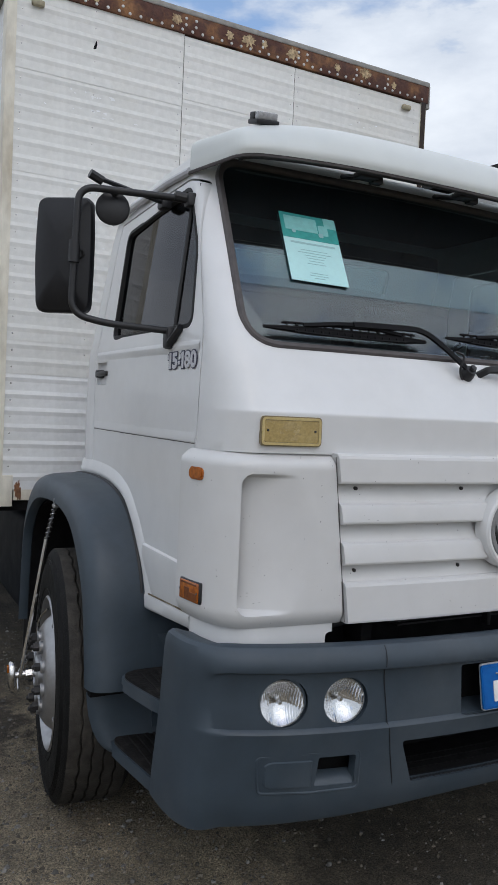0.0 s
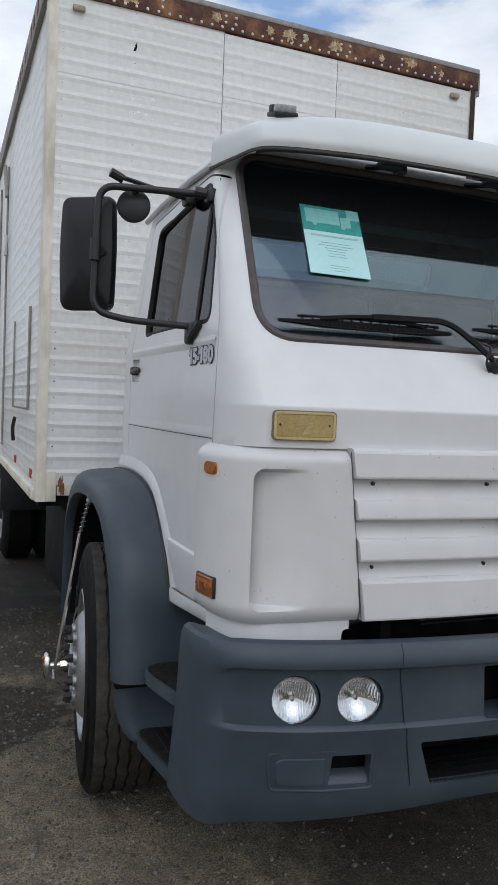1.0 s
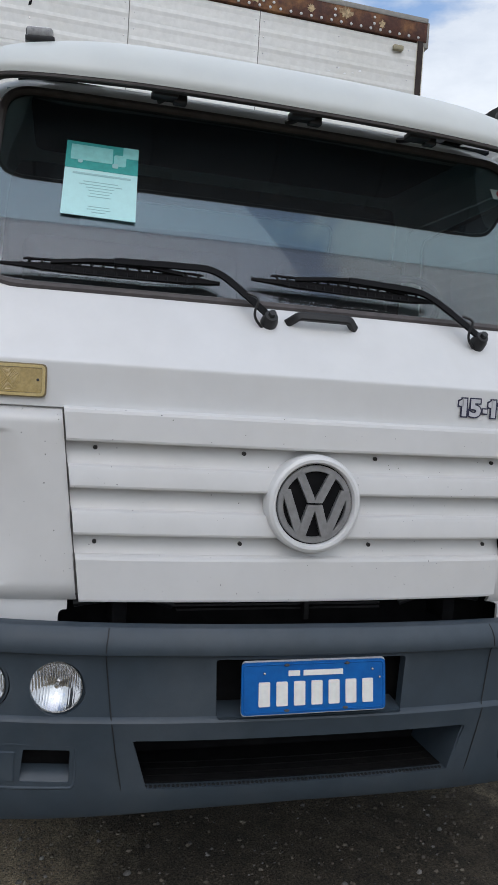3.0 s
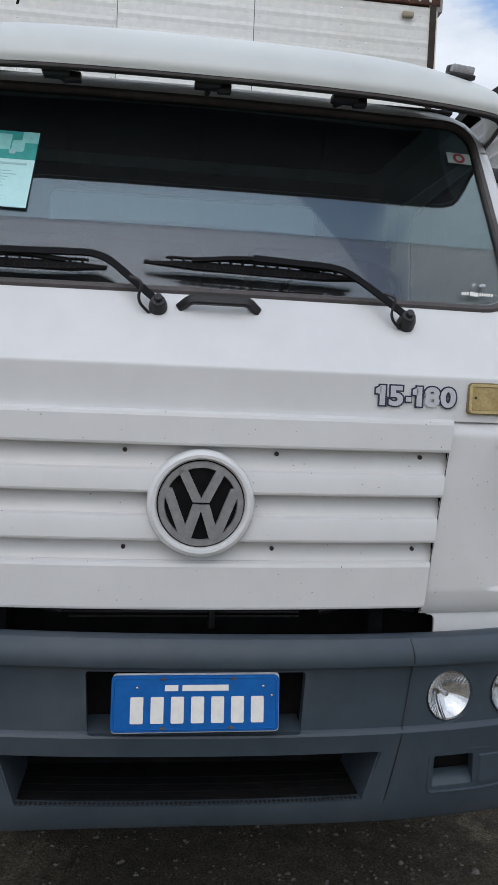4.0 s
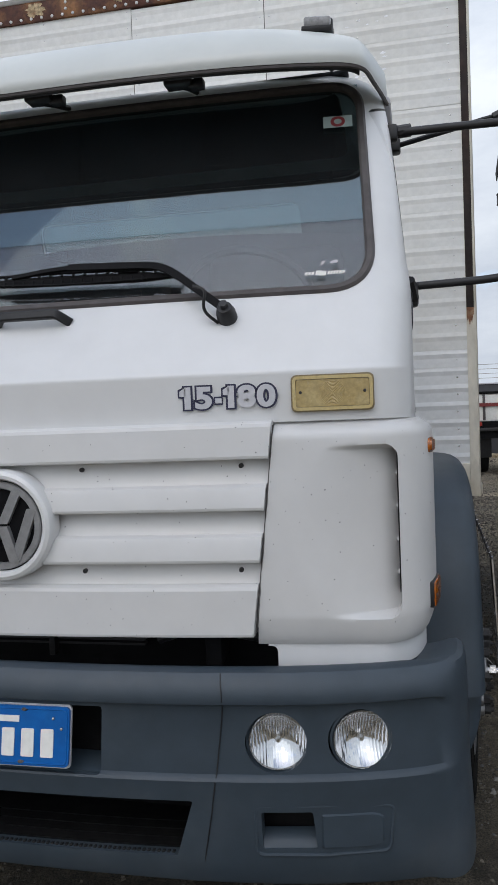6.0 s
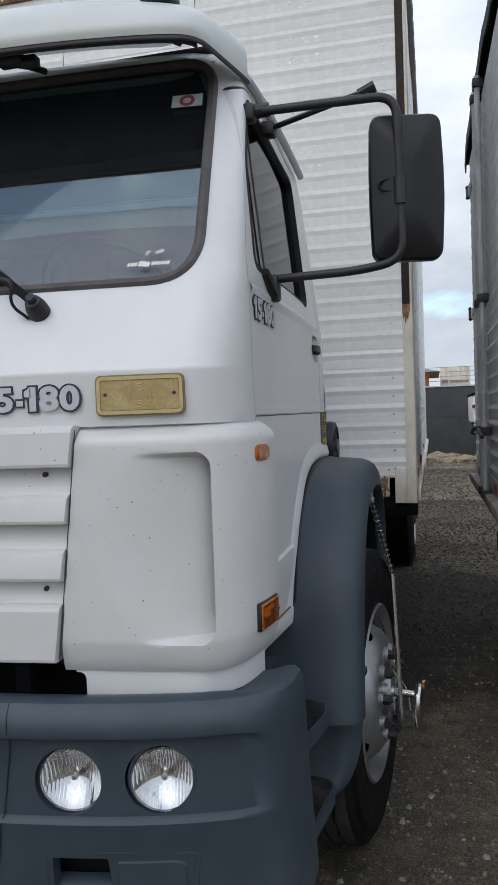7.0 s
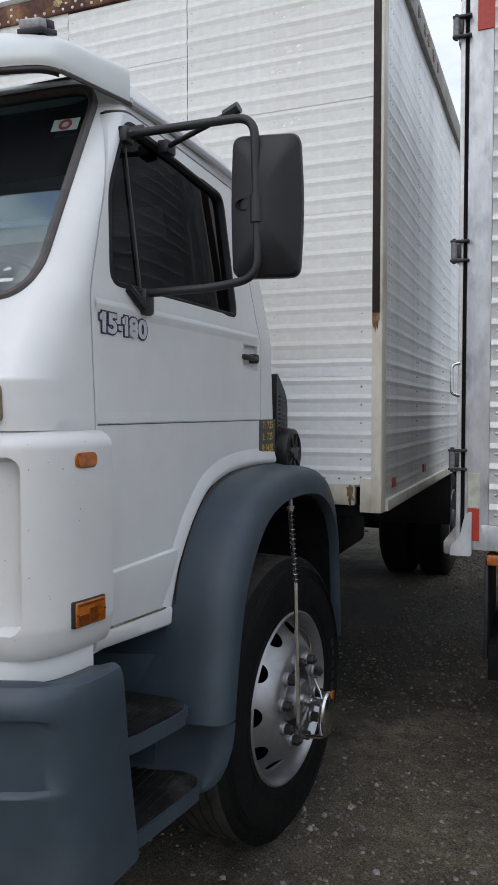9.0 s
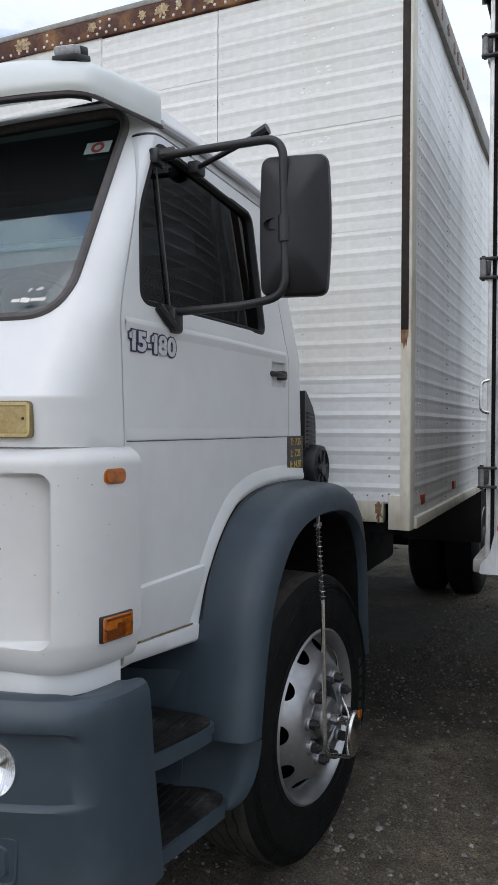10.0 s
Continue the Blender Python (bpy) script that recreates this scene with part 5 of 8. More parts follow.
# ---- fenders, steps and wheels ----
def build_fender(s):
    inner = [(0.690, 0.600), (0.70, 0.66), (0.735, 0.80), (0.752, 0.93), (0.79, 1.04), (0.885, 1.165), (1.005, 1.253), (1.20, 1.296), (1.47, 1.303), (1.72, 1.290), (1.86, 1.235), (1.95, 1.13), (1.985, 0.95), (2.000, 0.52)]
    outer = [(0.765, 0.600), (0.775, 0.66), (0.80, 0.78), (0.835, 0.91), (0.88, 1.00), (0.955, 1.09), (1.055, 1.165), (1.22, 1.205), (1.45, 1.208), (1.66, 1.185), (1.79, 1.125), (1.88, 1.04), (1.935, 0.92), (1.972, 0.52)]

    def dense(pts):
        t = np.linspace(0, len(pts) - 1, 53)
        ys = np.interp(t, range(len(pts)), [p[0] for p in pts])
        zs = np.interp(t, range(len(pts)), [p[1] for p in pts])
        for _ in range(4):
            ys[1:-1] = (ys[:-2] + 2 * ys[1:-1] + ys[2:]) / 4
            zs[1:-1] = (zs[:-2] + 2 * zs[1:-1] + zs[2:]) / 4
        return list(zip(ys, zs))
    if s < 0:
        # this side hangs a little lower
        inner, outer = [[(y, z - 0.026 * smooth01((z - 0.85) / 0.2)) for y, z in line] for line in (inner, outer)]
        # proud dark box added to look like a shaded gap
        part("fender_gap", box(-1.183, -1.040, 0.738, 0.80, 0.572, 0.601, 0.003), DARK, truck, "dark box standing for the shaded gap between the fender and the step cheek")
    a, b = dense(inner), dense(outer)
    rows = []
    for (ya, za), (yb, zb) in zip(a, b):
        row = []
        for x, t in ((0.975, 0.0), (1.03, 0.006), (1.085, 0.022), (1.125, 0.06), (1.150, 0.13), (1.168, 0.25), (1.180, 0.44), (1.187, 0.72), (1.190, 1.0), (1.184, 1.02), (1.155, 1.03)):
            row.append((s * x, ya + (yb - ya) * t, za + (zb - za) * t))
        rows.append(row)
    fender = part("fender", shell(rows, -0.006 * s), GREY, truck, "slate grey plastic wheel arch fender")
    joint = [Vector((s * 1.004, y, z + 0.004)) for y, z in a[12:46]]
    part("fender_joint", sweep(joint, circle(0.0075, 6)), BLACK, fender)
    # inner liner over the tyre
    rows = []
    for y, z in b[2:]:
        rows.append([(s * x, y, z - 0.012) for x in (0.72, 0.9, 1.15)])
    part("wheel_liner", shell(rows, 0.006 * s), DARK, fender)
    bm = bmesh.new()
    add_box(bm, min(s * 0.70, s * 1.17), max(s * 0.70, s * 1.17), 1.968, 1.982, 0.36, 0.95, 0.004)
    part("mud_flap", bm, BLACK, fender, "black rubber mud flap")
    for k in range(4):
        x, u = ((1.045, 0.018), (1.07, 0.032), (1.095, 0.055), (1.118, 0.095))[k]
        for off in (0.0, 0.005):
            path = [(s * (x + off), a[i][0] + (b[i][0] - a[i][0]) * u, a[i][1] + (b[i][1] - a[i][1]) * u + 0.0055) for i in range(21, 26)]
            part("scuff_rib", sweep(path, circle(0.0014, 5)), GREY if off else BLACK, fender)
    # step box: side wall with two treads let in behind the bumper
    steps = empty("entry_steps", "", "")
    steps.parent = truck
    tagged(steps, "grey moulded entry steps with worn black treads")
    bm = bmesh.new()
    add_box(bm, min(s * 0.70, s * 0.74), max(s * 0.70, s * 0.74), 0.22, 0.76, 0.44, 0.93, 0.01)
    part("step_back", bm, GREY, steps)
    # forward wall of the wheel arch, curved out to the fender's edge
    rows = []
    for z, y in ((0.47, 0.665), (0.56, 0.675), (0.64, 0.69), (0.74, 0.715), (0.82, 0.735), (0.90, 0.748)):
        rows.append([(s * x, y + d, z) for x, d in ((0.72, -0.01), (0.85, -0.008), (0.94, -0.004), (0.98, 0.0))])
    part("arch_front_wall", shell(rows, 0.008 * s), GREY, steps)
    for zt, yend, name in ((0.682, 0.655, "upper_step"), (0.424, 0.742, "lower_step")):
        bm = bmesh.new()
        outline = rounded([(s * 0.72, 0.22), (s * 0.98, 0.24), (s * 1.070, 0.385), (s * 1.106, yend - 0.10), (s * 1.114, yend - 0.02), (s * 1.06, yend + 0.004), (s * 0.72, yend + 0.004)], [0, 0.02, 0.05, 0.03, 0.03, 0.03, 0], 4)
        merge(bm, prism(outline, "z", zt - 0.048, zt - 0.006))
        bmesh.ops.bevel(bm, geom=[e for e in bm.edges if all(v.co.z < zt - 0.04 for v in e.verts)], offset=0.020, segments=2, affect="EDGES")
        shelf = part(name, bm, GREY, steps, "grey moulded step")
        bm = bmesh.new()
        outline = rounded([(s * 0.74, 0.24), (s * 0.975, 0.25), (s * 1.061, 0.39), (s * 1.098, yend - 0.10), (s * 1.105, yend - 0.03), (s * 1.055, yend - 0.006), (s * 0.74, yend - 0.006)], [0, 0.02, 0.05, 0.03, 0.03, 0.02, 0], 4)
        merge(bm, prism(outline, "z", zt - 0.007, zt + 0.004))
        for k in range(10):
            x = 0.765 + 0.030 * k
            add_box(bm, min(s * x, s * (x + 0.016)), max(s * x, s * (x + 0.016)), 0.27 + 0.13 * max(0, (x - 0.93) / 0.1), yend - 0.035, zt + 0.002, zt + 0.009, 0.002, 1)
        part("tread", bm, TREAD, steps, "worn black ribbed tread")
    # riser between the steps, flush with the fender's lower part
    rows = []
    near = 0.0 if s > 0 else 0.018
    for z, y, w in ((0.378, 0.712, 1.112), (0.392, 0.724, 1.132), (0.412, 0.735, 1.148), (0.45, 0.746, 1.165), (0.50, 0.755, 1.178), (0.55, 0.760, 1.184), (0.580, 0.762, 1.186)):
        row = []
        for x in (0.74, 0.84, 0.92, 1.0, 1.05, 0.5 * (1.05 + w), w - 0.035, w - 0.018, w - 0.006, w):
            row.append((s * x, y - near - 0.10 * max(0, (1.02 - x) / 0.30) + 0.030 * max(0, (x - w + 0.04) / 0.04) ** 2, z))
        rows.append(row)
    part("lower_cheek", shell(rows, 0.010 * s), GREY, steps)
    rows = []
    for z, y in ((0.60, 0.745), (0.64, 0.738), (0.70, 0.735), (0.78, 0.745)):
        rows.append([(s * x, y - (0.10 * max(0, (1.02 - x) / 0.30)), z) for x in (0.74, 0.84, 0.92, 1.0, 1.06, 1.10, 1.13)])
    part("upper_cheek", shell(rows, 0.010 * s), GREY, steps)
    # white rocker under the door
    rows = []
    for k in range(9):
        y = 0.335 + 0.405 * k / 8
        top, low = 0.953 - 0.068 * (y - 0.36), 0.905 - 0.095 * (y - 0.36)
        rows.append([(s * 0.975, y, top + 0.001), (s * 0.998, y, top - 0.002), (s * 1.001, y, top - 0.008), (s * 0.997, y, low + 0.008), (s * 0.990, y, low), (s * 0.95, y, low - 0.006), (s * 0.80, y, low - 0.006)])
    rocker = part("rocker_panel", shell(rows, 0.008 * s), WHITE, truck, "white sill under the door with grime")
    seam = [(s * 0.9985, 0.35 + 0.035 * k, 0.9555 - 0.068 * (0.35 + 0.035 * k - 0.36)) for k in range(11)]
    part("sill_grime", sweep(seam, circle(0.0028, 6)), GRIME, rocker, "brown grime along the sill joint")


for side in (1, -1):
    build_fender(side)


def wheel_mesh_parts(wheel, m, hollow, s, tyre_w=0.27, R=0.497):
    """Tyre, rim, hub and nuts about m, whose z axis points outwards; 0 is the tyre's outer face."""
    outer = [(0.292, -0.02), (0.300, 0.004), (0.33, 0.011), (0.38, 0.013), (0.43, 0.010), (0.462, 0.003), (0.478, -0.004), (0.489, -0.010), (R - 0.003, -0.016)]
    inner = [(R - 0.003, -tyre_w + 0.036), (0.478, -tyre_w + 0.02), (0.43, -tyre_w - 0.010), (0.36, -tyre_w - 0.012), (0.292, -tyre_w + 0.02)]
    bm = revolve(outer, m, 96)
    revolve(inner, m, 96, bm=bm)
    tyre = part("tyre", bm, TYRE, wheel, "worn black truck tyre with grey dust")
    # ribbed tread: each groove wanders from side to side
    face = [(R - 0.003, -0.016), (R, -0.021)]
    for c in (0.060, 0.103, 0.146, 0.189):
        face += [(R + 0.001, -c + 0.0045), (R - 0.013, -c + 0.0028), (R - 0.013, -c - 0.0028), (R + 0.001, -c - 0.0045)]
    face += [(R, -tyre_w + 0.042), (R - 0.003, -tyre_w + 0.036)]
    bm = revolve(face, m, 192)
    bm.verts.ensure_lookup_table()
    way = (m.to_3x3() @ Vector((0, 0, 1))).normalized()
    for ring in range(2, len(face) - 2):
        for k in range(192):
            bm.verts[ring * 192 + k].co += way * 0.0030 * (0, 1, 1, 0, -1, -1)[k % 6]
    part("tread", bm, TYREFACE, wheel, "dusty ribbed tread with wavy grooves")
    bm = bmesh.new()
    for r, out in ((0.335, 0.0135), (0.440, 0.0115), (0.452, 0.0095), (0.463, 0.0065)):
        revolve([(r - 0.003, out - 0.006), (r, out), (r + 0.003, out - 0.006)], m, 64, bm=bm)
    part("sidewall_ring", bm, TYRE, wheel)
    bm = bmesh.new()
    for k in range(9):
        a = 0.9 + 0.115 * k
        q = prism([(-0.012, -0.014), (0.012, -0.014), (0.012, 0.014), (-0.012, 0.014)], "z", 0.006, 0.0165)
        merge(bm, q, m @ Matrix.Rotation(a, 4, "Z") @ Matrix.Translation((0.385, 0, 0)))
    tagged(part("sidewall_bar", bm, IRON, wheel), kind="stuff")
    if hollow:
        # outward-dished disc of a front wheel
        disc = [(0.298, -0.012), (0.305, 0.006), (0.298, 0.012), (0.288, 0.004), (0.278, -0.03), (0.272, -0.050), (0.262, -0.055), (0.235, -0.022), (0.205, 0.012), (0.186, 0.026), (0.172, 0.034), (0.118, 0.036), (0.112, 0.030), (0.110, -0.03)]
    else:
        disc = [(0.298, -0.012), (0.305, 0.006), (0.298, 0.012), (0.288, 0.004), (0.280, -0.06), (0.25, -0.13), (0.19, -0.155), (0.10, -0.16), (0.095, -0.12)]
    rim = part("rim", revolve(disc, m, 72), RIM, wheel, "silver painted steel wheel")
    if hollow:
        for k in range(10):
            a = 2 * math.pi * (k + 0.5) / 10
            q = revolve([(0, -0.2), (0.029, -0.2), (0.029, 0.2), (0, 0.2)], m @ Matrix.Rotation(a, 4, "Z") @ Matrix.Translation((0.236, 0, 0)) @ Matrix.Diagonal((0.78, 1.15, 1, 1)), 18)
            q2 = q
            tool_holes.append((rim, q2))
        part("hub", revolve([(0.086, -0.06), (0.082, 0.012), (0.072, 0.018), (0.068, 0.048), (0.060, 0.056), (0.048, 0.058), (0.046, 0.050), (0.020, 0.050), (0.016, 0.062), (0, 0.064)], m, 40), RIM, wheel, "grey wheel hub")
        for k in range(10):
            a = 2 * math.pi * k / 10 + 0.16
            at = m @ Matrix.Rotation(a, 4, "Z") @ Matrix.Translation((0.140, 0, 0.034))
            washer = part("nut_washer", revolve([(0.025, 0.0), (0.025, 0.010), (0.021, 0.014), (0.0, 0.014)], at, 16), RIM, wheel)
            bm = revolve([(0.0175, 0.012), (0.0175, 0.034), (0.015, 0.037), (0.0, 0.037)], at, 6)
            revolve([(0.009, 0.028), (0.009, 0.042), (0.006, 0.046), (0.0, 0.046)], at, 10, bm=bm)
            part("nut", bm, IRON, washer)
    back = revolve([(0.0, -0.165), (0.295, -0.165), (0.295, -0.13)], m, 32)
    part("brake_drum", back, DARK, wheel)


tool_holes = []


def build_front_wheel(s):
    wheel = empty("front_wheel", "", "")
    wheel.parent = truck
    tagged(wheel, "steered front wheel with a worn tyre and silver rim")
    turn = radians(-6.3)
    m = Matrix.Translation((1.190 if s > 0 else -1.202, 1.275, 0.490)) @ Matrix.Rotation(turn, 4, "Z") @ Matrix.Rotation(s * radians(90), 4, "Y")
    wheel_mesh_parts(wheel, m, True, s)
    # tyre inflation fitting: swivel, rod and spring up to the fender
    hub = m @ Vector((0, 0, 0.06))
    tip = m @ Vector((0, 0, 0.135)) + Vector((0, 0, -0.004))
    bm = bmesh.new()
    tube([hub, tip], 0.013, 12, bm=bm)
    mm = Matrix.Translation(hub + (tip - hub) * 0.25) @ (tip - hub).to_track_quat("Z", "Y").to_matrix().to_4x4()
    revolve([(0, -0.012), (0.022, -0.012), (0.022, 0.012), (0, 0.012)], mm, 6, bm=bm)
    part("inflator_swivel", bm, STEEL, wheel, "polished tyre inflator swivel")
    mm = Matrix.Translation(tip) @ (tip - hub).to_track_quat("Z", "Y").to_matrix().to_4x4()
    bm = revolve([(0.0, 0.0), (0.052, -0.004), (0.066, 0.002), (0.068, 0.010), (0.064, 0.018), (0.050, 0.024), (0.02, 0.027), (0, 0.027)], mm, 32)
    long = 1.22 if s > 0 else 0.86
    bmesh.ops.transform(bm, matrix=Matrix.Translation((0, 0, -0.034 if s > 0 else 0)) @ mm @ Matrix.Diagonal((0.78 * long / 1.22, long, 1, 1)) @ mm.inverted(), verts=bm.verts)
    part("inflator_cover", bm, STEEL, wheel, "polished oval inflator cover")
    bm = prism(rounded([(0.005, 0.02), (0.026, 0.02), (0.026, 0.048), (0.005, 0.048)], 0.004), "z", 0.020, 0.0275)
    bmesh.ops.transform(bm, matrix=mm, verts=bm.verts)
    part("cover_reflector", bm, AMBER, wheel)
    if s > 0:
        top, joint, low = Vector((1.186, 1.300, 1.165)), Vector((1.262, 1.130, 0.940)), Vector((1.283, 1.100, 0.462))
        bm = tube([tip + Vector((0.004, -0.03, -0.105)), low + Vector((0.004, 0.012, -0.035)), low, joint], 0.0075, 8, radius=0.025)
    else:
        top, joint, low = Vector((-1.190, 1.315, 1.160)), Vector((-1.230, 1.275, 1.035)), tip + Vector((0.022, -0.012, 0.0))
        bm = tube([low, joint], 0.0078, 8)
    part("inflator_rod", bm, STEEL, wheel, "thin steel air rod beside the wheel")
    axis = (top - joint)
    turns = 15 if s > 0 else 7
    n = turns * 10
    q = axis.to_track_quat("Z", "Y")
    coil = [joint + axis * (k / n) + q @ Vector((0.010 * math.cos(2 * math.pi * k / 10), 0.010 * math.sin(2 * math.pi * k / 10), 0)) for k in range(n + 1)]
    part("air_hose_spring", sweep(coil, circle(0.0015, 5)), STEEL, wheel, "coiled steel spring round the air hose")
    part("air_hose", tube([joint, top], 0.005, 6), BLACK, wheel)
    bm = box(top.x - 0.010, top.x + 0.010, top.y - 0.024, top.y + 0.016, top.z - 0.004, top.z + 0.010, 0.003)
    add_box(bm, top.x - 0.006, top.x + 0.006, top.y - 0.006, top.y + 0.006, top.z - 0.016, top.z + 0.034, 0.002)
    part("hose_bracket", bm, RIM, wheel)
    loop = [tip + Vector((-s * 0.02, 0.0, -0.06)), tip + Vector((-s * 0.03, 0.10, -0.02)), Vector((s * 1.22, 1.45, 0.52)), Vector((s * 1.21, 1.46, 0.66)), Vector((s * 1.19, 1.38, 0.72))]
    part("valve_hose", tube(loop, 0.0045, 6, 0.06), STEEL, wheel)


for side in (1, -1):
    build_front_wheel(side)
for ob_, hole_ in tool_holes:
    boolean(ob_, [hole_])


def build_rear_wheels():
    for s in (1, -1):
        wheel = empty("rear_wheel", "", "")
        wheel.parent = truck
        tagged(wheel, "twin rear wheel in the shade under the box")
        for x, hollow in ((1.20, False), (0.88, True)):
            m = Matrix.Translation((s * x, 5.95, 0.490)) @ Matrix.Rotation(s * radians(90), 4, "Y")
            prof = [(0.29, 0), (0.33, 0.012), (0.42, 0.012), (0.478, -0.02), (0.495, -0.04), (0.495, -0.23), (0.478, -0.25), (0.42, -0.28), (0.29, -0.26)]
            part("tyre", revolve(prof, m, 48), TYRE, wheel)
            part("rim", revolve([(0.30, -0.005), (0.304, 0.008), (0.296, 0.012), (0.285, 0.0), (0.278, -0.08), (0.2, -0.15), (0, -0.16)], m, 48), RIM, wheel)
        m = Matrix.Translation((s * 1.20, 5.95, 0.490)) @ Matrix.Rotation(s * radians(90), 4, "Y")
        part("axle_hub", revolve([(0.13, -0.16), (0.12, 0.0), (0.10, 0.02), (0, 0.025)], m, 24), IRON, wheel)
        part("rear_flap", box(min(s * 0.62, s * 1.22), max(s * 0.62, s * 1.22), 6.62, 6.64, 0.34, 1.0, 0.004), BLACK, truck)
        part("wheel_cover", box(min(s * 0.60, s * 1.26), max(s * 0.60, s * 1.26), 5.32, 5.34, 0.55, 1.02, 0.004), BLACK, truck)


build_rear_wheels()


def build_chassis():
    for s in (1, -1):
        part("chassis_rail", box(s * 0.42 - 0.04, s * 0.42 + 0.04, 0.3, 8.1, 0.72, 0.98, 0.004), DARK, truck)
    part("fuel_tank", box(-1.12, -0.60, 2.30, 3.30, 0.42, 0.98, 0.08, 4), material("dark_blue_tank", (0.004, 0.006, 0.009), 0.6, grain=0.2, dirt=(0.008, 0.008, 0.008), dirt_amount=0.4, shine=0.15), truck, "dark fuel tank under the box")
    # added dark box, no such part known; keeps light from under the cargo floor
    part("spare_carrier", box(0.46, 0.86, 2.75, 3.9, 0.62, 0.98, 0.05, 3), DARK, truck)
    for y in (0.55, 1.27, 2.3, 4.0, 5.0, 5.95, 7.2):
        part("cross_member", box(-0.4, 0.4, y - 0.05, y + 0.05, 0.74, 0.94), DARK, truck)
    part("front_axle", box(-0.95, 0.95, 1.20, 1.32, 0.40, 0.52, 0.02), DARK, truck)
    part("rear_axle", tube([(-0.9, 5.95, 0.49), (0.9, 5.95, 0.49)], 0.10, 14), DARK, truck)
    part("engine_block", box(-0.40, 0.40, 0.35, 1.6, 0.50, 1.18, 0.04), DARK, truck)
    part("cab_floor", box(-0.96, 0.96, 0.18, 0.74, 1.10, 1.14), DARK, truck)
    part("cab_rear_floor", box(-0.95, 0.95, 0.74, 1.70, 1.31, 1.35), DARK, truck)
    # air intake snorkel behind the cab
    snorkel = empty("air_intake", "", "")
    snorkel.parent = truck
    tagged(snorkel, "black ribbed air intake behind the cab")
    bm = prism(rounded([(1.84, 1.18), (1.99, 1.18), (1.985, 1.55), (1.955, 1.60), (1.84, 1.69)], 0.03), "x", 0.82, 0.938)
    part("intake_duct", bm, BLACK, snorkel)
    for k in range(9):
        part("intake_rib", box(0.91, 0.943, 1.864, 1.962 - 0.004 * max(0, k - 4), 1.420 + 0.0195 * k, 1.430 + 0.0195 * k, 0.003), BLACK, snorkel)
    m = Matrix.Translation((0.966, 1.935, 1.330)) @ Matrix.Rotation(radians(90), 4, "Y")
    drum = part("intake_drum", revolve([(0.10, -0.10), (0.11, 0.0), (0.105, 0.02), (0.088, 0.026), (0.082, 0.014), (0.035, 0.014), (0.030, 0.030), (0, 0.032)], m, 32), BLACK, snorkel)
    for k in range(7):
        bm = box(0.03, 0.085, -0.006, 0.006, 0.012, 0.023, 0.002, 1)
        bmesh.ops.transform(bm, matrix=m @ Matrix.Rotation(2 * math.pi * k / 7, 4, "Z"), verts=bm.verts)
        part("drum_spoke", bm, BLACK, drum)


build_chassis()


# ---- cargo box ----
BX, BY0, BY1, BZ0, BZ1 = 1.285, 2.19, 8.30, 1.182, 3.63


def strip_section(h, rib):
    """A pressed strip's section: (out, height) with a folded rib along its top."""
    return [(0.0, 0.0), (0.0, h - 0.040), (rib * 0.9, h - 0.0215), (rib, h - 0.0195), (rib * 0.9, h - 0.0175), (0.0, h)]


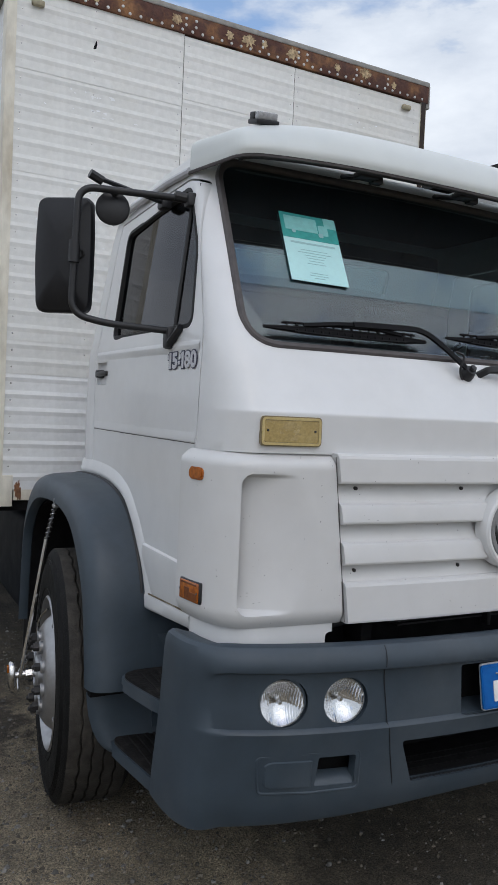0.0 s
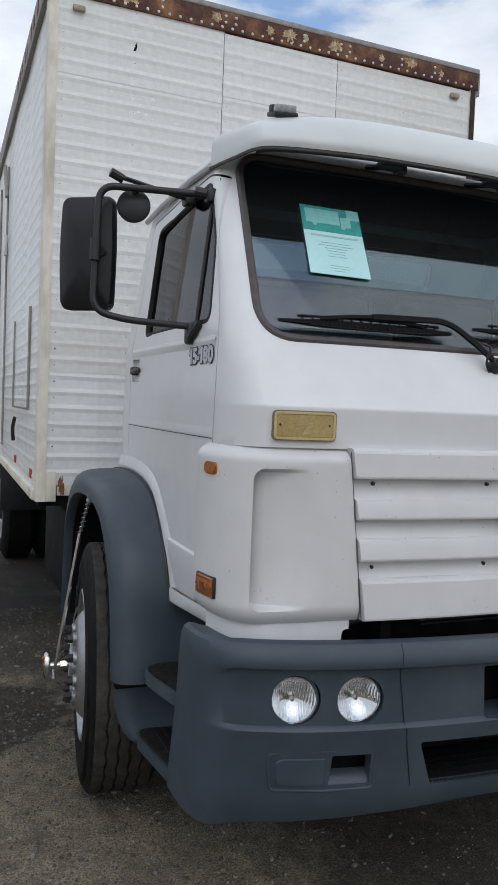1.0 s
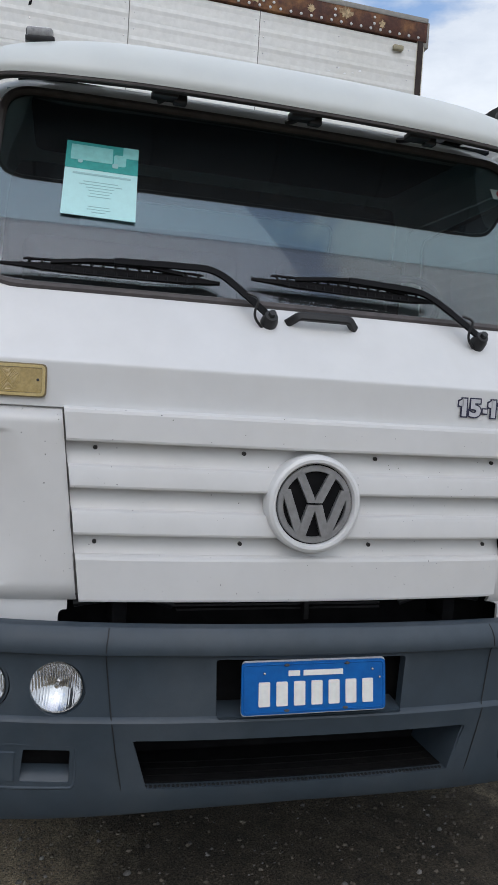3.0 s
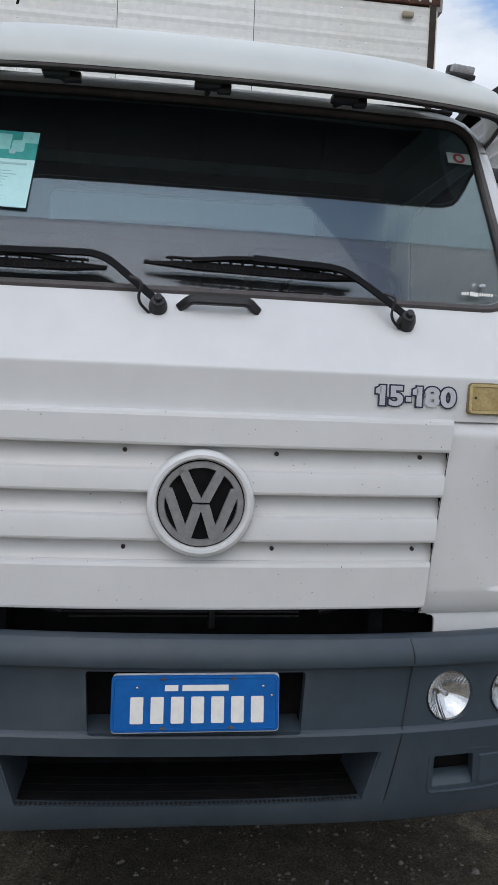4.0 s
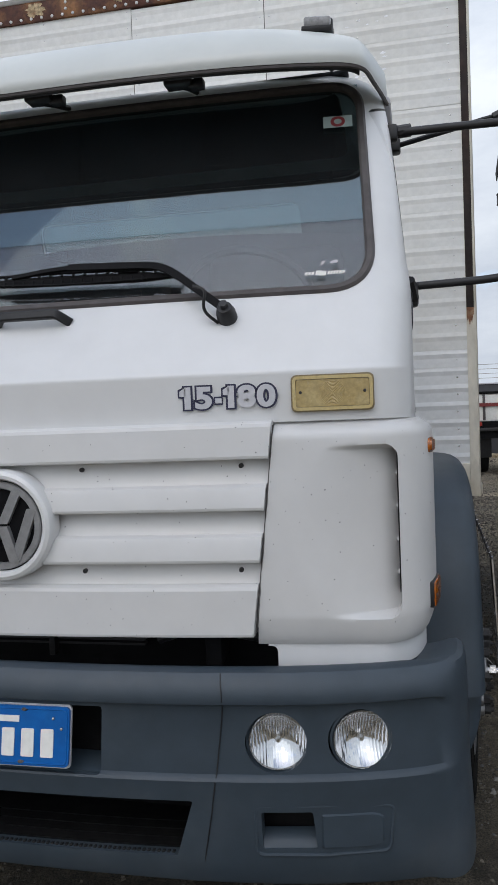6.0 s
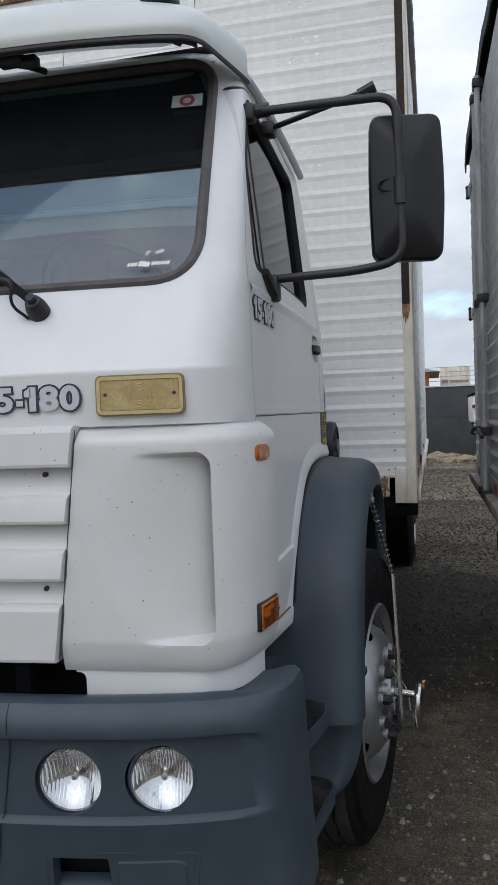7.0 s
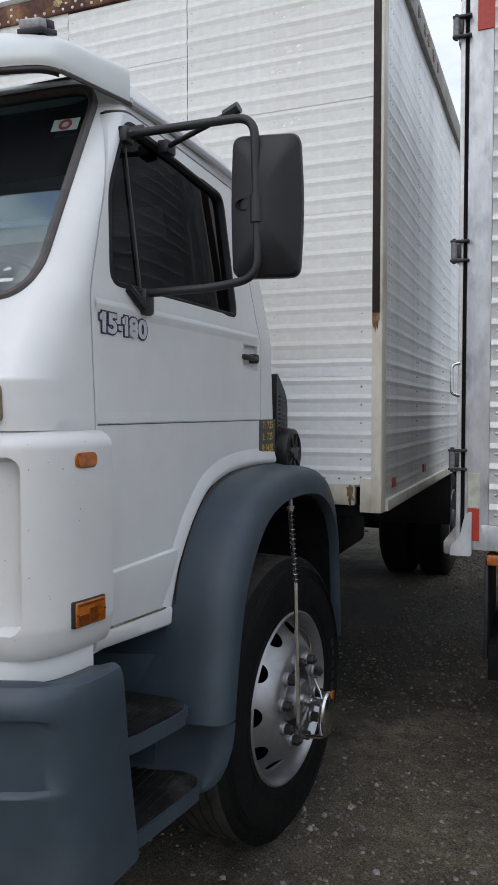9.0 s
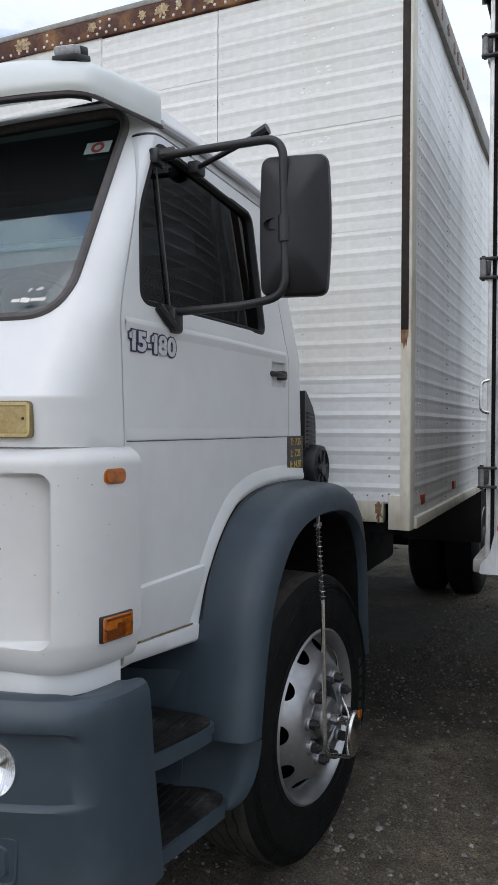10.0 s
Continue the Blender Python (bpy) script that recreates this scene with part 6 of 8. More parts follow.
def build_cargo_box():
    cargo = empty("cargo_box", "aged white corrugated aluminium cargo box with rusted trim behind the cab", "cargo box", (0, 0, 0))
    rnd = random.Random(4)
    # front wall: pressed strips in three columns
    cols = ((-BX + 0.02, -0.369), (-0.365, 0.335), (0.339, BX + 0.002))
    count, base = 29, 1.173
    h = 0.0844
    for c, (xa, xb) in enumerate(cols):
        lift = -0.0424 if c == 0 else 0.0
        meshes = []
        for mat, rib in ((PANEL, 0.0030), (TIRED, 0.0042)):
            rows = [[(xa + (xb - xa) * k / 6, -d, z) for d, z in strip_section(h, rib)] for k in range(7)]
            meshes.append(finish(shell(rows, 0.003), "slat", mat, 6))
        me, me_low = meshes
        for r in range(count + (c == 0)):
            ob = new("slat", me_low if r < 7 else me)
            ob.parent = front_wall(cargo)
            ob.location = (0, BY0 + rnd.uniform(-0.0015, 0.0015) - (0.002 if r == 7 else 0), base + lift + h * r)
    wall = front_wall(cargo)
    # flat riveted seams
    verts = bmesh.new()

    def rivet(x, y, z, axis="Y", r=0.0055):
        m = Matrix.Translation((x, y, z)) @ Matrix.Rotation(radians(90), 4, "X")
        if axis != "Y":
            m = Matrix.Translation((x, y, z)) @ Matrix.Rotation(axis * radians(90), 4, "Y")
        revolve([(r, -0.001), (r * 0.75, 0.0028), (0, 0.004)], m, 7, bm=verts)
    for r in range(count):
        z = base + h * r + 0.035
        for x in (-BX + 0.055, BX - 0.055, -0.39, -0.34, 0.315, 0.362, -0.86, 0.80):
            if abs(x) < 1.1 and r < 7:
                continue
            rivet(x, BY0 - 0.001, z + (0.042 if x < -0.36 else 0), r=0.007 if abs(x) > 1.1 and r < 9 else 0.0045)
    for k in range(34):
        rivet(-1.2 + 0.0727 * k, BY0 - 0.002, BZ0 + 0.018, r=0.006)
    ob = part("front_rivets", verts, STEEL, wall)
    tagged(ob, kind="stuff")
    # flaked, brighter spots of paint
    flakes = bmesh.new()
    for k in range(190):
        x = rnd.gauss(*((-0.86, 0.05), (-0.90, 0.19), (0.86, 0.06))[k % 3])
        row_, lift = rnd.randrange(15, 28), -0.0424 if x < -0.367 else 0.0
        z = base + lift + h * row_ + rnd.uniform(0.010, 0.042)
        if abs(x) < 1.2:
            merge(flakes, prism(blob(x, z, rnd.uniform(0.006, 0.030), rnd.uniform(0.004, 0.014), k + 60, 12), "y", BY0 - 0.0022, BY0 + 0.002))
    tagged(part("flaked_paint", flakes, FLAKED, wall, "bright flaked spots in the wall paint"), kind="stuff")
    # rear plane so that no light leaks through the joints
    part("front_lining", box(-BX, BX, BY0 + 0.012, BY0 + 0.03, BZ0 - 0.02, BZ1 + 0.05), PANEL, wall)
    part("panel_joint", box(-0.3680, -0.3660, BY0 - 0.0025, BY0 + 0.01, BZ0 + 0.6, BZ1, 0.001, 1), RAIL, wall)
    part("panel_joint", box(0.3350, 0.3385, BY0 - 0.0035, BY0 + 0.01, BZ0 + 0.6, BZ1, 0.001, 1), SEAL, wall)
    # rusty angle along the top with bolts
    angle = part("top_angle", box(-1.30, 1.334, BY0 - 0.018, BY0 + 0.10, 3.628, 3.738, 0.004), RUST, cargo, "rusted brown steel angle along the box top")
    bm = bmesh.new()
    for k in range(44):
        x = -1.28 + 0.0595 * k
        m = Matrix.Translation((x, BY0 - 0.018, 3.645)) @ Matrix.Rotation(radians(90), 4, "X")
        revolve([(0.009, -0.001), (0.007, 0.004), (0, 0.006)], m, 8, bm=bm)
        if k in (9, 15, 16, 23, 27, 28, 34, 38):
            for dz in (0.028, 0.062):
                m = Matrix.Translation((x + 0.02, BY0 - 0.018, 3.645 + dz)) @ Matrix.Rotation(radians(90), 4, "X")
                revolve([(0.009, -0.001), (0.007, 0.004), (0, 0.006)], m, 8, bm=bm)
    tagged(part("angle_bolts", bm, BARE, angle), kind="stuff")
    for k, (x, w, z) in enumerate(((0.02, 0.12, 3.69), (-0.10, 0.06, 3.685), (0.12, 0.05, 3.695), (0.31, 0.11, 3.69), (0.62, 0.06, 3.685), (-0.42, 0.09, 3.69), (-0.9, 0.14, 3.69), (0.83, 0.10, 3.70), (1.05, 0.05, 3.68))):
        part("paint_flake", prism(blob(x, z, w * 0.75, 0.030 + 0.35 * w, k + 1), "y", BY0 - 0.0195, BY0 - 0.016), PEEL, angle)
    part("roof", box(-1.315, 1.337, BY0 - 0.022, BY1, 3.731, 3.762, 0.006), RAIL, cargo, "grey box roof")
    # corner posts
    for s in (1, -1):
        e = 0.022 if s > 0 else 0.0
        sec = [(s * 1.258, BY0 - 0.012), (s * 1.294, BY0 - 0.012), (s * 1.304, BY0 - 0.006), (s * 1.309, BY0 + 0.008), (s * 1.309, BY0 + 0.07), (s * 1.29, BY0 + 0.07), (s * 1.262, BY0 + 0.02)]
        sec = [(x + e, y) for x, y in sec]
        part("corner_post", prism(sec, "z", 1.045, 3.70), CREAM, cargo, "cream painted corner post with rust streaks")
        part("post_foot", box(min(s * 1.205, s * 1.258) + e, max(s * 1.205, s * 1.258) + e, BY0 - 0.010, BY0 + 0.02, 1.045, 1.205, 0.003), CREAM, cargo)
    # rusted strip on one front edge, and its stained end
    part("rusted_edge", box(1.281, 1.316, BY0 - 0.017, BY0 - 0.009, 1.965, 3.63, 0.002), material("dark_rusted_strip", (0.024, 0.016, 0.014), 0.8, grain=0.4, grain_scale=30, dirt=(0.06, 0.03, 0.018), dirt_amount=0.5, dirt_scale=5), cargo, "dark rusted strip along the box edge")
    bm = prism([(x + 0.022, z) for x, z in ((1.2595, 1.97), (1.2595, 1.925), (1.264, 1.895), (1.268, 1.912), (1.273, 1.875), (1.279, 1.907), (1.284, 1.888), (1.289, 1.925), (1.2935, 1.932), (1.2935, 1.97))], "y", BY0 - 0.0155, BY0 - 0.012)
    part("rust_run", bm, RUSTPATCH, cargo)
    # bottom cross beam
    beam = part("front_beam", box(-1.20, 1.20, BY0 - 0.002, BY0 + 0.06, 1.075, 1.198, 0.004), CREAM, cargo, "cream lower beam stained by rust")
    # dark strip stands in for the shadow line above the beam
    part("beam_gap", box(-1.18, 1.18, BY0 - 0.0035, BY0 + 0.01, 1.190, 1.199), DARK, beam)
    for k, (x, z, w, h) in enumerate(((1.180, 1.13, 0.036, 0.11), (-1.180, 1.13, 0.036, 0.11), (1.03, 1.086, 0.14, 0.014), (-1.05, 1.086, 0.12, 0.014))):
        part("rust_patch", prism(blob(x, z, w, h, k + 20), "y", BY0 - 0.005, BY0 - 0.001), RUSTPATCH, beam)
    # side walls
    for s in (1, -1):
        wall = empty("side_wall", "", "")
        wall.parent = cargo
        tagged(wall, "weathered white corrugated side wall")
        rows_n, e = 30, 0.022 if s > 0 else 0.0
        zb, hh = 1.0886, 0.0844
        sec = strip_section(hh, 0.0028)
        rows = []
        n = 40
        for k in range(n + 1):
            y = BY0 + 0.07 + (BY1 - BY0 - 0.07) * k / n
            rows.append([(s * (1.300 + e + d + 0.0025 * math.sin(y * 5.3)), y, z) for d, z in sec])
        me = finish(shell(rows, 0.004 * -s), "side_slat", SIDEPANEL, 6)
        for r in range(rows_n):
            ob = new("side_slat", me)
            ob.parent = wall
            ob.location = (0, 0, zb + hh * r)
        part("side_lining", box(min(s * 1.27, s * 1.292) + e, max(s * 1.27, s * 1.292) + e, BY0 + 0.1, BY1, 1.06, 3.68), SIDEPANEL, wall)
        verts = bmesh.new()
        for r in range(rows_n):
            z = zb + hh * r + 0.035
            for y in [BY0 + 0.16] + [BY0 + 0.42 + 0.55 * k for k in range(10)]:
                for dy in (0, 0.05):
                    m = Matrix.Translation((s * 1.3005 + e, y + dy, z)) @ Matrix.Rotation(s * radians(90), 4, "Y")
                    revolve([(0.0045, -0.001), (0.0035, 0.002), (0, 0.003)], m, 6, bm=verts)
        tagged(part("side_rivets", verts, PANEL, wall), kind="stuff")
        part("bottom_rail", box(min(s * 1.285, s * 1.322) + e, max(s * 1.285, s * 1.322) + e, BY0 + 0.07, BY1, 1.045, 1.098, 0.004), CREAM, cargo, "scuffed lower rail of the box")
        part("top_rail", box(min(s * 1.285, s * 1.330) + e, max(s * 1.285, s * 1.330) + e, BY0 - 0.01, BY1, 3.60, 3.745, 0.006), RAIL, cargo, "grey roof rail peeling to rust")
        for k in range(9):
            y = 2.28 + 0.17 * k + rnd.uniform(-0.04, 0.04)
            w = rnd.uniform(0.04, 0.10)
            bm = prism(blob(y, 3.67, w, 0.07, k + 40), "x", s * 1.3285 + e, s * 1.3325 + e)
            part("rust_patch", bm, RUSTPATCH, cargo)
        for y, z in ((2.44, 1.165), (3.40, 1.170), (4.9, 1.165)):
            part("side_reflector", box(min(s * 1.300, s * 1.3085) + e, max(s * 1.300, s * 1.3085) + e, y, y + 0.09, z - 0.025, z + 0.025, 0.003), RED, wall, "small red reflector")
    # hatch and door lines in the far flank
    for y0, y1, z0, z1 in ((2.64, 3.62, 1.52, 2.10), (4.55, 5.28, 1.20, 3.40)):
        path = [(-1.312, y0, z1), (-1.312, y0, z0), (-1.312, y1, z0), (-1.312, y1, z1)]
        part("hatch_edge", sweep(path, [(-0.006, -0.006), (0.006, -0.006), (0.006, 0.006), (-0.006, 0.006)]), RAIL, cargo, "thin frame of a side hatch")
    part("hatch_latch", box(-1.335, -1.31, 4.50, 4.56, 2.70, 2.86, 0.006), BARE, cargo)
    part("door_stay", tube([(-1.325, 4.50, 3.15), (-1.325, 4.72, 3.45)], 0.014, 8), RAIL, cargo)
    part("side_hook", tube([(-1.325, 3.3, 1.45), (-1.335, 3.34, 1.38), (-1.325, 3.38, 1.30)], 0.012, 8), IRON, cargo)
    part("rear_wall", box(-1.30, 1.30, BY1 - 0.03, BY1, 1.06, 3.74), SIDEPANEL, cargo)
    part("box_floor", box(-1.29, 1.29, BY0 + 0.02, BY1, 1.02, 1.075), DARK, cargo)
    # little marker lamps at the upper corners of the front
    for s in (1, -1):
        bm = box(s * 1.158 - 0.032, s * 1.158 + 0.032, BY0 - 0.030, BY0 - 0.003, 3.552, 3.582, 0.008)
        part("box_marker_lamp", bm, material("dulled_marker_lens", (0.34, 0.30, 0.20), 0.5, grain=0.2), cargo, "dulled small marker lamp")
    # hole torn in the front skin
    bm = prism(rounded([(-0.87, 3.42), (-0.855, 3.425), (-0.850, 3.445), (-0.853, 3.47), (-0.862, 3.45)], 0.004, 2), "y", BY0 - 0.0045, BY0 + 0.002)
    part("torn_hole", bm, DARK, cargo)
    return cargo


walls_made = {}


def front_wall(cargo):
    if "front" not in walls_made:
        w = empty("front_wall", "", "")
        w.parent = cargo
        tagged(w, "aged white corrugated front wall of the box")
        walls_made["front"] = w
    return walls_made["front"]


cargo_box = build_cargo_box()


# ---- visor, roof lamps and gutters ----
def build_visor():
    def line(xs, ys, zs):
        return list(zip(xs, ys, zs))
    lip = line((0.0, 0.25, 0.5, 0.68, 0.80, 0.862, 0.898, 0.916, 0.934, 0.950), (0.275, 0.278, 0.287, 0.297, 0.308, 0.318, 0.345, 0.425, 0.51, 0.60),
               (2.394, 2.394, 2.392, 2.386, 2.380, 2.375, 2.371, 2.372, 2.373, 2.375))
    low = [(x, y - 0.003, z + 0.030) for x, y, z in lip]
    mid = line((0.0, 0.25, 0.5, 0.67, 0.785, 0.848, 0.884, 0.908, 0.928, 0.946), (0.312, 0.315, 0.322, 0.334, 0.348, 0.358, 0.380, 0.445, 0.52, 0.60),
               (2.490, 2.489, 2.486, 2.479, 2.469, 2.462, 2.458, 2.457, 2.456, 2.456))
    hi = line((0.0, 0.25, 0.49, 0.64, 0.745, 0.805, 0.845, 0.875, 0.905, 0.930), (0.390, 0.392, 0.398, 0.408, 0.420, 0.432, 0.455, 0.50, 0.55, 0.60),
              (2.548, 2.547, 2.541, 2.530, 2.514, 2.502, 2.494, 2.487, 2.482, 2.478))
    top = line((0.0, 0.24, 0.47, 0.61, 0.70, 0.76, 0.80, 0.835, 0.868, 0.895), (0.56, 0.56, 0.565, 0.57, 0.575, 0.58, 0.585, 0.59, 0.595, 0.60),
               (2.568, 2.566, 2.558, 2.547, 2.533, 2.522, 2.515, 2.508, 2.502, 2.496))
    back = [(x * 0.99, y + 0.10 * (1 - smooth01((x - 0.65) / 0.2)) + 0.004, z + 0.003) for x, y, z in top]
    levels = [lip, low, mid, hi, top, back]

    def spline(ps, n):
        """A smooth line through points."""
        ps = [Vector(p) for p in ps]
        out = []
        for i in range(len(ps) - 1):
            p0, p1, p2, p3 = ps[max(i - 1, 0)], ps[i], ps[i + 1], ps[min(i + 2, len(ps) - 1)]
            for k in range(n):
                t = k / n
                out.append(0.5 * ((2 * p1) + (p2 - p0) * t + (2 * p0 - 5 * p1 + 4 * p2 - p3) * t * t + (3 * p1 - p0 - 3 * p2 + p3) * t ** 3))
        return out + [ps[-1]]
    wide = [spline(mirrored(l[:0:-1]) + l, 3) for l in levels]
    cols = [spline([w[j] for w in wide], 4) for j in range(len(wide[0]))]
    visor = part("sun_visor", shell(cols, -0.008), VISORWHITE, truck, "white moulded sun visor over the windscreen", 60)
    # dark sheet added under the visor so that the windscreen reflects it dark
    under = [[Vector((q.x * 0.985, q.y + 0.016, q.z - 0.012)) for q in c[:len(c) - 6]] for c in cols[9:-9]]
    part("visor_lining", shell(under, -0.003), LININGDARK, visor, "dark sheet added under the visor")
    # dark edge under the lip, brackets and struts in the gap
    edge = [Vector((p.x, p.y + 0.006, p.z - 0.004)) for p in wide[0]]
    part("visor_lip", sweep(edge, circle(0.006, 6)), SEAL, visor)
    for x in (-0.40, 0.02, 0.42):
        bm = bmesh.new()
        y = 0.305 + 0.03 * abs(x)
        add_box(bm, x - 0.055, x + 0.02, y, y + 0.05, 2.380, 2.400, 0.004)
        tube([(x - 0.03, y + 0.03, 2.388), (x - 0.01, 0.41, 2.405), (x - 0.01, 0.50, 2.43)], 0.009, 8, bm=bm)
        add_box(bm, x + 0.01, x + 0.05, y + 0.02, y + 0.05, 2.373, 2.398, 0.004)
        part("visor_bracket", bm, BLACK, visor)
    for s in (1, -1):
        bm = tube([(s * 0.80, 0.318, 2.384), (s * 0.805, 0.47, 2.43)], 0.006, 6)
        part("visor_strut", bm, BLACK, visor)
        # clear marker lamps on top
        m = Matrix.Translation((s * 0.775, 0.415, 2.514)) @ Matrix.Rotation(s * radians(5), 4, "Y") @ Matrix.Rotation(radians(16), 4, "X") @ Matrix.Scale(0.66, 4)
        bm = add_box(bmesh.new(), -0.062, 0.062, -0.045, 0.055, -0.01, 0.012, 0.005)
        add_box(bm, -0.058, 0.058, 0.0, 0.050, 0.008, 0.046, 0.008)
        bmesh.ops.transform(bm, matrix=m, verts=bm.verts)
        lamp = part("roof_marker_lamp", bm, BLACK, truck, "small clear marker lamp with a black base on the visor")
        bm = add_box(bmesh.new(), -0.054, 0.054, -0.040, 0.004, 0.010, 0.046, 0.008)
        bmesh.ops.transform(bm, matrix=m, verts=bm.verts)
        part("marker_lens", bm, material("cloudy_clear_lens", (0.34, 0.34, 0.35), 0.25, grain=0.25, grain_scale=70, coat=0.5), lamp, "cloudy clear lens")
        # roof gutter
        pts = [side_of(s, 0.600, 2.378, 0.008), side_of(s, 0.8, 2.385, 0.012), side_of(s, 1.2, 2.385, 0.016), side_of(s, 1.47, 2.375, 0.018)]
        part("roof_gutter", sweep(pts, circle(0.013, 8)), SILVERTXT, truck, "pale grey roof gutter tube")


build_visor()


# ---- mirrors ----
def build_mirror(s):
    unit = empty("door_mirror", "", "")
    unit.parent = truck
    tagged(unit, "black plastic door mirror on a tubular arm")
    up, lo = Vector((s * 0.958, 0.555, 2.270)), Vector((s * 1.000, 0.575, 1.838))
    if s > 0:
        pts = [up, Vector((1.336, 0.562, 2.270)), Vector((1.344, 0.568, 1.862)), Vector((1.235, 0.575, 1.844)), lo]
    else:
        pts = [up, Vector((-1.312, 0.625, 2.270)), Vector((-1.322, 0.635, 1.872)), Vector((-1.22, 0.60, 1.846)), lo]
    part("mirror_arm", tube(pts, 0.0115, 12, 0.055, bends=8), BLACK, unit, "black tubular mirror arm")
    turn = radians(35) if s < 0 else radians(12)
    m = Matrix.Translation((1.359, 0.599, 2.048) if s > 0 else (-1.332, 0.718, 2.066)) @ Matrix.Rotation(s * turn, 4, "Z") @ Matrix.Scale(0.990 if s > 0 else 1.0, 4)
    # housing: rounded box, its back drawn out in a shallow pyramid
    out = rounded([(-0.093, -0.186), (0.086, -0.186), (0.096, 0.0), (0.086, 0.186), (-0.093, 0.186), (-0.099, 0.0)], [0.03, 0.03, 0.2, 0.03, 0.03, 0.2], 5)
    rings = []
    for k, (g, d) in enumerate(((0.96, 0.032), (1.0, 0.024), (1.0, 0.0), (0.97, -0.010), (0.62, -0.030), (0.25, -0.038), (0.02, -0.040))):
        rings.append([m @ Vector((p.x * g * (s), d, p.y * (g if k < 4 else 0.25 + 0.75 * g))) for p in out])
    bm = grid(rings, closed=True)
    bm.verts.ensure_lookup_table()
    bm.faces.new(bm.verts[:len(out)])
    bm.faces.new(list(reversed(bm.verts[-len(out):])))
    part("mirror_housing", bm, MIRRORBLACK, unit, "black mirror housing", 28)
    bm = prism([(p.x * 0.92 * s, p.y * 0.95) for p in out], "y", 0.033, 0.036)
    bmesh.ops.transform(bm, matrix=m, verts=bm.verts)
    part("mirror_glass", bm, MIRROR, unit)
    part("arm_clamp", tube([Vector((1.340, 0.565, 2.068)), Vector((1.341, 0.566, 2.000))] if s > 0 else [Vector((-1.320, 0.622, 2.10)), Vector((-1.321, 0.623, 2.03))], 0.0175, 12), BLACK, unit)
    bm = revolve([(0.0, -0.006), (0.02, -0.004), (0.022, 0.004), (0.018, 0.006)], m @ Matrix.Translation((s * -0.055, -0.027, 0.0)) @ Matrix.Rotation(radians(90), 4, "X") @ Matrix.Diagonal((1.4, 0.8, 1, 1)), 16)
    part("adjuster_dimple", bm, RUBBER, unit)
    # brackets on the cab
    part("arm_bracket", box(*sorted((s * 0.945, s * 0.978)), 0.530, 0.576, 2.244, 2.290, 0.010), BLACK, unit)
    part("arm_socket", tube([up, up + Vector((s * 0.055, 0.01, 0.006))], 0.018, 10), BLACK, unit)
    part("arm_bracket", box(*sorted((s * 0.985, s * 1.022)), 0.555, 0.605, 1.780, 1.850, 0.010), BLACK, unit)
    foot = [side_of(s, 0.50, 1.845, 0.006), side_of(s, 0.56, 1.80, 0.012)]
    part("bracket_foot", tube(foot, 0.014, 8), BLACK, unit)
    # upper stay with its clamp
    tip = Vector((1.268, 0.585, 2.300) if s > 0 else (-1.262, 0.625, 2.308))
    part("mirror_stay", tube([side_of(s, 0.78, 2.305, 0.01), tip], 0.008, 8), BLACK, unit)
    part("stay_clamp", tube([tip + Vector((s * -0.026, 0.004, -0.008)), tip + Vector((s * 0.016, 0, 0.008))], 0.0155, 8), BLACK, unit)
    part("stay_foot", box(*sorted((s * 0.945, s * 0.985)), 0.755, 0.81, 2.285, 2.325, 0.008), BLACK, unit)
    if s < 0:
        c = Vector((-1.196, 0.640, 2.222))
        mm = Matrix.Translation(c) @ Matrix.Rotation(radians(-18), 4, "Z") @ Matrix.Rotation(radians(90), 4, "X")
        part("round_mirror", revolve([(0.0, 0.012), (0.046, 0.010), (0.053, 0.006), (0.055, 0.0), (0.052, -0.006), (0, -0.006)], mm, 36), BLACK, unit, "small round black kerb mirror")
        part("round_mirror_stem", tube([c + Vector((0, 0, 0.04)), c + Vector((0.004, -0.014, 0.052))], 0.012, 8), BLACK, unit)


for side in (1, -1):
    build_mirror(side)


# ---- wipers, bonnet handle, stickers ----
def glass_pt(x, z, out=0.0):
    return Vector((x, cab_front(x, z) - 0.002 - out * 0.87, z + out * 0.49))


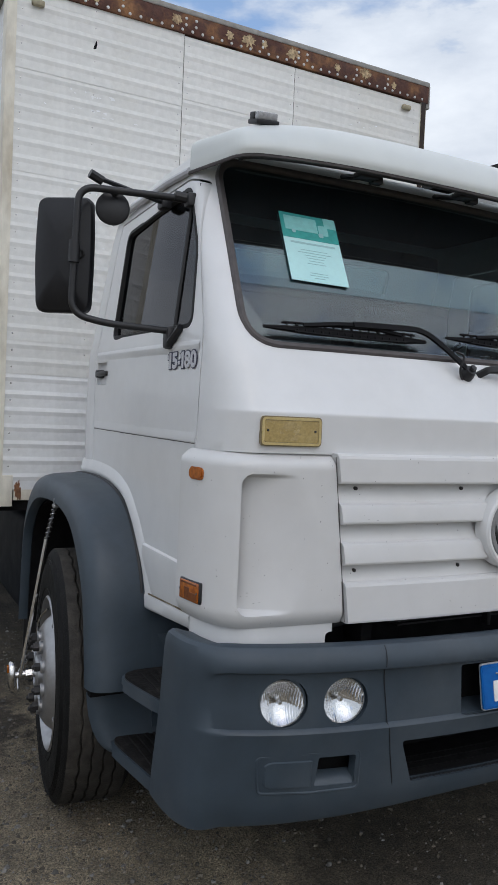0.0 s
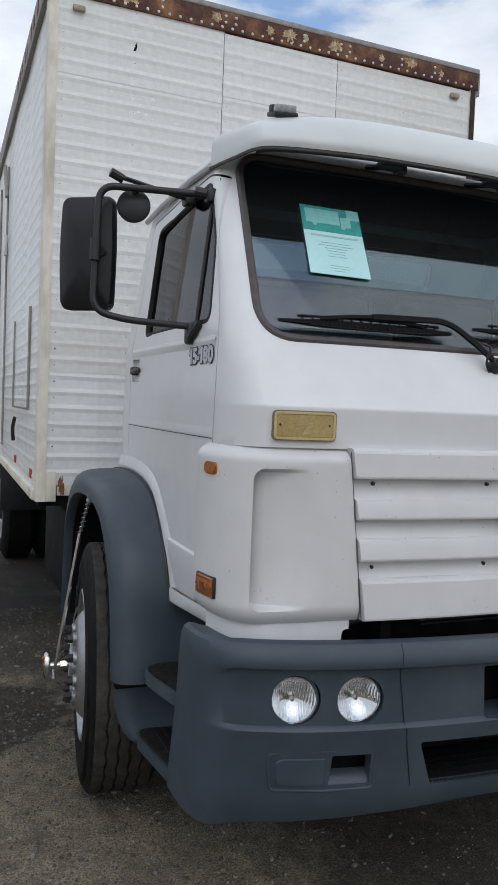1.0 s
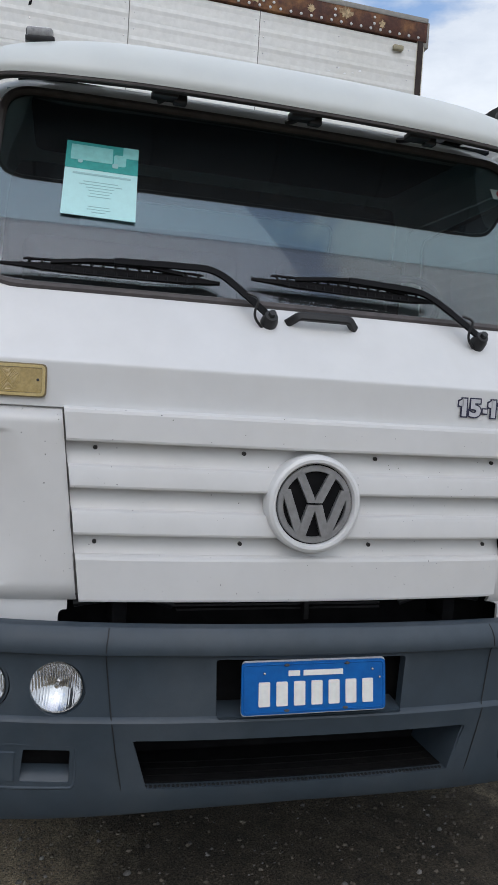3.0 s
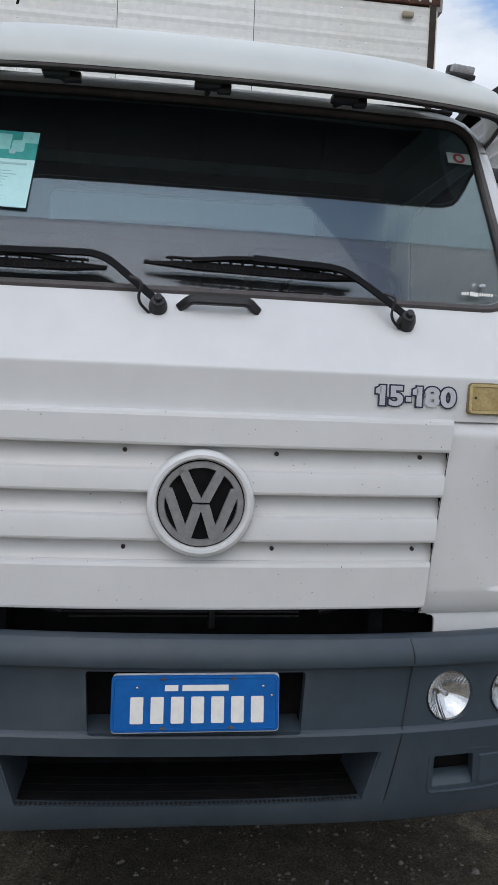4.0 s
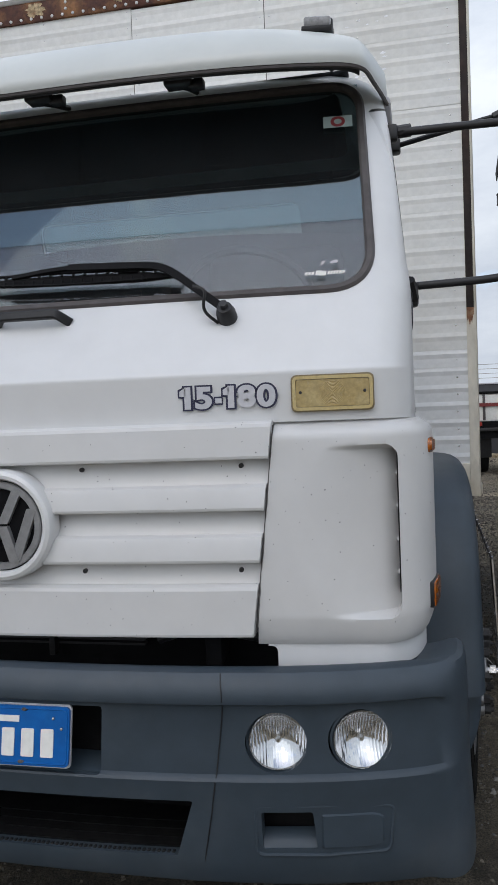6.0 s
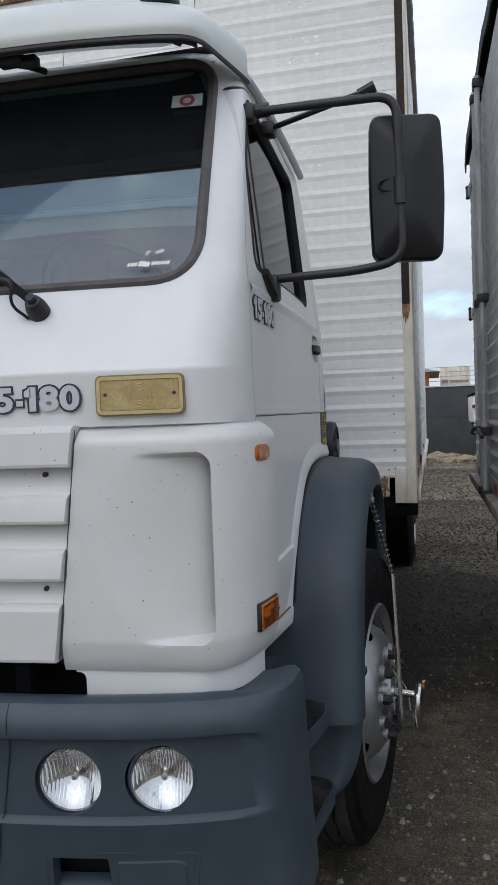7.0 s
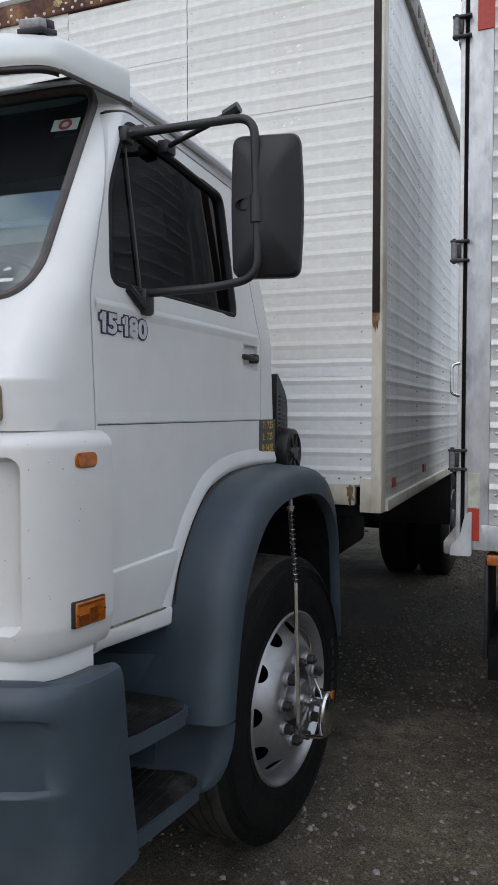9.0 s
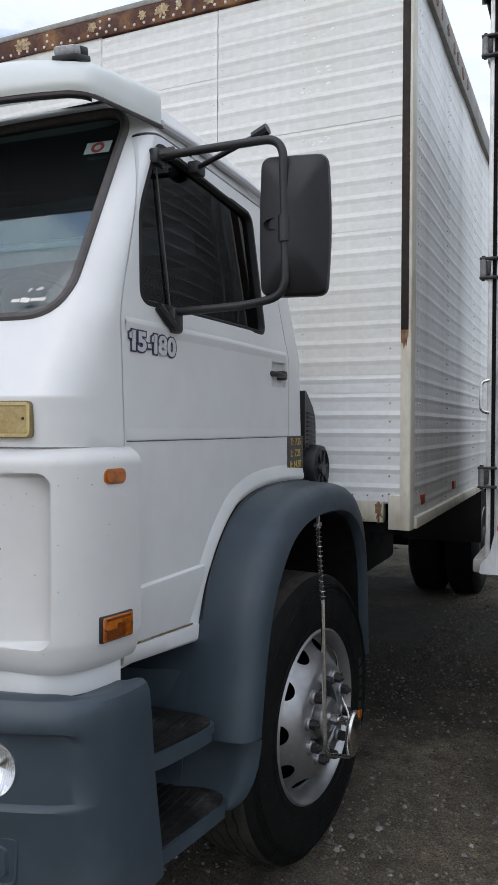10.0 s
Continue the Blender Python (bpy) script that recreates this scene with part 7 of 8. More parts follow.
def build_wiper(tip, end, elbow, pivot):
    w = empty("windscreen_wiper", "", "")
    w.parent = truck
    tagged(w, "black windscreen wiper resting on the glass")
    a, b = glass_pt(*tip, 0.012), glass_pt(*end, 0.012)
    d = (b - a)

    def along(t, out=0.0, up=0.0):
        x, z = tip[0] + (end[0] - tip[0]) * t, tip[1] + (end[1] - tip[1]) * t
        return glass_pt(x, z + up, 0.012 + out)
    # tapered rubber, a thin spoiler rail above it and small webs between the two
    rows = []
    for k in range(25):
        t = k / 24
        g = 0.35 + 0.65 * min(1.0, 4.2 * t, 5.5 * (1 - t) + 0.15)
        rows.append([along(t, o * g, u * g) for o, u in ((-0.004, -0.012), (0.010, -0.012), (0.014, 0.0), (0.010, 0.007), (-0.004, 0.007))])
    bm = grid(rows, closed=True)
    bm.verts.ensure_lookup_table()
    bm.faces.new(bm.verts[:5])
    bm.faces.new(list(reversed(bm.verts[-5:])))
    part("wiper_blade", bm, WIPERBLACK, w, "black rubber wiper blade")
    for lo, hi, up0 in ((0.10, 0.92, 0.0145), (0.16, 0.86, -0.019)):
        rail = [along(lo + (hi - lo) * k / 16, 0.012, up0 * (0.75 + 0.25 * math.sin(math.pi * k / 16))) for k in range(17)]
        part("blade_rail", sweep(rail, [(-0.0022, -0.003), (0.0022, -0.003), (0.0022, 0.003), (-0.0022, 0.003)], up=(0, -0.87, 0.49)), WIPERBLACK, w)
        for k in range(15):
            t = lo + (hi - lo) * (k + 0.5) / 15
            web = [along(t, 0.011, up0), along(t, 0.011, up0 * 0.3)]
            part("blade_web", sweep(web, circle(0.0042, 6)), WIPERBLACK, w)
    bow = [along(0.22, 0.014, 0.006), along(0.40, 0.026, 0.012), along(0.52, 0.030, 0.014), along(0.64, 0.026, 0.012), along(0.82, 0.014, 0.006)]
    part("blade_bow", sweep(bow, [(-0.006, -0.004), (0.006, -0.004), (0.006, 0.004), (-0.006, 0.004)], up=(0, -0.87, 0.49)), WIPERBLACK, w)
    e, p = glass_pt(*elbow, 0.036), Vector(pivot)
    part("wiper_arm", sweep(bend_path([along(0.50, 0.034, 0.012), e, e + (p - e) * 0.5 + Vector((0.0, -0.008, 0.0)), p], 0.05, 4), [(-0.010, -0.004), (0.010, -0.004), (0.008, 0.005), (-0.008, 0.005)], up=(0, -0.87, 0.49)), WIPERBLACK, w)
    m = Matrix.Translation(p + Vector((0, 0.016, -0.012))) @ Matrix.Rotation(radians(55), 4, "X")
    part("wiper_pivot", revolve([(0.026, -0.02), (0.024, 0.012), (0.018, 0.030), (0.0, 0.034)], m, 20), BLACK, w)
    part("wiper_nut", revolve([(0.011, 0.03), (0.011, 0.044), (0, 0.046)], m, 6), BLACK, w)
    hose = [p + Vector((-0.02, 0.01, -0.03)), p + Vector((-0.055, -0.01, 0.0)), p + Vector((-0.04, -0.02, 0.05)), p + Vector((-0.075, -0.01, 0.06))]
    part("washer_hose", tube(hose, 0.004, 6, 0.03), BLACK, w)


build_wiper((-0.850, 1.836), (-0.255, 1.834), (-0.270, 1.860), (-0.118, 0.122, 1.750))
build_wiper((-0.160, 1.858), (0.425, 1.844), (0.384, 1.858), (0.556, 0.126, 1.745))


def build_front_handle():
    bm = bmesh.new()
    y = lambda x, z: cab_front(x, z)
    p = [Vector((-0.062, y(0, 1.738) + 0.006, 1.740)), Vector((-0.034, y(0, 1.76) - 0.034, 1.762)), Vector((0.118, y(0, 1.76) - 0.034, 1.762)), Vector((0.146, y(0, 1.738) + 0.006, 1.740))]
    sweep(bend_path(p, 0.012, 4), [(-0.012, -0.006), (-0.008, -0.009), (0.008, -0.009), (0.012, -0.006), (0.012, 0.006), (0.008, 0.009), (-0.008, 0.009), (-0.012, 0.006)], bm=bm, up=(0, -1, 0.2))
    part("front_grab_handle", bm, BLACK, truck, "black grab handle below the windscreen")


build_front_handle()


def build_papers():
    # sheet taped inside the glass, the film's cyan tint painted into its colours
    slope = math.atan2(0.365, 0.65)
    m = Matrix.Translation((-0.586, cab_front(-0.586, 2.132) + 0.001, 2.132)) @ Matrix.Rotation(radians(-3), 4, "Z") @ Matrix.Rotation(radians(90) - slope, 4, "X") @ Matrix.Rotation(radians(-1.5), 4, "Z")
    sheet = empty("price_sheet", "", "")
    sheet.parent = None
    tagged(sheet, "printed sale sheet taped on the windscreen, the film's cyan tint painted in", "paper sheet")

    def flat(x0, x1, z0, z1, mat, name, d, r=0.0):
        bm = prism(rounded([(x0, z0), (x1, z0), (x1, z1), (x0, z1)], r, 3) if r else [Vector(q) for q in ((x0, z0), (x1, z0), (x1, z1), (x0, z1))], "z", d, d + 0.0006)
        bmesh.ops.transform(bm, matrix=m, verts=bm.verts)
        part(name, bm, mat, sheet)
    flat(-0.106, 0.106, -0.141, 0.141, PAPER, "paper", 0.0)
    flat(-0.106, 0.106, 0.035, 0.141, TEAL, "printed_picture", 0.001)
    flat(-0.092, 0.030, 0.068, 0.128, PALETEAL, "picture_block", 0.002)
    flat(0.034, 0.070, 0.062, 0.106, PALETEAL, "picture_block", 0.002, 0.008)
    flat(0.060, 0.106, 0.098, 0.141, PALETEAL, "picture_block", 0.002)
    flat(0.030, 0.048, 0.052, 0.070, INKGREY, "picture_block", 0.003, 0.006)
    flat(-0.070, -0.056, 0.056, 0.070, INKGREY, "picture_block", 0.003, 0.006)
    flat(-0.082, 0.086, 0.014, 0.021, INKGREY, "print_bar", 0.001)
    for k, w in enumerate((0.050, 0.062, 0.040, 0.034, 0.028, 0.034)):
        flat(-w, w, -0.012 - 0.011 * k, -0.0098 - 0.011 * k, INKGREY, "print_bar", 0.001)
    for k, w in enumerate((0.032, 0.034, 0.020)):
        flat(-w, w, -0.105 - 0.010 * k, -0.103 - 0.010 * k, INKGREY, "print_bar", 0.001)
    # stickers on the glass; the ringed one is coloured greyer as if behind it
    m = Matrix.Translation((0.815, cab_front(0.815, 2.292) - 0.0005, 2.292)) @ Matrix.Rotation(radians(5), 4, "Z") @ Matrix.Rotation(radians(90) - slope, 4, "X")
    bm = prism([(-0.040, -0.022), (0.040, -0.022), (0.040, 0.022), (-0.040, 0.022)], "z", 0.001, 0.002)
    bmesh.ops.transform(bm, matrix=m, verts=bm.verts)
    part("sticker_sheet", bm, GLASSTEAL, windscreen, "pale grey-green sticker with a red ring")
    part("sticker_ring", revolve([(0.020, 0.002), (0.020, 0.003), (0.011, 0.003), (0.011, 0.002)], m, 24), material("dull_red_ring", (0.25, 0.03, 0.035), 0.5), windscreen)
    m = Matrix.Translation((0.79, cab_front(0.79, 1.832) - 0.0005, 1.832)) @ Matrix.Rotation(radians(5), 4, "Z") @ Matrix.Rotation(radians(90) - slope, 4, "X")
    bm = bmesh.new()
    for x0, x1, z0, z1 in ((-0.050, -0.044, -0.005, 0.005), (-0.042, -0.036, -0.005, 0.005), (-0.034, -0.028, -0.005, 0.005), (-0.024, -0.010, -0.006, 0.008), (-0.011, 0.002, -0.008, 0.005), (0.006, 0.011, -0.005, 0.005), (0.013, 0.018, -0.005, 0.005), (0.020, 0.025, -0.005, 0.005), (0.027, 0.032, -0.005, 0.005), (0.034, 0.040, -0.005, 0.005), (0.042, 0.048, -0.005, 0.005)):
        q = prism(rounded([(x0, z0), (x1, z0), (x1 + 0.003, z1), (x0 + 0.003, z1)], 0.0012, 2), "z", 0.001, 0.002)
        merge(bm, q, m)
    part("dealer_sticker", bm, LETTER, windscreen, "white dealer sticker bars on the glass")
    bm = bmesh.new()
    for x0, x1, z0, z1 in ((-0.010, -0.003, 0.026, 0.030), (-0.008, 0.002, 0.032, 0.037), (0.014, 0.022, 0.028, 0.035), (0.020, 0.034, 0.030, 0.039)):
        merge(bm, prism(rounded([(x0, z0), (x1, z0), (x1, z1), (x0, z1)], 0.005, 3), "z", 0.001, 0.002), m)
    part("small_sticker", bm, SILVERTXT, windscreen)
    # weights painted on the rear of the cab side
    c = side_of(1, 1.61, 1.412, 0.0015)
    m = Matrix.Translation(c) @ Matrix.Rotation(radians(91.5), 4, "Z") @ Matrix.Rotation(radians(90), 4, "X")
    bm = prism([(-0.098, -0.070), (0.098, -0.070), (0.098, 0.070), (-0.098, 0.070)], "z", -0.001, 0.001)
    bmesh.ops.transform(bm, matrix=m, verts=bm.verts)
    tare = part("weight_panel", bm, SEAL, truck, "dark painted panel with yellow weights")
    for k, words in enumerate(("T:  7.25", "L:  7.25", "B: 14.50")):
        tagged(lettering(words, 0.041, m @ Matrix.Translation((0, 0.046 - 0.046 * k, 0.0015)), YELLOWTXT, tare, "weight_lettering", 0.0006, 0.0004), kind="stuff")


build_papers()


# ---- cab interior ----
def build_interior():
    part("headliner", box(-0.84, 0.84, 0.62, 1.42, 2.478, 2.492, 0.004), LININGDARK, truck)
    rows = [[((cab_side(1.40, z) - 0.03) * (k / 8 - 1), lerp(YR, z) - 0.045, z) for k in range(17)] for z in (1.35, 1.60, 1.82, 1.95, 2.15, 2.30, 2.40, 2.47)]
    lining = part("cab_back_lining", shell(rows, 0.008), LININGDARK, truck, "dark lining on the cab's rear wall")
    boolean(lining, [prism(rounded([(-0.60, 2.08), (0.58, 2.08), (0.57, 2.355), (-0.59, 2.355)], 0.04), "y", 1.2, 2.0)])
    rows = [[(x, y, z) for x in [-0.88 + 0.11 * k for k in range(17)]] for y, z in ((0.23, 1.775), (0.34, 1.80), (0.46, 1.805), (0.58, 1.78), (0.63, 1.70), (0.62, 1.45))]
    part("dashboard", shell(rows, -0.02), LININGDARK, truck)
    for x, w in ((0.50, 0.26), (-0.38, 0.44)):
        seat = empty("cab_seat", "", "")
        seat.parent = truck
        tagged(seat, "dark grey cloth cab seat")
        part("seat_back", box(x - w, x + w, 1.20, 1.34, 1.62, 2.12, 0.05, 3), SEATCLOTH, seat)
        part("seat_cushion", box(x - w, x + w, 0.78, 1.30, 1.50, 1.66, 0.05, 3), SEATCLOTH, seat)
    xs = [-0.88 + 0.088 * k for k in range(21)]
    crown = [(x, 2.222 - 0.05 * (x / 0.88) ** 2) for x in xs]
    part("bunk_back", prism([(-0.88, 1.80), (0.88, 1.80)] + crown[::-1], "y", 1.36, 1.44), SEATCLOTH, truck, "dark grey padded back behind the seats")
    m = Matrix.Translation((0.50, 0.70, 1.86)) @ Matrix.Rotation(radians(-35), 4, "X")
    path = [m @ Vector((0.20 * math.cos(a), 0.20 * math.sin(a), 0)) for a in [2 * math.pi * k / 32 for k in range(32)]]
    part("steering_wheel", sweep(path, circle(0.014, 8), closed=True), BLACK, truck)
    part("steering_column", tube([(0.50, 0.70, 1.86), (0.50, 0.55, 1.55)], 0.03, 10), BLACK, truck)


build_interior()


# ---- the neighbouring trailer, tail towards the truck ----
def build_trailer():
    trailer = empty("semi_trailer", "bare aluminium box trailer with rear doors and a black tarpaulin top", "trailer", (0, 0, 0))
    C1 = Vector((1.746, 1.72, 0.0))
    base = Matrix.Translation(C1) @ Matrix.Rotation(radians(0.6), 4, "Z")

    def put(name, bm, mat, parent=trailer, label="", smooth=35.0):
        bmesh.ops.transform(bm, matrix=base, verts=bm.verts)
        return part(name, bm, mat, parent, label, smooth)
    W, H0, H1, L = 2.35, 0.985, 3.18, 9.0
    # side facing the yard: galvanised post, then riveted strips
    put("corner_post", box(0.0, 0.090, -0.004, 0.05, H0, H1 + 0.05, 0.006), GALV, label="dented galvanised corner post")
    put("corner_post", box(0.0, 0.060, W - 0.05, W + 0.004, H0, H1, 0.006), GALV)
    side = empty("trailer_side", "", "")
    side.parent = trailer
    n = 27
    h = (H1 - H0 - 0.10) / n
    sec = strip_section(h, 0.009)
    rows = [[(0.09 + (L - 0.09) * k / 4, 0.004 - d, z) for d, z in sec] for k in range(5)]
    bm = shell(rows, 0.003)
    bmesh.ops.transform(bm, matrix=base, verts=bm.verts)
    me = finish(bm, "trailer_slat", BARE, 40)
    for r in range(n):
        ob = new("trailer_slat", me)
        ob.parent = side
        ob.location = (0, 0, H0 + 0.10 + h * r)
    put("side_lining", box(0.05, L, 0.012, 0.03, H0, H1), BARE, side)
    verts = bmesh.new()
    for r in range(n):
        for x in (0.115, 0.55, 0.60, 1.1, 1.15):
            revolve([(0.008, -0.001), (0.006, 0.003), (0, 0.0045)], Matrix.Translation((x, 0.003, H0 + 0.10 + h * r + 0.035)) @ Matrix.Rotation(radians(90), 4, "X"), 8, bm=verts)
    tagged(put("trailer_rivets", verts, STEEL, side), kind="stuff")
    put("lower_rail", box(0.06, L, -0.006, 0.04, H0, H0 + 0.098, 0.004), GALV)
    put("red_reflector", box(0.012, 0.056, -0.0075, -0.003, 1.02, 1.145, 0.001, 1), RED, label="faded red reflective tape")
    put("pale_reflector", box(0.012, 0.056, -0.0072, -0.003, 1.147, 1.28, 0.001, 1), material("faded_pale_tape", (0.46, 0.46, 0.38), 0.6, grain=0.2, grain_scale=30, dirt=(0.55, 0.56, 0.56), dirt_amount=0.8, dirt_scale=12))
    put("red_reflector", box(0.03, 0.09, -0.0075, -0.003, 2.93, 3.15, 0.001, 1), RED)
    put("rear_sill", box(-0.075, 0.03, -0.02, W, H0 - 0.02, H0 + 0.035, 0.01), RAIL)
    bm = prism(rounded([(-0.050, H0 - 0.02), (0.03, H0 - 0.02), (0.03, H0 + 0.15), (0.006, H0 + 0.14), (-0.014, H0 + 0.05), (-0.044, H0 + 0.02)], 0.01, 3), "y", -0.035, 0.0)
    put("sill_bracket", bm, GALV, label="galvanised lower door bracket")
    # two rear doors with lock rods, hinges and a handle
    for k in range(2):
        y0 = 0.02 + k * (W / 2 - 0.01)
        y1 = y0 + W / 2 - 0.025
        door = empty("cargo_door", "", "")
        door.parent = trailer
        tagged(door, "closed ribbed aluminium rear door")
        sec = strip_section((H1 - H0 - 0.15) / 26, 0.009)
        hh = (H1 - H0 - 0.15) / 26
        rows = [[(-0.024 - d, y0 + 0.03 + (y1 - y0 - 0.06) * j / 3, z) for d, z in sec] for j in range(4)]
        bm = shell(rows, -0.003)
        bmesh.ops.transform(bm, matrix=base, verts=bm.verts)
        me = finish(bm, "door_slat", BARE, 40)
        for r in range(26):
            ob = new("door_slat", me)
            ob.parent = door
            ob.location = (0, 0, H0 + 0.11 + hh * r)
        put("door_frame", box(-0.022, 0.0, y0, y1, H0 + 0.05, H1 - 0.02), BARE, door)
        put("door_kick_plate", box(-0.034, -0.020, y0, y1, H0 + 0.04, H0 + 0.125, 0.003), GALV, door)
        for yy in (y0 + 0.018, y1 - 0.018):
            put("door_stile", box(-0.030, -0.018, yy - 0.018, yy + 0.018, H0 + 0.05, H1 - 0.02, 0.003), GALV, door)
        yr = y1 - 0.10 if k == 0 else y0 + 0.10
        put("lock_rod", tube([(-0.065, yr, H0 + 0.02), (-0.065, yr, H1 + 0.02)], 0.015, 10), GALV, door, "grey lock rod")
        for z in (H0 + 0.03, 1.35, 2.05, H1 - 0.02):
            put("rod_guide", box(-0.088, -0.03, yr - 0.03, yr + 0.03, z - 0.022, z + 0.022, 0.005), IRON, door)
        put("rod_handle", tube([(-0.075, yr, 1.36), (-0.10, yr - (0.05 if k == 0 else -0.05), 1.36), (-0.10, yr - (0.3 if k == 0 else -0.3), 1.33)], 0.011, 8), IRON, door)
        yh = 0.0 if k == 0 else W
        sgn = -1 if k == 0 else 1
        for z in (1.33, 2.12, 2.95):
            yb, xb = yh + sgn * 0.014, -0.046
            bm = tube([(xb, yb, z - 0.032), (xb, yb, z + 0.032)], 0.0125, 12)
            hinge = put("door_hinge", bm, HINGE, door, "grey steel hinge barrel between two dark arms")
            for dz in (-0.036, 0.036):
                put("hinge_arm", box(-0.060, 0.010, yb - 0.012, yb + 0.012, z + dz - 0.005, z + dz + 0.005, 0.003, 2), IRON, hinge)
                put("hinge_pin", tube([(xb, yb, z + dz * 1.02), (xb, yb, z + dz * 1.30)], 0.007, 8), IRON, hinge)
            put("hinge_leaf", box(-0.036, -0.020, yb - 0.006, yb + 0.006, z - 0.026, z + 0.026, 0.004), IRON, hinge)
            bm = prism(rounded([(y0 + 0.02 if k == 0 else y1 - 0.02, z - 0.035), (y0 + 0.16 if k == 0 else y1 - 0.16, z - 0.02), (y0 + 0.16 if k == 0 else y1 - 0.16, z + 0.02), (y0 + 0.02 if k == 0 else y1 - 0.02, z + 0.035)], 0.012, 3), "x", -0.044, -0.034)
            put("hinge_strap", bm, GALV, door)
        if k == 0:
            put("pull_handle", tube([(-0.022, -0.004, 1.575), (-0.050, -0.012, 1.583), (-0.050, -0.012, 1.692), (-0.022, -0.004, 1.70)], 0.0072, 8, 0.024), STEEL, door, "steel grab handle")
        for yy, mat in ((y0 + 0.12, RED), (y0 + 0.45, CREAM), (y0 + 0.75, RED)):
            put("door_reflector", box(-0.037, -0.033, yy, yy + 0.12, H0 + 0.055, H0 + 0.105, 0.001, 1), mat, door)
    put("door_gap", box(-0.014, -0.001, 0.004, 0.02, H0 + 0.04, H1), DARK)
    put("door_edge", box(-0.030, -0.014, -0.005, 0.02, H0 + 0.04, H1 - 0.02, 0.002), BARE)
    # body, roof and tarpaulin
    put("far_side", box(0.05, L, W - 0.03, W, H0, H1), BARE)
    put("trailer_floor", box(0.0, L, 0.03, W - 0.03, H0, H0 + 0.06), DARK)
    rows = []
    for k in range(17):
        t = k / 16
        y = -0.03 + (W + 0.06) * t
        z = H1 - 0.03 + 0.12 * math.sin(math.pi * t) ** 0.4 + 0.015 * math.sin(t * 23)
        rows.append([(-0.05, y, z - 0.05), (-0.055, y, z), (0.0, y, z + 0.02), (0.3, y, z + 0.03), (L, y, z + 0.03)])
    put("tarpaulin", shell(rows, -0.008), TARP, label="black tarpaulin sheet over the trailer top")
    # running gear and striped rear guard
    for k in range(10):
        mat = RED if k % 2 == 0 else RAIL
        y = 0.12 + 0.21 * k
        put("guard_stripe", prism([(y, 0.50), (y + 0.105, 0.50), (y + 0.205, 0.60), (y + 0.10, 0.60)], "x", 0.088, 0.092), mat)
    put("rear_guard", box(0.092, 0.16, 0.02, W - 0.02, 0.48, 0.62, 0.004), DARK)
    for y in (0.35, 1.9):
        put("guard_post", box(0.16, 0.24, y, y + 0.08, 0.5, H0), DARK)
    put("mud_flap", box(0.075, 0.09, 0.02, 0.55, 0.56, H0 - 0.06, 0.003), BLACK)
    put("tail_lamp", box(0.085, 0.16, -0.01, 0.05, H0 - 0.055, H0 - 0.015, 0.005), AMBER)
    for x in (1.0, 2.2):
        for y in (0.28, W - 0.02):
            m = Matrix.Translation((x, y, 0.5)) @ Matrix.Rotation(radians(90), 4, "X")
            put("trailer_wheel", revolve([(0.28, 0.24), (0.42, 0.25), (0.48, 0.22), (0.5, 0.18), (0.5, 0.05), (0.42, 0.0), (0.28, 0.01), (0.26, 0.1), (0, 0.12)], m, 40), TYRE)
    for y in (0.7, 1.6):
        put("trailer_rail", box(0.2, L, y, y + 0.1, 0.70, H0), DARK)
    put("trailer_leg", box(8.2, 8.35, 0.4, 0.55, 0.0, H0), DARK)
    put("trailer_leg", box(8.2, 8.35, 1.8, 1.95, 0.0, H0), DARK)
    return trailer


build_trailer()


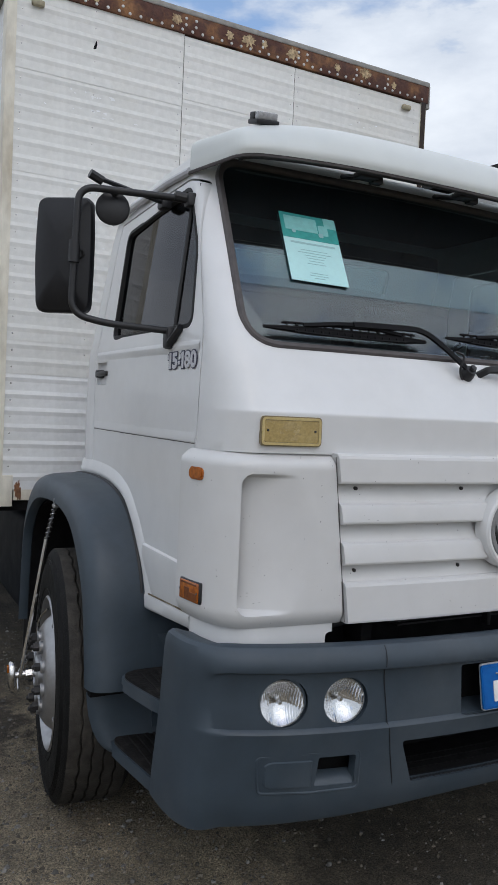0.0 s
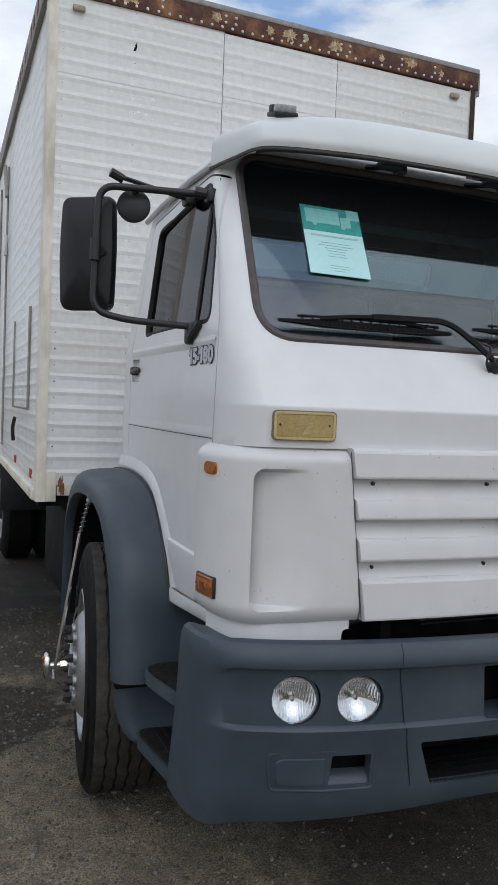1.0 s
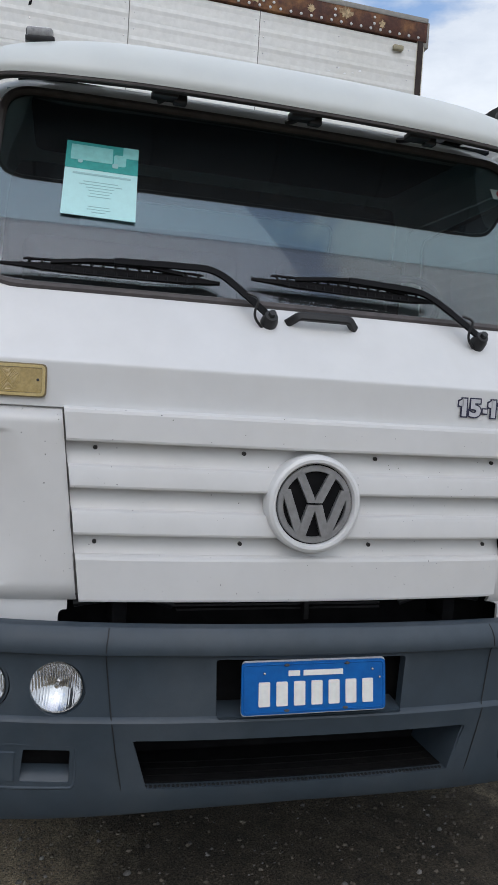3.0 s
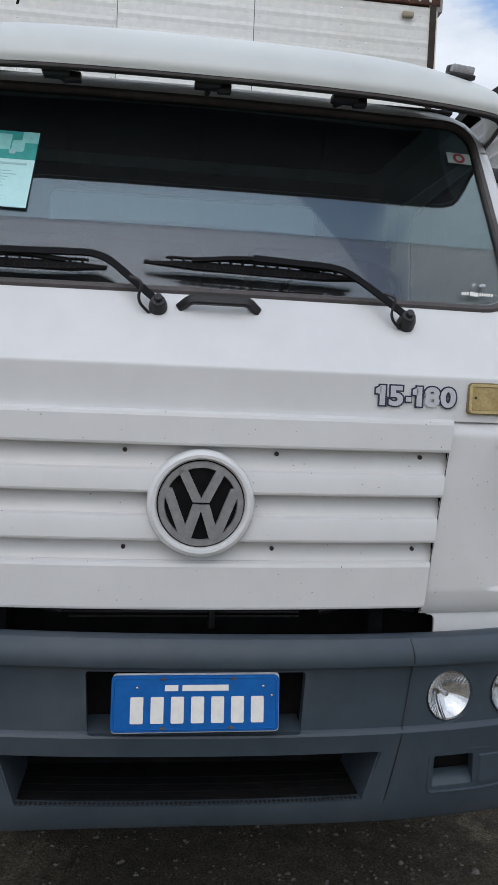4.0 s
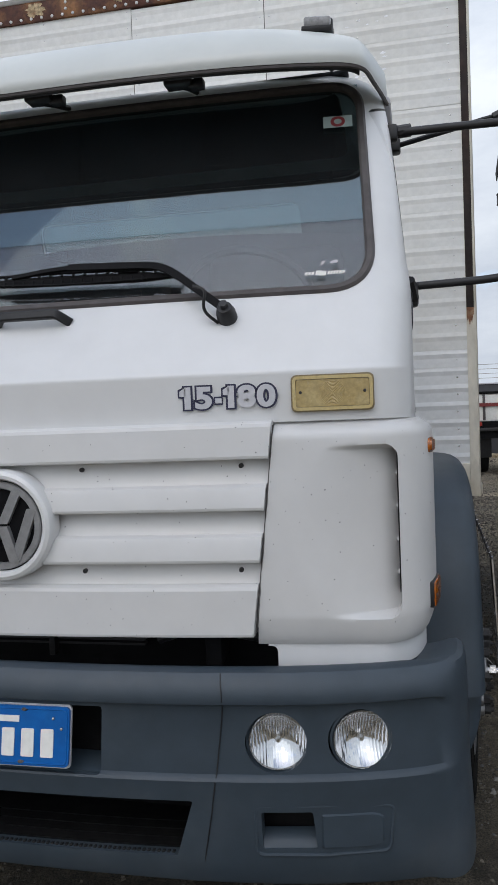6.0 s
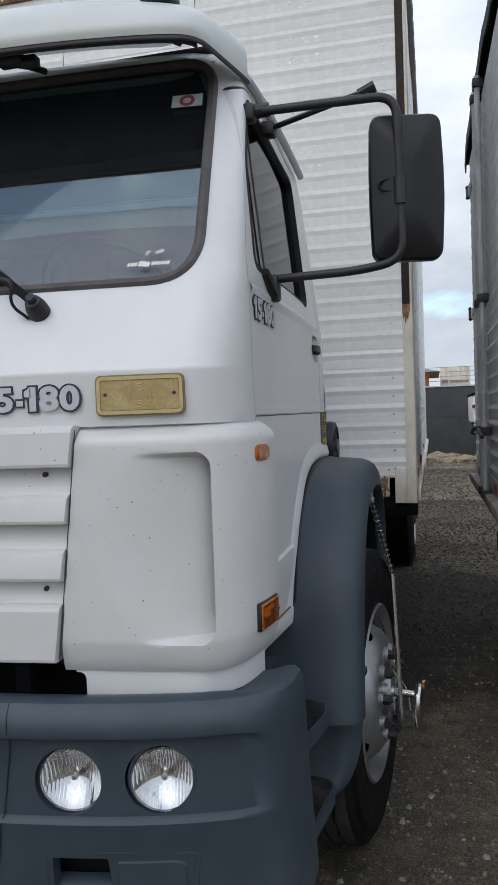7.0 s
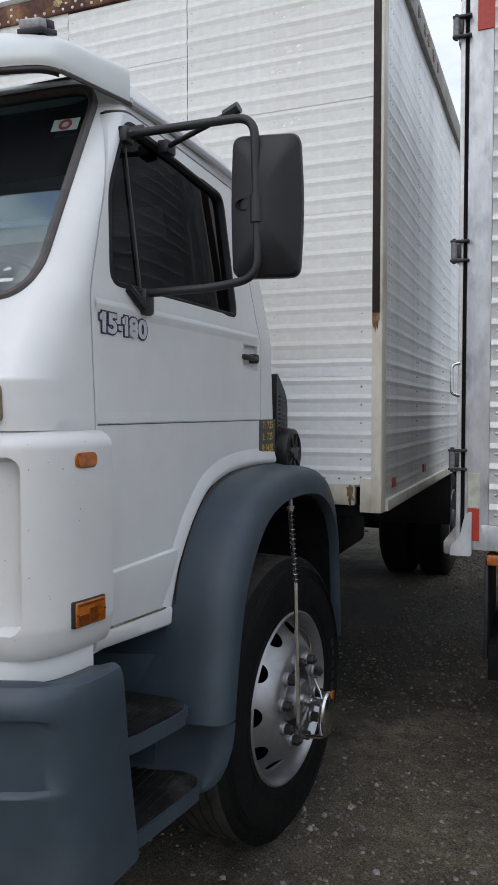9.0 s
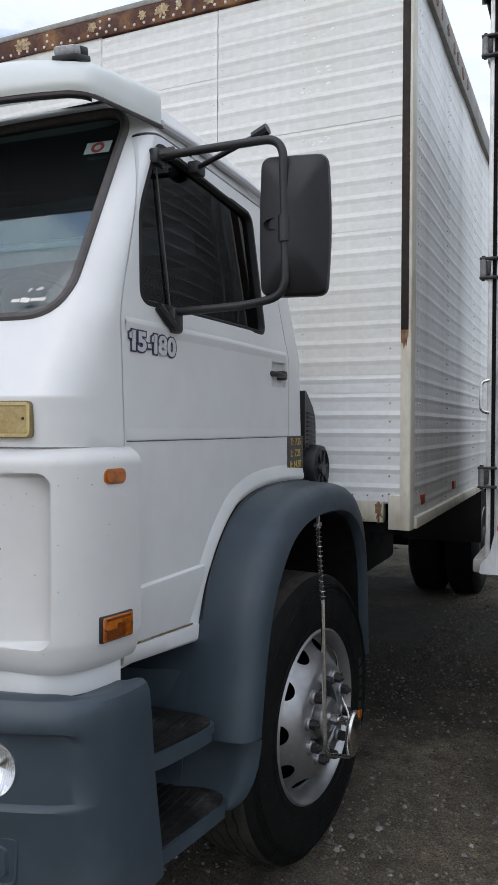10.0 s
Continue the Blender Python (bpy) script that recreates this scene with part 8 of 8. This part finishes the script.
# ---- the far side of the yard ----
def build_distance():
    fence = empty("boundary_fence", "long dark grey panel fence behind the yard", "fence", kind="structure")
    for k in range(16):
        x = -26 + 3.0 * k
        part("fence_panel", box(x + 0.02, x + 2.98, 22.0, 22.08, 0.0, 2.08, 0.01), DARKWALL, fence)
        part("fence_post", box(x - 0.04, x + 0.04, 21.96, 22.0, 0.0, 2.1), DARKWALL, fence)
        part("fence_coping", box(x + 0.0, x + 3.0, 21.97, 22.10, 2.08, 2.12, 0.005), SILVERTXT, fence)
        part("fence_rail", box(x + 0.02, x + 2.98, 21.985, 22.0, 1.18, 1.24), DARKWALL, fence)
    house = empty("orange_house", "orange rendered house with a grey hipped roof", "house", (-1.75, 34, 0))
    part("wall", box(-3, 3.0, 0, 7, 0, 3.12), ORANGEWALL, house)
    rows = [[(-3.5, -0.6, 3.08), (3.5, -0.6, 3.08), (3.5, 7.6, 3.08), (-3.5, 7.6, 3.08)], [(-1.2, 3.0, 3.75), (1.2, 3.0, 3.75), (1.2, 4.0, 3.75), (-1.2, 4.0, 3.75)]]
    bm = grid(rows, closed=True)
    bm.verts.ensure_lookup_table()
    bm.faces.new(bm.verts[4:8])
    bm.faces.new(bm.verts[0:4])
    part("roof", bm, ROOFTILE, house, "", 0)
    for x in (-1.6, 1.9):
        w = part("window", box(x, x + 0.9, -0.06, 0.02, 2.2, 2.9, 0.02), BLACK, house)
        part("window_frame", sweep([(x - 0.02, -0.07, 2.17), (x + 0.92, -0.07, 2.17), (x + 0.92, -0.07, 2.92), (x - 0.02, -0.07, 2.92)], [(-0.04, -0.03), (0.04, -0.03), (0.04, 0.03), (-0.04, 0.03)], closed=True), LETTER, w)
    board = empty("hoarding", "weathered cream advertising hoarding with faded writing beyond the fence", "billboard", (1.82, 40, 0))
    part("panel", box(0.0, 1.53, 0.0, 0.08, 2.2, 3.58, 0.01), CREAM, board)
    for k, (x0, x1, z0, z1) in enumerate(((0.10, 0.42, 2.72, 2.92), (0.48, 1.45, 2.74, 2.88), (0.10, 0.85, 2.52, 2.62), (0.92, 1.42, 2.52, 2.62))):
        part("faded_bar", box(x0, x1, -0.012, 0.0, z0, z1), RAIL, board)
    for x in (0.2, 1.3):
        part("post", box(x - 0.05, x + 0.05, 0.08, 0.18, 0.0, 3.4), DARK, board)
    pole = empty("utility_pole", "dark utility pole with cables beyond the fence", "pole", (3.85, 40, 0))
    part("mast", tube([(0, 0, 0), (0, 0, 3.75)], 0.06, 8), DARK, pole)
    for k in range(4):
        part("cable", sweep([(-16 + 3.2 * i, 0, 2.75 + 0.24 * k - 0.004 * (i - 5) ** 2 + 0.1) for i in range(11)], circle(0.012, 5)), RAIL, pole)
    # heaps of rubble along the fence
    rnd = random.Random(12)
    bm = bmesh.new()
    for _ in range(60):
        x, y, r = rnd.uniform(0.0, 6.0), rnd.uniform(19.5, 21.6), rnd.uniform(0.10, 0.38)
        q = bmesh.new()
        bmesh.ops.create_icosphere(q, subdivisions=1, radius=r)
        for v in q.verts:
            v.co *= rnd.uniform(0.75, 1.15)
            v.co.z *= 0.45
        merge(bm, q, Matrix.Translation((x, y, 0.03)))
    thing("rubble", bm, material("sandy_rubble", (0.30, 0.24, 0.15), 0.9, grain=0.3, grain_scale=12), "low heaps of pale sandy rubble by the fence", "rubble", kind="stuff", smooth=0)
    # lorry tail standing further back
    lorry = empty("distant_lorry", "tail of a white lorry with red trim standing far back", "truck", (2.20, 14.6, 0))
    body = part("body", box(0.0, 2.2, 0.0, 2.2, 1.13, 1.70, 0.03), PANEL, lorry)
    part("top_rail", box(-0.02, 2.22, -0.03, 2.2, 1.70, 1.75, 0.01), DARK, lorry)
    for x in (0.10, 0.34, 0.72, 1.20, 1.68):
        part("upright", box(x, x + 0.05, -0.03, 0.0, 1.16, 1.70, 0.005), SEAL, body)
    part("trim", box(-0.02, 2.2, -0.045, -0.03, 1.44, 1.51), material("dull_red_trim", (0.17, 0.022, 0.02), 0.6, grain=0.2), lorry)
    part("frame", box(0.28, 1.9, 0.0, 2.6, 0.78, 1.13), DARK, lorry)
    part("bumper_bar", box(-0.05, 2.2, -0.06, 0.02, 0.93, 1.00, 0.01), IRON, lorry)
    for x in (0.12, 1.65):
        part("mud_flap", box(x + 0.10, x + 0.42, 0.40, 0.42, 0.36, 0.95, 0.01), BLACK, lorry)
        m = Matrix.Translation((x + 0.4, 1.0, 0.45)) @ Matrix.Rotation(radians(90), 4, "Y")
        part("wheel", revolve([(0, 0), (0.3, 0), (0.43, -0.02), (0.45, -0.06), (0.45, -0.24), (0.43, -0.28), (0, -0.3)], m, 32), TYRE, lorry)
        part("tail_lamp", box(x, x + 0.2, -0.05, 0.02, 1.04, 1.12, 0.01), RED, lorry)


build_distance()

build_pebbles(70000, 7, -3.4, 3.6, -0.5, 4.0, 0.0018, 0.0110, "loose_gravel", "scattered small grey and pale stones on the yard", STONE)
build_pebbles(1300, 8, -3.4, 4.0, -0.5, 6.0, 0.0018, 0.0100, "pale_gravel", "scattered pale small stones on the yard", material("pale_stone", (0.20, 0.180, 0.150), 0.8, grain=0.2, grain_scale=60, island=0.4))
build_pebbles(7800, 15, -3.2, 3.0, -0.3, 3.6, 0.0042, 0.0165, "coarse_gravel", "scattered pale grey stones round the truck", material("pale_grey_stone", (0.165, 0.158, 0.146), 0.85, grain=0.3, grain_scale=50, island=0.5))
build_pebbles(16000, 11, 1.0, 2.8, 3.6, 11.0, 0.004, 0.016, "mid_gravel", "dark and pale stones between the parked vehicles", STONE)
build_pebbles(16000, 12, 1.0, 2.8, 3.6, 11.0, 0.004, 0.018, "dark_mid_gravel", "dark stones between the parked vehicles", DAMPSTONE)
build_pebbles(7000, 13, 0.9, 3.4, 10.0, 20.5, 0.008, 0.026, "distant_dark_gravel", "dark stones towards the fence", DAMPSTONE)
build_pebbles(4500, 14, 0.9, 3.4, 10.0, 20.5, 0.008, 0.028, "distant_gravel", "grey brown stones towards the fence", STONE)
build_pebbles(2500, 9, -6, 6, 4.5, 20.0, 0.006, 0.03, "far_gravel", "loose stones further back in the yard", STONE)
build_pebbles(26000, 10, -3.4, 3.6, -0.5, 4.0, 0.0022, 0.011, "dark_gravel", "scattered dark small stones on the yard", DAMPSTONE)
